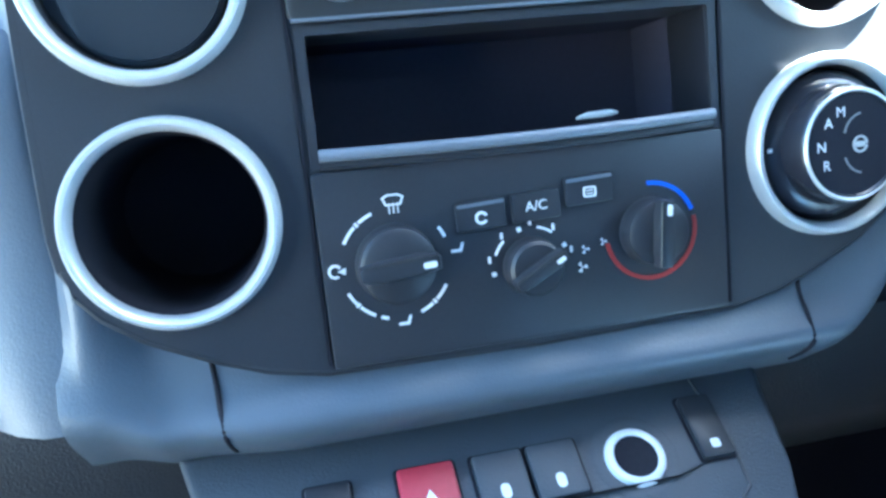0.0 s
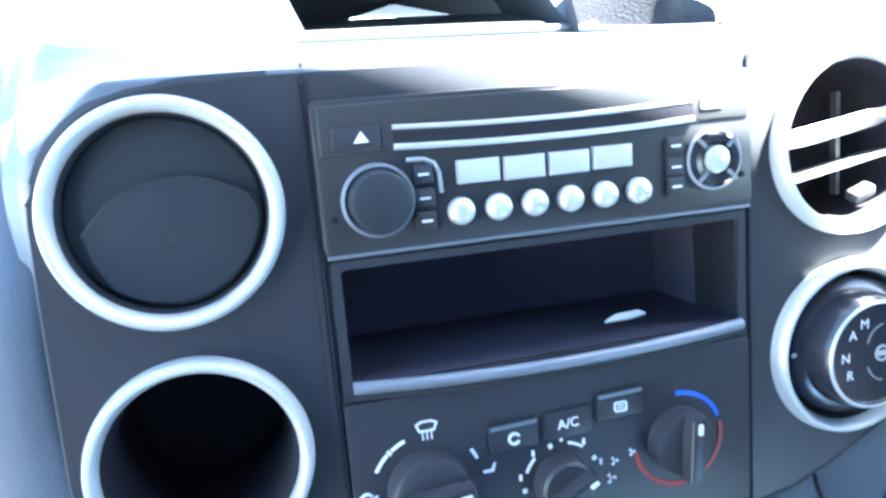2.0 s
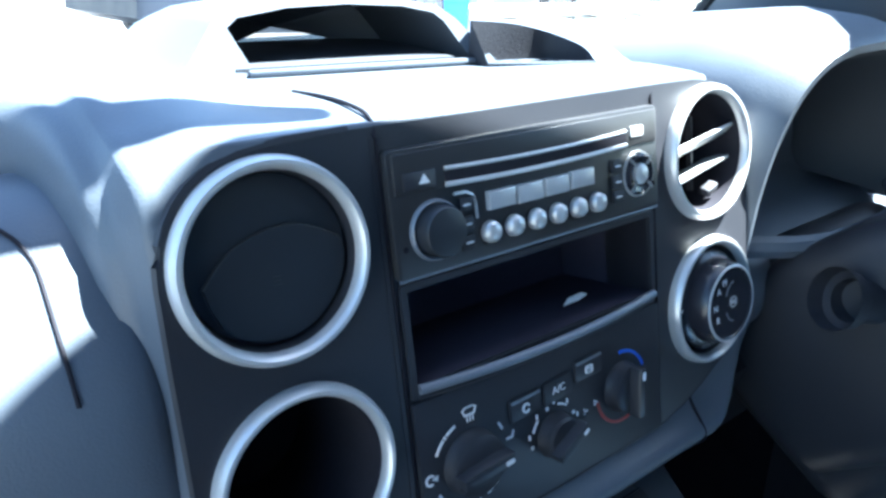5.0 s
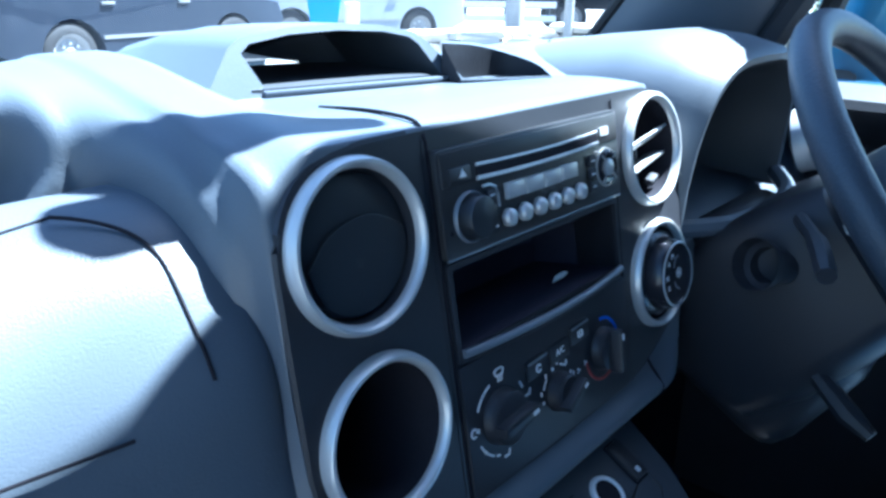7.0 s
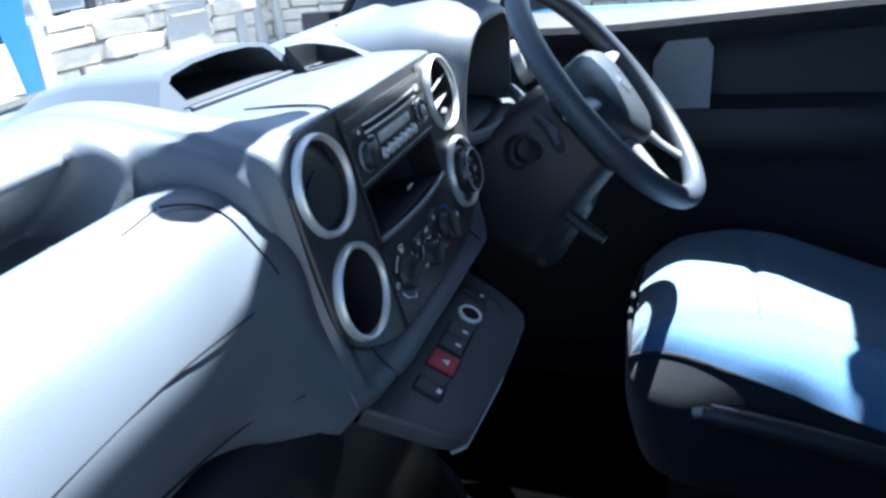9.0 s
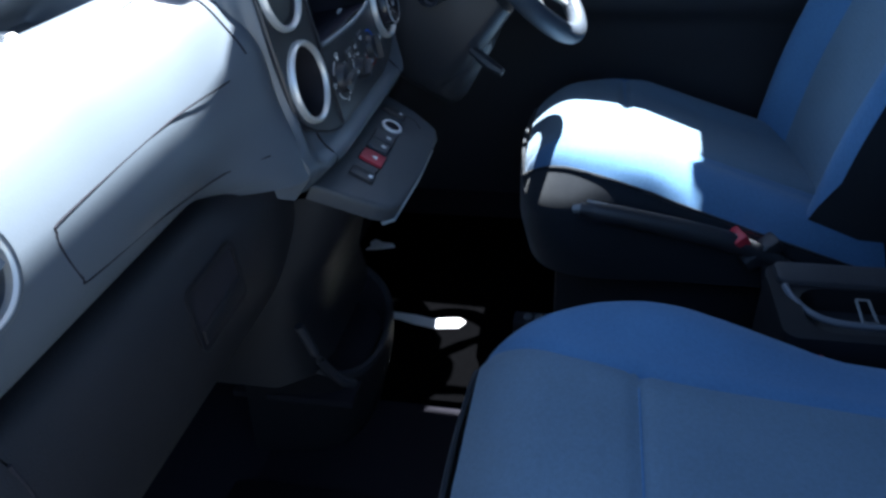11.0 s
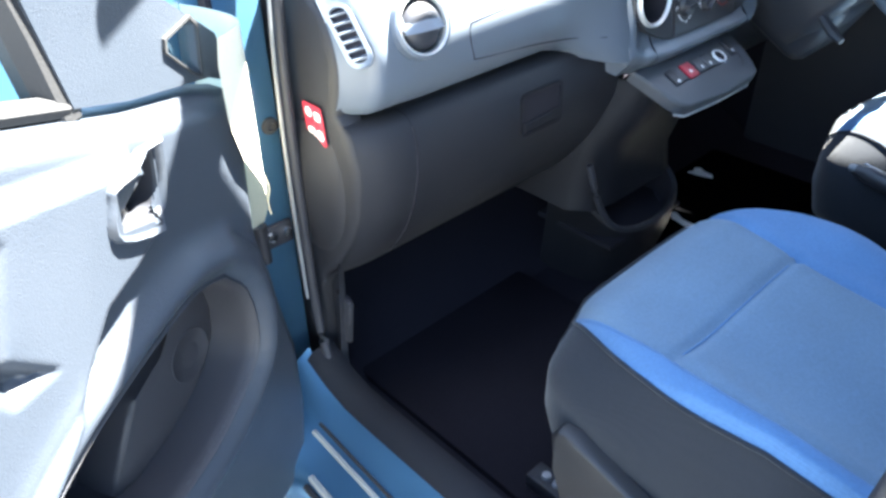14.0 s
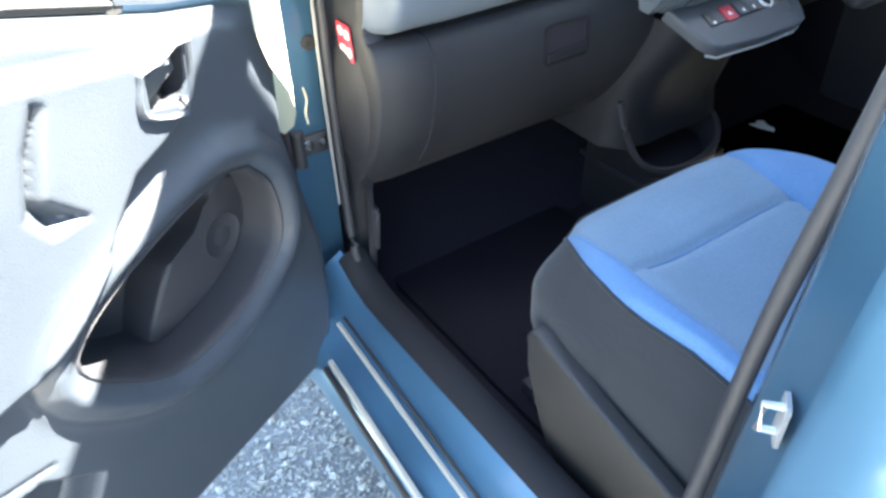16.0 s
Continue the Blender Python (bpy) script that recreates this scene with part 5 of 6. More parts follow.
        part("riser", box(0.025, 0.50, 0.15, pose(x0 + sx, -0.53, FLOOR + 0.10), 0.004), DARK, s)
        for y in (-0.235, -0.255):
            part("bolt", lathe([(0.008, 0), (0.007, 0.005), (0, 0.006)], 8, pose(x0 + sx, y, FLOOR + 0.037)), SATIN, s, "bolt head")
    # backrest, leaning back
    BK = Matrix.Translation((x0, -0.705, 0.625)) @ pose(0, 0, 0, 17) if outer < 0 else Matrix.Translation((x0, -0.690, 0.545)) @ pose(0, 0, 0, 13)

    def bface(x, z):
        u = abs(x)
        return 0.012 * math.exp(-((z - 0.15) / 0.15) ** 2) + 0.045 * math.exp(-((u - 0.205) / 0.05) ** 2) - 0.004 * math.exp(-((u - 0.135) / 0.006) ** 2)

    def bhalf(z):
        return 0.235 - 0.05 * max(0, (z - 0.35) / 0.25) ** 2 - 0.03 * max(0, (0.1 - z) / 0.1)

    zs = np.linspace(0.0, 0.60, 25)
    for lo, hi, mat, name in ((-1, 1, CLOTH, "backrest"), (-2, -1, CLOTHBLUE, "back_bolster"), (1, 2, CLOTHBLUE, "back_bolster")):
        rows = []
        for z in zs:
            a = {-2: -bhalf(z), -1: -min(0.135, bhalf(z) - 0.01), 1: min(0.135, bhalf(z) - 0.01), 2: bhalf(z)}
            rows.append([(a[lo] + (a[hi] - a[lo]) * k / 12, bface(a[lo] + (a[hi] - a[lo]) * k / 12, z) - 0.03 * max(0, (z - 0.52) / 0.08) ** 2, z) for k in range(13)])
        part(name, loft(rows, m=BK), mat, s, "", 60)
    shellr = []
    for z in np.linspace(0, 0.60, 13):
        w = bhalf(z)
        shellr.append([(-w, bface(w, z) - 0.03 * max(0, (z - 0.52) / 0.08) ** 2, z), (-w - 0.008, -0.03, z), (-w + 0.01, -0.10, z), (0, -0.115, z), (w - 0.01, -0.10, z), (w + 0.008, -0.03, z), (w, bface(w, z) - 0.03 * max(0, (z - 0.52) / 0.08) ** 2, z)])
    part("back_shell", loft(shellr, m=BK), CLOTHDARK, s, "charcoal back of the seat", 50)
    part("headrest", box(0.26, 0.09, 0.18, BK @ pose(0, -0.06, 0.72), 0.035, 4), CLOTHDARK, s, "charcoal headrest")
    for sx in (-0.06, 0.06):
        part("headrest_post", tube([BK @ Vector((sx, -0.06, 0.56)), BK @ Vector((sx, -0.06, 0.66))], 0.006, 8), CHROME, s)
    return s


car_seat(-0.408, "light blue cloth front passenger seat with charcoal sides", -1)
car_seat(0.366, "light blue cloth driver seat in a patch of sun", 1)

# white dish on the dash ledge
WD = frame_of((-0.427, 0.140, 0.9870), (0.95, 0.22, 0), (-0.22, 0.95, 0.0))
dish = thing("oval_dish", "white oval plastic dish lying on the dash ledge", "dish")
part("base", prism(rounded(0.160, 0.050, 0.0245, 8), 0.003, WD), WHITE, dish)
part("rim", plate(rounded(0.166, 0.056, 0.0275, 8), [rounded(0.150, 0.040, 0.0195, 8)], 0.011, WD), WHITE, dish)
part("insert", prism(rounded(0.110, 0.030, 0.012, 6), 0.006, WD @ pose(-0.012, 0, 0.003), 0.003), WHITE, dish)
part("hook", prism(arc_band(0.0085, 0.0125, -80, 150, 12), 0.002, WD @ pose(0.058, 0.001, 0.003)), BLACK, dish, "dark curved hook")
part("slot", prism(rounded(0.022, 0.004, 0.0015, 3), 0.002, WD @ pose(0.035, 0.0155, 0.003)), BLACK, dish)
part("slot", prism(rounded(0.026, 0.005, 0.002, 3), 0.002, WD @ pose(-0.01, -0.0165, 0.003, 0, 0, -8)), BLACK, dish)

# ---- hinge pillar, seals and sill on the open side ----
shell("wall_pillar_hinge", box(0.13, 0.07, 0.72, pose(-0.785, 0.195, 0.66), 0.010), PAINT, "metallic blue painted hinge pillar", "pillar")
ht = thing("hinge_assembly", "steel door hinge on the blue pillar", "hinge")
part("leaf", box(0.045, 0.008, 0.036, pose(-0.752, 0.156, 0.645), 0.003), DARK, ht)
for x in (-0.765, -0.742):
    part("bolt", lathe([(0.0075, 0), (0.007, 0.006), (0, 0.007)], 8, pose(x, 0.152, 0.648, 90)), CHROME, ht, "bright bolt head")
part("knuckle", lathe([(0.0, -0.03), (0.010, -0.03), (0.010, 0.03), (0.0, 0.03)], 14, pose(-0.782, 0.150, 0.645)), DARK, ht)
part("grommet", lathe([(0.012, 0), (0.011, 0.004), (0.006, 0.005), (0.005, 0.001), (0, 0.001)], 16, pose(-0.738, 0.1595, 0.806, 90)), RUBBER, None)
tagged(bpy.data.objects["grommet"], "small black rubber grommet in the pillar", "grommet")
part("wire_line", tube(smooth_line([(-0.757, 0.158, 0.74), (-0.754, 0.157, 0.72), (-0.759, 0.157, 0.70), (-0.757, 0.157, 0.68)], 4), 0.0016, 6), CREAM, None)
tagged(bpy.data.objects["wire_line"], "pale bead of sealant on the pillar", "sealant")
part("pillar_gap", box(0.010, 0.02, 0.60, pose(-0.800, 0.150, 0.74), 0.004), HOLE, None)
tagged(bpy.data.objects["pillar_gap"], "dark gap beside the door edge", "door gap")
seal = thing("door_seal", "black rubber door seal round the opening", "door seal")
line = smooth_line([(-0.716, -0.10, 1.52), (-0.722, 0.02, 1.30), (-0.722, 0.105, 1.08), (-0.722, 0.128, 0.95), (-0.722, 0.136, 0.80), (-0.722, 0.134, 0.60), (-0.724, 0.122, 0.47), (-0.730, 0.085, 0.405), (-0.735, 0.02, 0.385), (-0.742, -0.15, 0.378), (-0.750, -0.40, 0.378), (-0.752, -0.53, 0.385), (-0.748, -0.585, 0.43), (-0.742, -0.600, 0.60), (-0.74, -0.615, 0.85), (-0.738, -0.635, 1.03), (-0.735, -0.665, 1.35), (-0.73, -0.66, 1.58)], 5)
part("bead", tube(line, 0.008, 10), DARK, seal, "", 60)
part("edge_line", tube([p + Vector((-0.014, -0.004, -0.002)) for p in line[8:28]], 0.0025, 6), SATIN, seal, "thin pale edge along the seal")
sill = []
for y in np.linspace(0.13, -0.75, 23):
    o = -0.006 * max(0, (0.0 - y)) / 0.3
    lift = 0.05 * max(0, (y - 0.0) / 0.13) ** 2
    sill.append([(-0.745, y, 0.392 + lift), (-0.772 + o, y, 0.378 + lift), (-0.786 + o, y, 0.365 + lift), (-0.806 + o, y, 0.350 + lift), (-0.835 + o, y, 0.345 + lift), (-0.852 + o, y, 0.332 + lift), (-0.862 + o, y, 0.300 + lift), (-0.858 + o, y, 0.24), (-0.80, y, 0.20)])
shell("sill", loft(sill), PAINT, "metallic blue painted door sill", "door sill")
scuff = []
for y in np.linspace(0.12, -0.75, 20):
    lift = 0.04 * max(0, (y - 0.0) / 0.12) ** 2
    scuff.append([(-0.700, y, 0.302), (-0.702, y, 0.380 + lift), (-0.706, y, 0.398 + lift), (-0.722, y, 0.404 + lift), (-0.748, y, 0.398 + lift), (-0.757, y, 0.390 + lift)])
shell("trim_sill", loft(scuff), BIN, "charcoal plastic sill scuff trim", "sill trim")
for x0, z0, r, name, mat, lab in ((-0.802, 0.354, 0.0045, "trim_strip", SATINPALE, "thin pale strip along the sill"), (-0.790, 0.362, 0.0030, "trim_strip", RUBBER, "thin dark strip along the sill"), (-0.846, 0.3385, 0.0055, "trim_strip", SATINPALE, "thin pale strip along the sill edge"), (-0.857, 0.328, 0.0050, "trim_strip", RUBBER, "thin dark strip along the sill edge")):
    shell(name, tube([(x0 - 0.018 * max(0, -y) / 0.28 * (1 if z0 < 0.345 else 0.8), y, z0 + 0.05 * max(0, y / 0.13) ** 2) for y in np.linspace(0.0 if z0 < 0.345 else 0.05, -0.75, 16)], r, 6), mat, lab, "sill trim")
kick = []
for z in np.linspace(0.72, 0.385, 12):
    f = min(1, max(0, (0.72 - z) / 0.30))
    kick.append([(-0.703, 0.075 + 0.03 * f, z), (-0.690 + 0.0 * f, 0.085 + 0.02 * f, z), (-0.684, 0.12, z), (-0.682, 0.20, z), (-0.684, 0.40, z)])
shell("trim_kick", loft(kick), DARK, "charcoal kick trim with a small hatch", "kick trim")
hat = thing("kick_hatch", "small charcoal hatch in the kick trim", "hatch")
part("cover", box(0.008, 0.026, 0.085, pose(-0.690, 0.100, 0.485, 8, 0, 0), 0.003), DARK, hat)
part("gap", box(0.006, 0.030, 0.004, pose(-0.689, 0.102, 0.530, 8, 0, 0)), HOLE, hat)

# jamb of the middle pillar with its striker
jamb = []
for z in np.linspace(0.34, 1.60, 15):
    y = -0.612 - 0.055 * (z - 0.6) if z > 0.5 else -0.606
    jamb.append([(-0.715, y - 0.004, z), (-0.752, y - 0.006, z), (-0.775, y - 0.020, z), (-0.800, y - 0.060, z), (-0.812, y - 0.066, z), (-0.842, y - 0.070, z), (-0.852, y - 0.082, z), (-0.855, y - 0.16, z)])
shell("wall_jamb", loft(jamb), PAINT, "light blue painted door jamb", "pillar")
stk = thing("door_striker", "bright steel door striker on the jamb", "striker")
SK = frame_of((-0.7945, -0.675, 0.836), (-0.78, -0.62, 0), (0, 0, 1))
part("plate", prism(rounded(0.020, 0.040, 0.004, 3), 0.003, SK @ pose(0, 0, 0.004)), SATIN, stk)
part("loop", tube([SK @ Vector(p) for p in ((0, 0.012, 0.004), (0.0, 0.012, 0.018), (0.0, -0.012, 0.018), (0, -0.012, 0.004))], 0.003, 8), CHROME, stk)

# ---- open passenger door: local x along the door from the hinge, y to the cabin, z up ----
TH = radians(63)
DOOR = Matrix(((-math.sin(TH), math.cos(TH), 0, -0.745), (-math.cos(TH), -math.sin(TH), 0, 0.146), (0, 0, 1, 0), (0, 0, 0, 1)))
door = thing("front_door", "open blue van door with a charcoal trim panel", "car door")


def line_at(v, keys):
    for (a, p), (c, q) in zip(keys, keys[1:]):
        if v <= c:
            t = min(max((v - a) / (c - a), 0), 1)
            return p + (q - p) * t
    return keys[-1][1]


FRONT = [(0.28, 0.130), (0.327, 0.095), (0.415, 0.075), (0.533, 0.075), (0.68, 0.108), (0.74, 0.120), (0.83, 0.113), (0.915, 0.100), (1.1, 0.085)]
BELT = [(0.07, 0.905), (0.14, 0.930), (0.256, 0.955), (0.434, 1.008), (0.60, 1.035), (1.02, 1.055)]


def sdf(px, pz, poly):
    """How far points lie inside a closed outline (outside: minus)."""
    n = len(poly)
    best = np.full(px.shape, 9.0)
    inside = np.zeros(px.shape, bool)
    for k in range(n):
        (ax, az), (bx, bz) = poly[k], poly[(k + 1) % n]
        ex, ez = bx - ax, bz - az
        t = np.clip(((px - ax) * ex + (pz - az) * ez) / (ex * ex + ez * ez), 0, 1)
        best = np.minimum(best, np.hypot(px - ax - t * ex, pz - az - t * ez))
        cross = ((az > pz) != (bz > pz)) & (px < ex * (pz - az) / (ez if abs(ez) > 1e-9 else 1e-9) + ax)
        inside ^= cross
    return np.where(inside, best, -best)


def step(v, width):
    t = np.clip(v / width, 0, 1)
    return t * t * (3 - 2 * t)


NS, NT = 260, 210
S, T = np.meshgrid(np.linspace(0, 1, NS), np.linspace(0, 1, NT), indexing="ij")
TOPZ = np.vectorize(lambda s: line_at(0.08 + 0.94 * s, BELT))(S)
Z = 0.288 + (TOPZ - 0.288) * T
F = np.vectorize(lambda z: line_at(z, FRONT))(Z)
D = F + (1.02 - F) * S
cubby = [(p.x, p.y) for p in smooth_line([(x, z, 0) for x, z in ((0.222, 0.742), (0.190, 0.700), (0.182, 0.640), (0.200, 0.597), (0.269, 0.559), (0.340, 0.545), (0.410, 0.552), (0.480, 0.606), (0.512, 0.652), (0.496, 0.683), (0.447, 0.710), (0.393, 0.728), (0.326, 0.745), (0.266, 0.754), (0.222, 0.742))], 3)[:-1]]
handle = [(0.262, 0.921), (0.270, 0.880), (0.290, 0.860), (0.350, 0.880), (0.346, 0.912), (0.335, 0.922)]
grab = [(0.462, 0.948), (0.446, 0.938), (0.462, 0.900), (0.478, 0.856), (0.446, 0.822), (0.440, 0.812), (0.492, 0.812), (0.512, 0.846), (0.490, 0.905)]
lower = [(0.531, 0.493), (0.60, 0.556), (0.78, 0.55), (0.80, 0.42), (0.60, 0.40)]
arm = [(0.288, 0.857), (0.338, 0.834), (0.378, 0.821), (0.446, 0.752), (0.56, 0.68), (1.2, 0.62), (1.2, 0.93), (0.50, 0.97), (0.30, 0.93)]
q = sdf(D, Z, cubby)
edge = np.minimum(np.minimum((D - F), (Z - 0.288)), np.minimum(1.02 - D, TOPZ - Z))
N = 0.052 * np.sqrt(1 - (1 - np.clip(edge / 0.030, 0, 1)) ** 2)
N += 0.022 * np.exp(-((-q - 0.026) / 0.022) ** 2) * (q < 0) + 0.020 * math.exp(-(0.026 / 0.022) ** 2) * (q >= 0)
cup = np.hypot(D - 0.245, Z - 0.628) - 0.034
N += 0.022 * step(sdf(D, Z, arm) + 0.006, 0.016)
N -= 0.018 * step(sdf(D, Z, grab), 0.020)
N -= 0.050 * step(sdf(D, Z, lower), 0.013)
gap_line = np.abs(Z - 0.565 - 0.25 * (D - 0.59)) * (D > 0.575) + (D <= 0.575)
N -= 0.003 * np.exp(-(gap_line / 0.003) ** 2)
N -= 0.0025 * np.exp(-((-q - 0.052) / 0.003) ** 2) * (Z < 0.78)
card = loft([[tuple(DOOR @ Vector((D[i, j], N[i, j], Z[i, j]))) for j in range(NT)] for i in range(NS)])
card.verts.index_update()
inside = (q.ravel() > -0.001) | (sdf(D, Z, handle).ravel() > 0.001)
bmesh.ops.delete(card, geom=[f for f in card.faces if all(inside[v.index] for v in f.verts)], context="FACES")
RIM = 0.0575
cd, cz = sum(x for x, z in cubby) / len(cubby), sum(z for x, z in cubby) / len(cubby)


def pocket_row(sc, depth):
    return [tuple(DOOR @ Vector((cd + (x - cd) * sc, RIM - depth, cz + (z - cz) * sc))) for x, z in cubby]


# pocket coloured darker than the card to paint the shade inside it
part("map_pocket", loft([pocket_row(1.05, 0.003), pocket_row(1.035, -0.0035), pocket_row(1.01, -0.0055), pocket_row(0.99, -0.002), pocket_row(0.975, 0.012), pocket_row(0.955, 0.090), pocket_row(0.92, 0.108), pocket_row(0.5, 0.114), pocket_row(0.01, 0.116)], closed=True), DARK, door, "deep moulded map pocket with a rounded lip, darkened for shade", 50)
ledge = [(0.192, 0.700), (0.186, 0.640), (0.204, 0.602), (0.270, 0.565), (0.340, 0.551), (0.392, 0.555), (0.345, 0.628), (0.320, 0.645), (0.262, 0.668), (0.232, 0.705)]
ledge = [(p.x, p.y) for p in smooth_line([(x, z, 0) for x, z in ledge + ledge[:1]], 3)[:-1]]
POCKET = DOOR @ Matrix(((1, 0, 0, 0), (0, 0, 1, RIM - 0.114), (0, 1, 0, 0), (0, 0, 0, 1)))
part("pocket_ledge", prism(ledge, 0.058, POCKET, 0.006), DARK, door, "moulded ledge inside the map pocket", 50)
part("cup_recess", lathe([(0.034, 0.0), (0.0335, 0.0014), (0.0320, 0.0014), (0.031, 0.0006), (0.0, 0.0004)], 36, DOOR @ pose(0.236, RIM - 0.0565, 0.625, -90)), DARK, door, "shallow round cup recess in the pocket")
part("door_card", card, DOORGREY, door, "charcoal moulded door card with a map pocket", 60)
part("door_skin", box(1.00, 0.035, 0.74, DOOR @ pose(0.535, -0.085, 0.63), 0.010), PAINT, door, "metallic blue door skin")
# pale cover on the front edge of the door
ec = []
for z, w in ((0.705, 0.25), (0.73, 0.42), (0.76, 0.56), (0.80, 0.76), (0.85, 0.93), (0.90, 1.0), (0.96, 1.0), (0.985, 0.97)):
    row = smooth_line([(0.076, -0.04, 0), (0.080, -0.005, 0), (0.090, 0.030, 0), (0.104, 0.052, 0), (0.124, 0.061, 0), (0.165, 0.063, 0)], 4)
    line = []
    for k in range(16):
        f = k / 15 * w * (len(row) - 1)
        q0, q1 = row[int(f)], row[min(int(f) + 1, len(row) - 1)]
        p = q0 + (q1 - q0) * (f - int(f))
        line.append(tuple(DOOR @ Vector((p.x, p.y, z))))
    ec.append(line)
part("edge_cover", loft(ec), CREAM, door, "cream coloured cover on the door edge", 60)
part("edge_screw", lathe([(0.005, 0), (0.004, 0.003), (0, 0.003)], 10, DOOR @ pose(0.103, 0.024, 0.885, 50, 0, 45)), HOLE, door)
hline = [(p.x, p.y) for p in smooth_line([(x, z, 0) for x, z in handle + handle[:1]], 4)[:-1]]
hx, hz = sum(x for x, z in hline) / len(hline), sum(z for x, z in hline) / len(hline)


def handle_row(sc, n):
    """A ring round the recess, n above the door card."""
    line = [(hx + (x - hx) * sc, hz + (z - hz) * sc) for x, z in hline]
    rise = 0.052 + 0.022 * step(sdf(np.array([x for x, z in line]), np.array([z for x, z in line]), arm) + 0.006, 0.016)
    return [tuple(DOOR @ Vector((x, n + r, z))) for (x, z), r in zip(line, rise)]


part("handle_surround", loft([handle_row(1.20, -0.004), handle_row(1.16, 0.003), handle_row(1.08, 0.0065), handle_row(1.0, 0.004), handle_row(0.95, -0.006)], closed=True), DOORGREY, door, "rounded rim of the handle recess", 50)
part("handle_well", loft([handle_row(0.95, -0.006), handle_row(0.91, -0.034), handle_row(0.5, -0.040), handle_row(0.01, -0.040)], closed=True), BLACK, door, "dark handle recess", 50)
part("door_handle", box(0.066, 0.010, 0.022, DOOR @ pose(0.308, 0.046, 0.897, 0, 12, 14), 0.004, 3), SHELF, door, "slate inner release handle")
# window frame, sail panel and glass
sail = [(0.10, 0.915), (0.14, 0.935), (0.256, 0.957), (0.318, 0.975), (0.336, 1.07), (0.352, 1.16), (0.30, 1.12), (0.19, 1.03), (0.12, 0.975)]
SAIL = DOOR @ Matrix(((1, 0, 0, 0), (0, 0, 1, 0.012), (0, 1, 0, 0), (0, 0, 0, 1)))
quarter = [(0.156, 0.944), (0.166, 0.950), (0.198, 0.981), (0.196, 0.992), (0.158, 1.001), (0.150, 0.992)]
part("sail_panel", plate(sail, [quarter], 0.02, SAIL), DOORGREY, door, "charcoal mirror sail panel")
part("quarter_seal", plate([(0.172 + (x - 0.172) * 1.12, 0.974 + (z - 0.974) * 1.12) for x, z in quarter], [quarter], 0.004, SAIL @ pose(0, 0, 0.0195)), RUBBER, door, "black seal of the quarter pane")
qp = part("quarter_pane", prism(quarter, 0.003, SAIL @ pose(0, 0, 0.008)), TINT, door, "small clear quarter pane")
qp.visible_shadow = False
fr = smooth_line([DOOR @ Vector(p) for p in ((0.318, 0.012, 0.965), (0.335, 0.010, 1.07), (0.365, 0.0, 1.20), (0.43, -0.02, 1.42), (0.55, -0.035, 1.55), (0.80, -0.04, 1.60), (0.98, -0.03, 1.58), (1.01, 0.0, 1.30), (1.01, 0.01, 1.05))], 4)
part("window_frame", tube(fr, 0.020, 8), RUBBER, door, "black window frame")
part("belt_seal", tube([DOOR @ Vector((d, 0.022, line_at(d, BELT) + 0.002)) for d in np.linspace(0.32, 1.0, 14)], 0.010, 8), RUBBER, door, "black seal along the window sill")
gp = part("window_pane", loft([[tuple(DOOR @ Vector((d, 0.004 - 0.03 * k / 3, line_at(d, BELT) - 0.01 + (1.57 - line_at(d, BELT)) * k / 3 * min(1, (d - 0.30) / 0.25)))) for d in np.linspace(0.33, 1.0, 10)] for k in range(4)]), TINT, door, "clear door glass")
gp.visible_shadow = False

# ---- driver side: door, window, outside mirror ----
dd = thing("driver_door", "closed driver door with a dark grey trim panel", "car door")
dp = []
for z, x in ((0.30, 0.705), (0.40, 0.700), (0.60, 0.695), (0.70, 0.690), (0.735, 0.672), (0.76, 0.655), (0.80, 0.652), (0.825, 0.660), (0.84, 0.690), (0.90, 0.702), (0.920, 0.690), (0.940, 0.640), (0.962, 0.585), (0.974, 0.568), (0.984, 0.574), (0.990, 0.63), (0.985, 0.735), (0.972, 0.775)):
    dp.append([(x - 0.012 * math.exp(-((y + 0.35) / 0.25) ** 2) * (0.74 < z < 0.83) + (0.04 * (y > 0.02) * (0.70 < z < 0.84)), y, z + 0.10 * max(0, -0.15 - y) * (z > 0.9) * 0.6) for y in np.linspace(0.14, -0.90, 27)])
# darker than the passenger card, its deep shade put into the colour
part("door_card", loft(dp), DARK, dd, "", 50)
part("belt_trim", tube([(0.742, y, 0.968 + 0.06 * max(0, -0.15 - y)) for y in np.linspace(0.12, -0.88, 12)], 0.012, 8), GREY, dd, "pale grey sill under the window")
part("grab_handle", prism([(-0.045, -0.085), (0.020, -0.095), (0.048, -0.050), (0.050, 0.060), (0.030, 0.088), (-0.020, 0.080), (-0.046, 0.040)], 0.034, Matrix(((0, 0, 1, 0.652), (-1, 0, 0, -0.262), (0, 1, 0, 0.868), (0, 0, 0, 1))), 0.012), LIP, dd, "pale grey moulded grab handle")
part("door_skin", box(0.05, 1.08, 0.72, pose(0.815, -0.38, 0.62), 0.015), PAINT, dd, "metallic blue door skin")
pane = part("window_pane", loft([[(0.77 - 0.135 * t, y - 0.05 * t * (y > -0.3), 0.965 + (0.62 + 0.12 * min(max((-0.12 - y) / 0.3, 0), 1)) * t) for y in np.linspace(0.10, -0.86, 8)] for t in (0, 0.33, 0.66, 1.0)]), TINT, dd, "clear side window glass")
pane.visible_shadow = False
# rear and top frames: out of view, set to bound the sun on the seat
part("frame_rear", box(0.045, 0.07, 0.76, pose(0.738, -0.690, 1.34, 8, -7, 0), 0.008), RUBBER, dd, "black window frame")
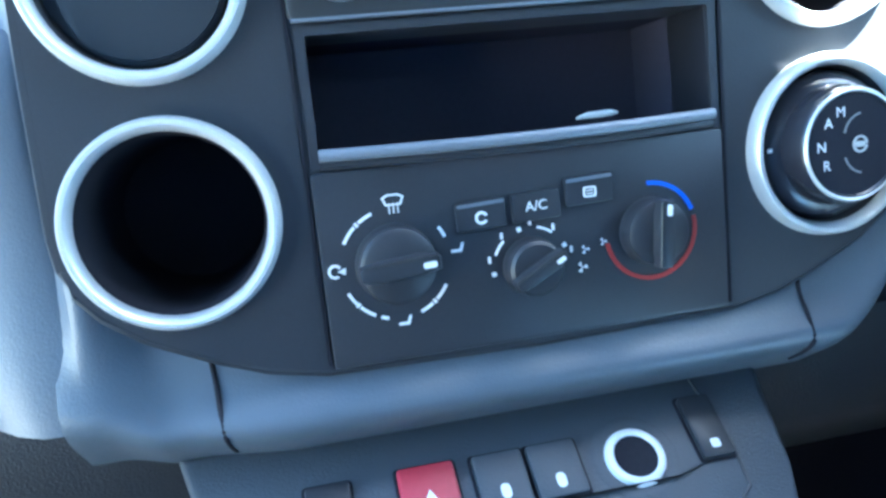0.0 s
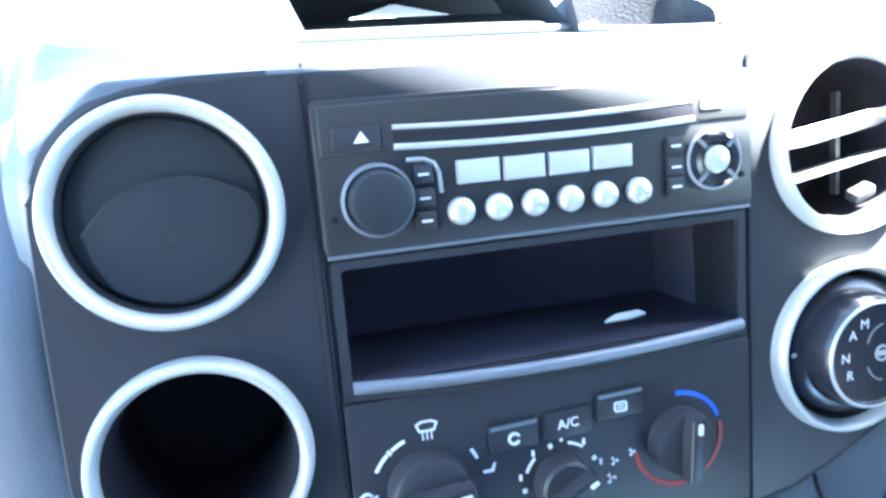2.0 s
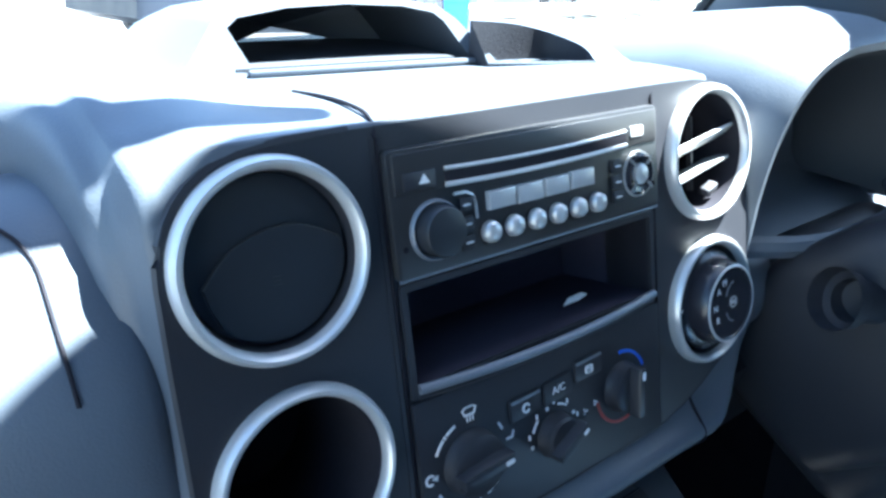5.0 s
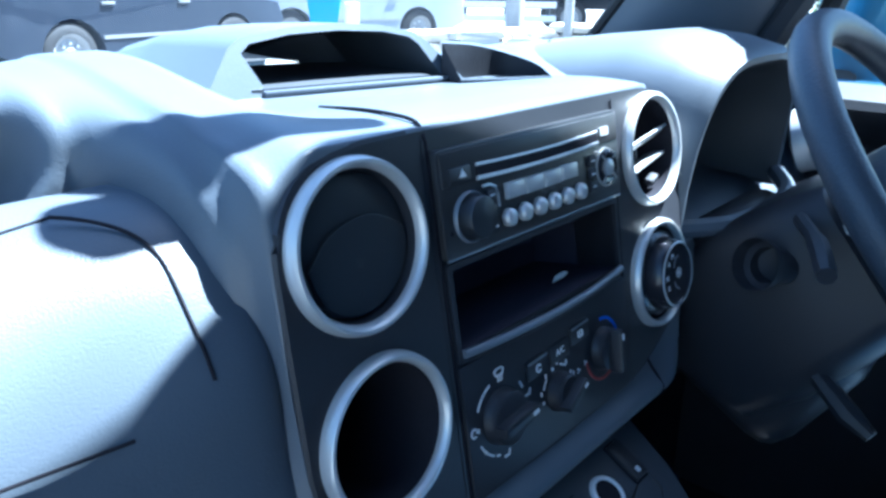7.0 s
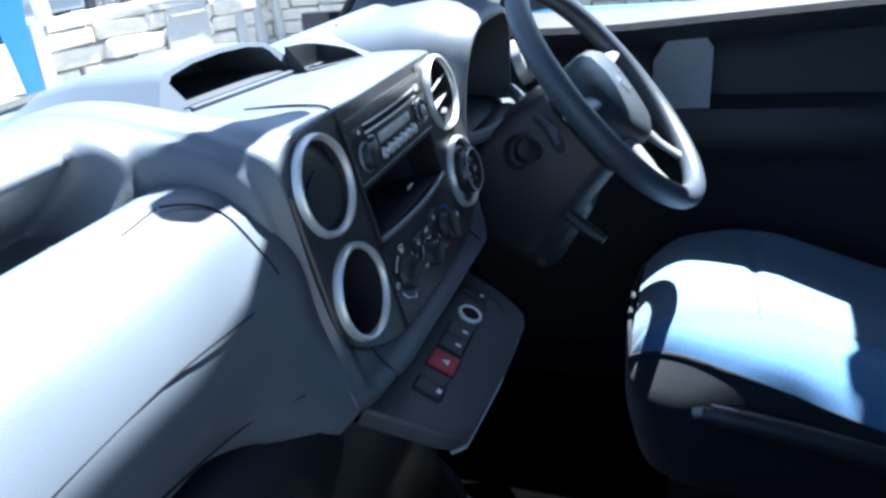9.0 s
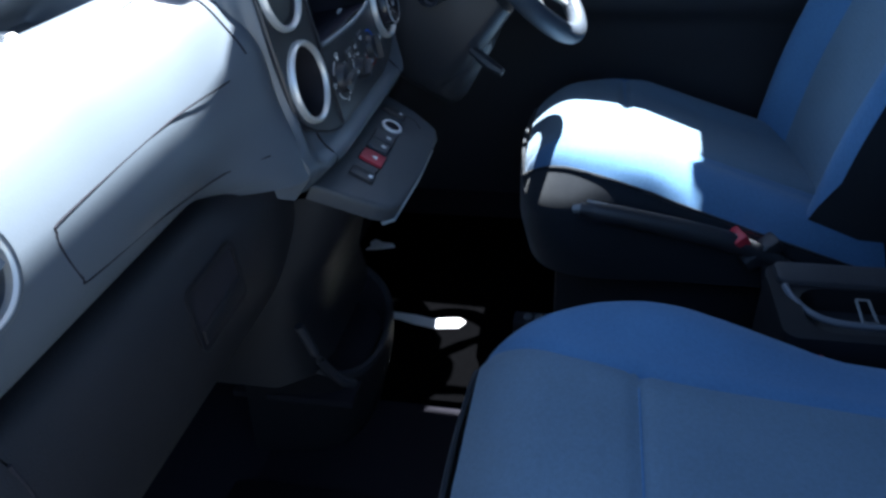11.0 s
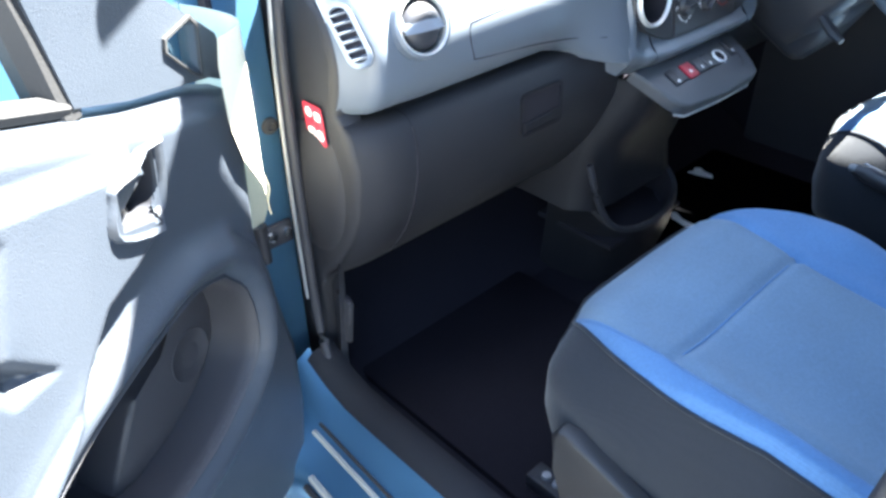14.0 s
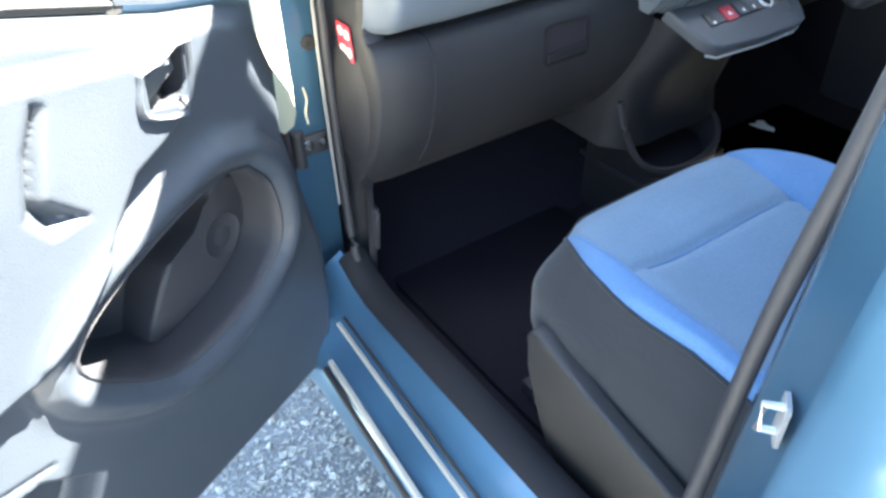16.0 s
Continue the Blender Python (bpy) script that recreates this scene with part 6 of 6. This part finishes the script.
part("frame_top", tube([(0.65, -0.14, 1.60), (0.655, -0.30, 1.69), (0.66, -0.44, 1.75), (0.66, -0.70, 1.76)], 0.025, 8), RUBBER, dd, "black window frame")
part("frame_bar", tube([(0.748, 0.065, 0.965), (0.742, 0.03, 1.10), (0.735, -0.03, 1.30)], 0.016, 8), RUBBER, dd, "black quarter window bar")
mir = thing("wing_mirror", "blue painted wing mirror outside the driver door", "wing mirror")
MM = Matrix.Translation((0.965, 0.035, 1.035)) @ pose(0, 0, 0, 0, 0, 10)
mr = []
for d, w, h in ((0.075, 0.02, 0.03), (0.07, 0.055, 0.075), (0.045, 0.080, 0.105), (0.0, 0.092, 0.120), (-0.035, 0.094, 0.122)):
    mr.append([tuple(MM @ Vector((x, d, z))) for x, z in rounded(2 * w, 2 * h, 0.035 if w > 0.04 else 0.01, 5)])
part("housing", loft(mr, closed=True, caps=True), PAINT, mir, "", 50)
part("rim", plate(rounded(0.188, 0.244, 0.035, 5), [rounded(0.165, 0.22, 0.03, 5)], 0.012, MM @ pose(0, -0.034, 0, 90)), RUBBER, mir, "black rim")
part("mirror_glass", prism(rounded(0.166, 0.221, 0.03, 5), 0.002, MM @ pose(0, -0.037, 0, 90)), MIRROR, mir, "mirror glass")
part("arm", box(0.12, 0.05, 0.05, pose(0.845, 0.04, 0.955, 0, -12, 0), 0.015), RUBBER, mir)
# grey trim over the far windscreen pillar
tp = []
for t in np.linspace(0, 1, 9):
    b0 = Vector((0.615, 0.345, 1.0)) * (1 - t) + Vector((0.575, -0.145, 1.62)) * t
    b1 = Vector((0.715, 0.13, 1.0)) * (1 - t) + Vector((0.64, -0.20, 1.60)) * t
    m0 = (b0 + b1) / 2 + Vector((-0.030, -0.030, 0.012))
    tp.append([tuple(b0), tuple(b0 * 0.75 + m0 * 0.25 + Vector((-0.008, -0.008, 0))), tuple(m0), tuple(b1 * 0.75 + m0 * 0.25 + Vector((-0.004, -0.008, 0))), tuple(b1)])
shell("trim_pillar", loft(tp), GREY, "smooth grey trim over the windscreen pillar", "pillar trim")
shell("trim_pillar_edge", tube([tp[k][0] for k in range(9)], 0.008, 8), RUBBER, "black rubber edge of the windscreen", "seal")
shell("trim_pillar_back", tube([Vector(tp[k][4]) + Vector((0.004, -0.012, 0)) for k in range(9)], 0.022, 8), DARK, "dark edge of the windscreen pillar", "seal")
# interior mirror under the windscreen: unseen, sized and placed to shade the pad
rv = thing("interior_mirror", "black interior mirror hung under the windscreen, unseen, sized for its shadow", "mirror")
part("housing", box(0.135, 0.030, 0.052, pose(0.022, -0.034, 1.430, -12, 0, -8), 0.012, 3), BLACK, rv)
part("stem", tube([(0.005, -0.018, 1.44), (0.0, -0.005, 1.47), (0.0, 0.002, 1.49)], 0.009, 8), BLACK, rv)
# wiper arms at the foot of the windscreen
wp = thing("wiper", "black windscreen wiper lying along the glass", "wiper")
part("arm", tube(smooth_line([(-0.62, 0.40, 1.010), (-0.40, 0.452, 1.012), (-0.1, 0.487, 1.015), (0.15, 0.485, 1.015)], 4), 0.007, 6), RUBBER, wp)
part("blade", tube(smooth_line([(-0.60, 0.385, 1.010), (-0.35, 0.445, 1.015), (-0.05, 0.472, 1.02)], 4), 0.005, 6), RUBBER, wp)
# cowl and bonnet ahead of the glass
bon = []
for y, z in ((0.46, 0.985), (0.52, 0.992), (0.62, 0.985), (0.85, 0.93), (1.05, 0.85), (1.15, 0.72)):
    bon.append([(x, y - 0.27 * x * x, z - 0.05 * (x / 0.75) ** 2) for x in np.linspace(-0.78, 0.78, 13)])
shell("bonnet", loft(bon), PAINT, "metallic blue van bonnet in sun", "bonnet")


# ---- beyond the glass: walls, posts, parked vehicles ----
rng = random.Random(4)
STONES = []
for k in range(10):
    sb = bmesh.new()
    bmesh.ops.create_cube(sb, size=1)
    bmesh.ops.bevel(sb, geom=sb.edges[:], offset=0.10, segments=1, affect="EDGES")
    for v in sb.verts:
        v.co += Vector((rng.uniform(-0.07, 0.07), rng.uniform(-0.10, 0.10), rng.uniform(-0.08, 0.08)))
    STONES.append(mesh_from("stone", sb, STONE, 30))


def rubble_wall(name, a, c, top, thick, label, mean=0.30, course=0.125):
    """Uneven courses of stones on the side towards the car, on a mortar core."""
    a, c = Vector((*a, 0)), Vector((*c, 0))
    run = (c - a).normalized()
    out = Vector((run.y, -run.x, 0))
    length = (c - a).length
    core = frame_of(tuple((a + c) / 2 + Vector((0, 0, top / 2))), run, (-out))
    w = structure(name, box(length, thick, top, core), MORTAR, label, "stone wall")
    z = 0.0
    while z < top - 0.03:
        h = min(course * rng.uniform(0.75, 1.3), top - z)
        s = -0.1 * rng.random()
        while s < length:
            wd = mean * rng.uniform(0.5, 1.5)
            e = min(s + wd, length + 0.05)
            st = new("stone", STONES[rng.randrange(10)])
            mid = a + run * ((s + e) / 2) + out * (thick / 2 + rng.uniform(-0.02, 0.02)) + Vector((0, 0, z + h / 2))
            st.matrix_world = frame_of(tuple(mid), run, -out) @ pose(0, 0, 0, 0, rng.uniform(-3, 3), 0) @ Matrix.Diagonal((e - s - 0.012, 0.16, h - 0.012, 1))
            st.parent = w
            st.matrix_parent_inverse = Matrix.Identity(4)
            s = e
        z += h
    s = 0.0
    while s < length:
        e = min(s + rng.uniform(0.35, 0.7), length)
        st = new("coping_stone", STONES[rng.randrange(10)])
        st.matrix_world = frame_of(tuple(a + run * ((s + e) / 2) + Vector((0, 0, top + 0.02))), run, -out) @ Matrix.Diagonal((e - s - 0.01, thick + 0.16, 0.07, 1))
        st.parent = w
        s = e
    return w


rubble_wall("wall_garden", (3.80, 4.58), (6.1, 3.95), 0.60, 0.30, "low pale rock faced block wall with coping stones", 0.42, 0.145)
rubble_wall("wall_boundary", (6.1, 3.95), (7.7, -0.15), 0.64, 0.34, "pale rubble stone boundary wall in sun")
rubble_wall("wall_boundary_far", (7.7, -0.15), (9.2, -4.0), 0.72, 0.34, "pale rubble stone boundary wall by a concrete post", 0.36, 0.15)


def post(x, y, r, h, material, name, label, category, square=False):
    p = thing(name, label, category)
    body = box(2 * r, 2 * r, h, pose(x, y, h / 2, 0, 0, 20), 0.02) if square else lathe([(r * 1.05, 0), (r, 0.05), (r * 0.9, h), (0, h)], 20, pose(x, y, 0))
    part("shaft", body, material, p)
    part("foot", lathe([(r * 1.9, 0), (r * 1.8, 0.03), (r * 1.2, 0.05), (r * 1.05, 0.06)], 20, pose(x, y, 0)), material, p)
    return p


post(5.93, 3.66, 0.045, 4.0, CONCRETE, "lamp_post", "slim grey lamp post before the stone wall", "lamp post")
post(6.35, 4.60, 0.10, 4.0, CONCRETE, "concrete_pole", "thick pale concrete pole behind the stone wall", "pole")
post(7.50, -0.12, 0.10, 2.6, CONCRETE, "gate_post", "square weathered concrete post against the wall", "post", True)
# added board, solid in place of a dark shade shape at the wall
bd = thing("shade_board", "grey leaning board shape added for shade on the stone wall", "board")
BD = frame_of((4.92, 3.98, 0.0), (0.965, -0.262, 0), (0.06, 0.13, 0.98))
part("panel", prism([(-0.26, 0.0), (0.22, 0.0), (0.30, 0.66), (-0.12, 0.66)], 0.035, BD, 0.006), CONCRETE, bd)
part("batten", box(0.36, 0.02, 0.06, BD @ pose(0.05, 0.52, 0.045), 0.004), CONCRETE, bd)
# added slabs, standing in for two narrow shade shapes
for x, y in ((5.55, 3.86), (5.78, 3.80)):
    sl = thing("shade_slab", "narrow grey slab shape added for shade on the stone wall", "slab", "leaning slabs")
    part("slab", prism([(-0.07, 0.0), (0.06, 0.0), (0.09, 0.62), (0.0, 0.64)], 0.05, frame_of((x, y, 0), (0.965, -0.262, 0), (0.03, 0.10, 0.98)), 0.01), CONCRETE, sl)
sg = thing("sign_post", "bright blue sign column with a white box", "sign")
part("column", prism([(-0.06, 0), (0.05, 0), (0.06, 0.35), (0.08, 0.75), (0.12, 0.95), (0.12, 1.7), (-0.15, 1.7), (-0.15, 0.95), (-0.10, 0.5)], 0.06, frame_of((3.62, 4.45, 0), (0.78, -0.62, 0), (0, 0, 1)), 0.01), SIGNBLUE, sg)
part("box", box(0.11, 0.08, 0.22, pose(3.78, 4.33, 0.80, 0, 0, -38), 0.01), WHITE, sg, "small white box")
part("side_plate", prism([(0.052, 0), (0.16, 0), (0.17, 0.70), (0.085, 0.70)], 0.05, frame_of((3.62, 4.45, 0), (0.78, -0.62, 0), (0, 0, 1)), 0.008), WHITE, sg, "white side plate")

TRUCKDARK = node_material("dark_navy_paint", (0.012, 0.017, 0.028), 0.45, 0.0, vary=0.1, bump=0.0, spec=0.25)
SILVERCAR = node_material("silver_car_paint", (0.22, 0.24, 0.26), 0.4, 0.2, vary=0.05, bump=0.0)


def wheel_at(parent, m, r, w=0.2):
    ty = part("wheel", lathe([(r * 0.64, -w / 2), (r * 0.9, -w / 2), (r, -w * 0.36), (r, w * 0.36), (r * 0.9, w / 2), (r * 0.64, w / 2)], 32, m), RUBBER, parent)
    part("rim", lathe([(0, 0.03), (r * 0.18, 0.03), (r * 0.24, 0.0), (r * 0.50, -0.01), (r * 0.60, 0.03), (r * 0.66, 0.045)], 32, m @ pose(0, 0, w * 0.35)), SATIN, ty, "grey steel rim")
    for k in range(8):
        a = math.pi * k / 4
        part("bolt", lathe([(r * 0.05, 0), (r * 0.045, 0.02), (0, 0.024)], 8, m @ pose(r * 0.36 * math.cos(a), r * 0.36 * math.sin(a), w * 0.35)), CHROME, ty)
    return ty


# flatbed lorry: local x to its tail, y away from the viewer
lorry = thing("flatbed_lorry", "dark navy flatbed lorry with white side guard rails", "lorry")
LM = frame_of((11.5, 11.0, 0), (0.69, -0.724, 0), (0.724, 0.69, 0))
for x in (0.0, 3.4):
    for y, turn in ((0.0, 90), (1.7, -90)):
        wheel_at(lorry, LM @ pose(x, y, 0.345, turn), 0.345)
part("cab", loft([[tuple(LM @ Vector((px, y, z))) for px, z in ((-1.45, 0.28), (-1.45, 0.75), (-1.38, 1.2), (-1.05, 2.05), (0.55, 2.1), (0.6, 0.5), *[(0.46 * math.cos(a), 0.36 + 0.46 * math.sin(a)) for a in np.linspace(0.3, math.pi, 10)], (-0.46, 0.28))] for y in (-0.12, 1.82)], closed=True, caps=True), TRUCKDARK, lorry, "dark navy cab")
for x0, z0, w, h in ((-1.05, 1.28, 0.62, 0.55), (-0.30, 1.28, 0.62, 0.55)):
    part("side_window", box(w, 0.02, h, LM @ pose(x0 + w / 2, -0.13, z0 + h / 2), 0.005), BLACK, lorry, "dark cab window")
for x0, z0, w, h in ((-1.15, 0.46, 0.26, 0.16), (-0.78, 0.58, 0.22, 0.08), (-0.85, 0.66, 0.18, 0.10)):
    part("marker_panel", box(w, 0.02, h, LM @ pose(x0 + w / 2, -0.135, z0), 0.005), WHITE, lorry, "white marker panel")
part("bumper", box(0.12, 1.98, 0.26, LM @ pose(-1.48, 0.85, 0.42), 0.03), WHITE, lorry, "white front bumper")
part("tank", box(0.55, 0.45, 0.40, LM @ pose(0.75, 0.15, 0.50), 0.03), WHITE, lorry, "white side tank")
for z in (0.32, 0.60):
    part("guard_rail", box(2.05, 0.04, 0.13, LM @ pose(2.05, -0.08, z), 0.008), WHITE, lorry, "white side guard rail")
for x in (1.15, 2.0, 2.9):
    part("guard_stay", box(0.06, 0.05, 0.5, LM @ pose(x, -0.04, 0.52)), TRUCKDARK, lorry)
part("chassis", box(4.6, 0.9, 0.24, LM @ pose(2.2, 0.85, 0.62), 0.01), TRUCKDARK, lorry)
part("flatbed", box(4.1, 2.1, 0.14, LM @ pose(2.75, 0.85, 0.90), 0.01), TRUCKDARK, lorry)
part("drop_side", box(4.1, 0.04, 0.40, LM @ pose(2.75, -0.20, 1.16), 0.006), SILVERCAR, lorry)


def parked_car(x, y, rz, material, label):
    c = thing("parked_car", label, "car", "parked cars")
    m = pose(x, y, 0, 0, 0, rz)
    side = [(-2.0, 0.30), (-2.05, 0.55), (-1.95, 0.78), (-1.1, 0.92), (-0.5, 1.36), (0.9, 1.42), (1.7, 1.0), (2.0, 0.92), (2.05, 0.40), (1.75, 0.28)]
    arch_f, arch_r = ([(cx + 0.37 * math.cos(a), 0.30 + 0.37 * math.sin(a)) for a in np.linspace(0, math.pi, 11)] for cx in (1.13, -1.13))
    line = [(-1.72, 0.28), *side[1:-1], (1.72, 0.28), *arch_f, *arch_r]
    rows = []
    for k, yy in enumerate((-0.84, -0.80, 0.80, 0.84)):
        inn = 0.0 if k in (1, 2) else 0.03
        rows.append([tuple(m @ Vector((px * (1 - inn), yy * (1 - 0.16 * max(0, (z - 0.9) / 0.5)), z - inn * 0.4))) for px, z in line])
    part("body", loft(rows, closed=True, caps=True), material, c)
    for s in (-1, 1):
        part("side_strip", box(1.5, 0.012, 0.035, m @ pose(0, s * 0.845, 0.46)), SATIN, c, "pale rubbing strip")
        for px in (-0.35, 0.65):
            part("door_handle", box(0.16, 0.02, 0.03, m @ pose(px, s * 0.842, 0.80), 0.006), SATIN, c)
        part("tail_lamp", box(0.10, 0.30, 0.15, m @ pose(1.985, s * 0.64, 0.78, 0, 0, -14 * s), 0.02), RED, c, "red tail lamp")
        part("head_lamp", box(0.25, 0.10, 0.14, m @ pose(-1.90, s * 0.62, 0.70, 0, 0, 12 * s), 0.03), WHITE, c, "clear head lamp")
        part("side_window", prism([(-0.95, 0.98), (-0.45, 1.30), (0.85, 1.34), (1.35, 1.02)], 0.02, m @ Matrix(((1, 0, 0, 0), (0, 0, s, s * 0.79), (0, 1, 0, 0), (0, 0, 0, 1)))), BLACK, c, "dark window")
        for px in (-1.13, 1.13):
            wheel_at(c, m @ pose(px, s * 0.74, 0.31, -90 * s), 0.31, 0.18)
    return c


parked_car(3.92, 8.65, 190.5, TRUCKDARK, "dark navy parked hatchback with silver wheel covers")
parked_car(8.05, 9.45, -15.4, SILVERCAR, "silver grey parked car beside a dark hatchback")
parked_car(27.5, 18.0, -35, TRUCKDARK, "dark parked hatchback far across the car park")
parked_car(13.2, 19.6, -20, SILVERCAR, "silver grey parked car far across the car park")
cab = thing("utility_cabinet", "white utility cabinet standing on the gravel", "cabinet")
part("body", box(0.62, 0.4, 1.0, pose(20.9, 13.1, 0.5, 0, 0, 30), 0.02), WHITE, cab)
part("lock", lathe([(0.05, 0), (0.04, 0.02), (0, 0.02)], 12, pose(20.72, 12.95, 0.55, 90, 0, -60)), BLACK, cab)
part("plinth", box(0.66, 0.44, 0.08, pose(20.9, 13.1, 0.04, 0, 0, 30)), CONCRETE, cab)
lb = thing("litter_bin", "bright blue plastic bin across the car park", "bin")
part("body", lathe([(0.0, 0.0), (0.13, 0.0), (0.16, 0.50), (0.0, 0.50)], 20, pose(11.9, 14.4, 0)), SIGNBLUE, lb)
part("lid", lathe([(0.175, 0.50), (0.175, 0.54), (0.10, 0.60), (0, 0.61)], 20, pose(11.9, 14.4, 0)), SIGNBLUE, lb)

# hedge and brick pillar behind the boundary wall
pl = thing("brick_pillar", "red brick gate pillar behind the stone wall", "pillar")
BRICKMESH = mesh_from("brick", box(0.215, 0.102, 0.065, None, 0.006, 1), BRICK, 30)
part("core", box(0.34, 0.34, 1.25, pose(8.05, 3.05, 0.625)), MORTAR, pl)
for k in range(16):
    for j in range(6):
        br = new("brick", BRICKMESH)
        a = 90 * (j % 4)
        off = (0.055 if j < 4 else -0.14) * (1 if k % 2 else -1)
        br.matrix_world = pose(8.05, 3.05, 0.045 + 0.076 * k, 0, 0, a) @ pose(off, -0.135, 0) if j < 4 else pose(8.05, 3.05, 0.045 + 0.076 * k, 0, 0, 90 * (j - 4)) @ pose(-off, -0.135, 0) @ Matrix.Diagonal((0.42, 1, 1, 1))
        br.parent = pl
part("cap_stone", box(0.44, 0.44, 0.07, pose(8.05, 3.05, 1.285), 0.012), CONCRETE, pl)
for hx, hy, hl in ((8.6, 2.0, 1.5), (9.2, 0.3, 1.3), (9.7, -1.4, 1.4)):
    hd2 = thing("shrub", "leafy green shrub behind the stone wall", "shrub", "shrubs")
    st, lv = bmesh.new(), bmesh.new()
    for k in range(9):
        a, lean = rng.uniform(0, 6.28), rng.uniform(0.2, 0.7)
        top = (hx + lean * math.cos(a), hy + lean * hl * 0.9 * math.sin(a), rng.uniform(0.8, 1.35))
        tube([(hx + 0.06 * math.cos(a), hy + 0.06 * math.sin(a), 0.0), (hx + 0.4 * lean * math.cos(a), hy + 0.4 * lean * math.sin(a), top[2] * 0.55), top], [0.02, 0.013, 0.005], 5, bm=st)
    for k in range(1500):
        a, rr = rng.uniform(0, 6.28), math.sqrt(rng.random())
        p = Vector((hx + 0.75 * rr * math.cos(a), hy + hl * 0.75 * rr * math.sin(a), 0.35 + (1.05 - 0.55 * rr * rr) * rng.random() ** 0.7 + 0.12 * math.sin(5 * a)))
        m = Matrix.Translation(p) @ pose(0, 0, 0, rng.uniform(-60, 60), rng.uniform(-60, 60), rng.uniform(0, 360))
        vs = [lv.verts.new(m @ Vector(q)) for q in ((-0.045, 0, 0), (0, -0.022, 0.008), (0.05, 0, -0.004), (0, 0.022, 0.008))]
        lv.faces.new(vs)
    part("stems", st, BARK, hd2)
    part("leaves", lv, LEAF, hd2, "small green leaves")

# loose gravel beside the sill
peb = bmesh.new()
for k in range(9000):
    r = rng.uniform(0.002, 0.0055) * (1 + (rng.random() > 0.93))
    m = Matrix.Translation((rng.uniform(-1.30, -0.76), rng.uniform(-0.55, 0.42), r * 0.35)) @ pose(0, 0, 0, rng.uniform(0, 360), rng.uniform(0, 360), 0) @ Matrix.Diagonal((r * 1.3, r, r * 0.8, 1))
    vs = [peb.verts.new(m @ Vector(q)) for q in ((1, 0, 0), (-1, 0, 0), (0, 1, 0), (0, -1, 0), (0, 0, 1), (0, 0, -1))]
    for i, j, l in ((0, 2, 4), (2, 1, 4), (1, 3, 4), (3, 0, 4), (2, 0, 5), (1, 2, 5), (3, 1, 5), (0, 3, 5)):
        peb.faces.new((vs[i], vs[j], vs[l]))
tagged(part("gravel", peb, PEBBLE, None, "", 30), "loose pale gravel chippings beside the door sill", "gravel", kind="stuff")
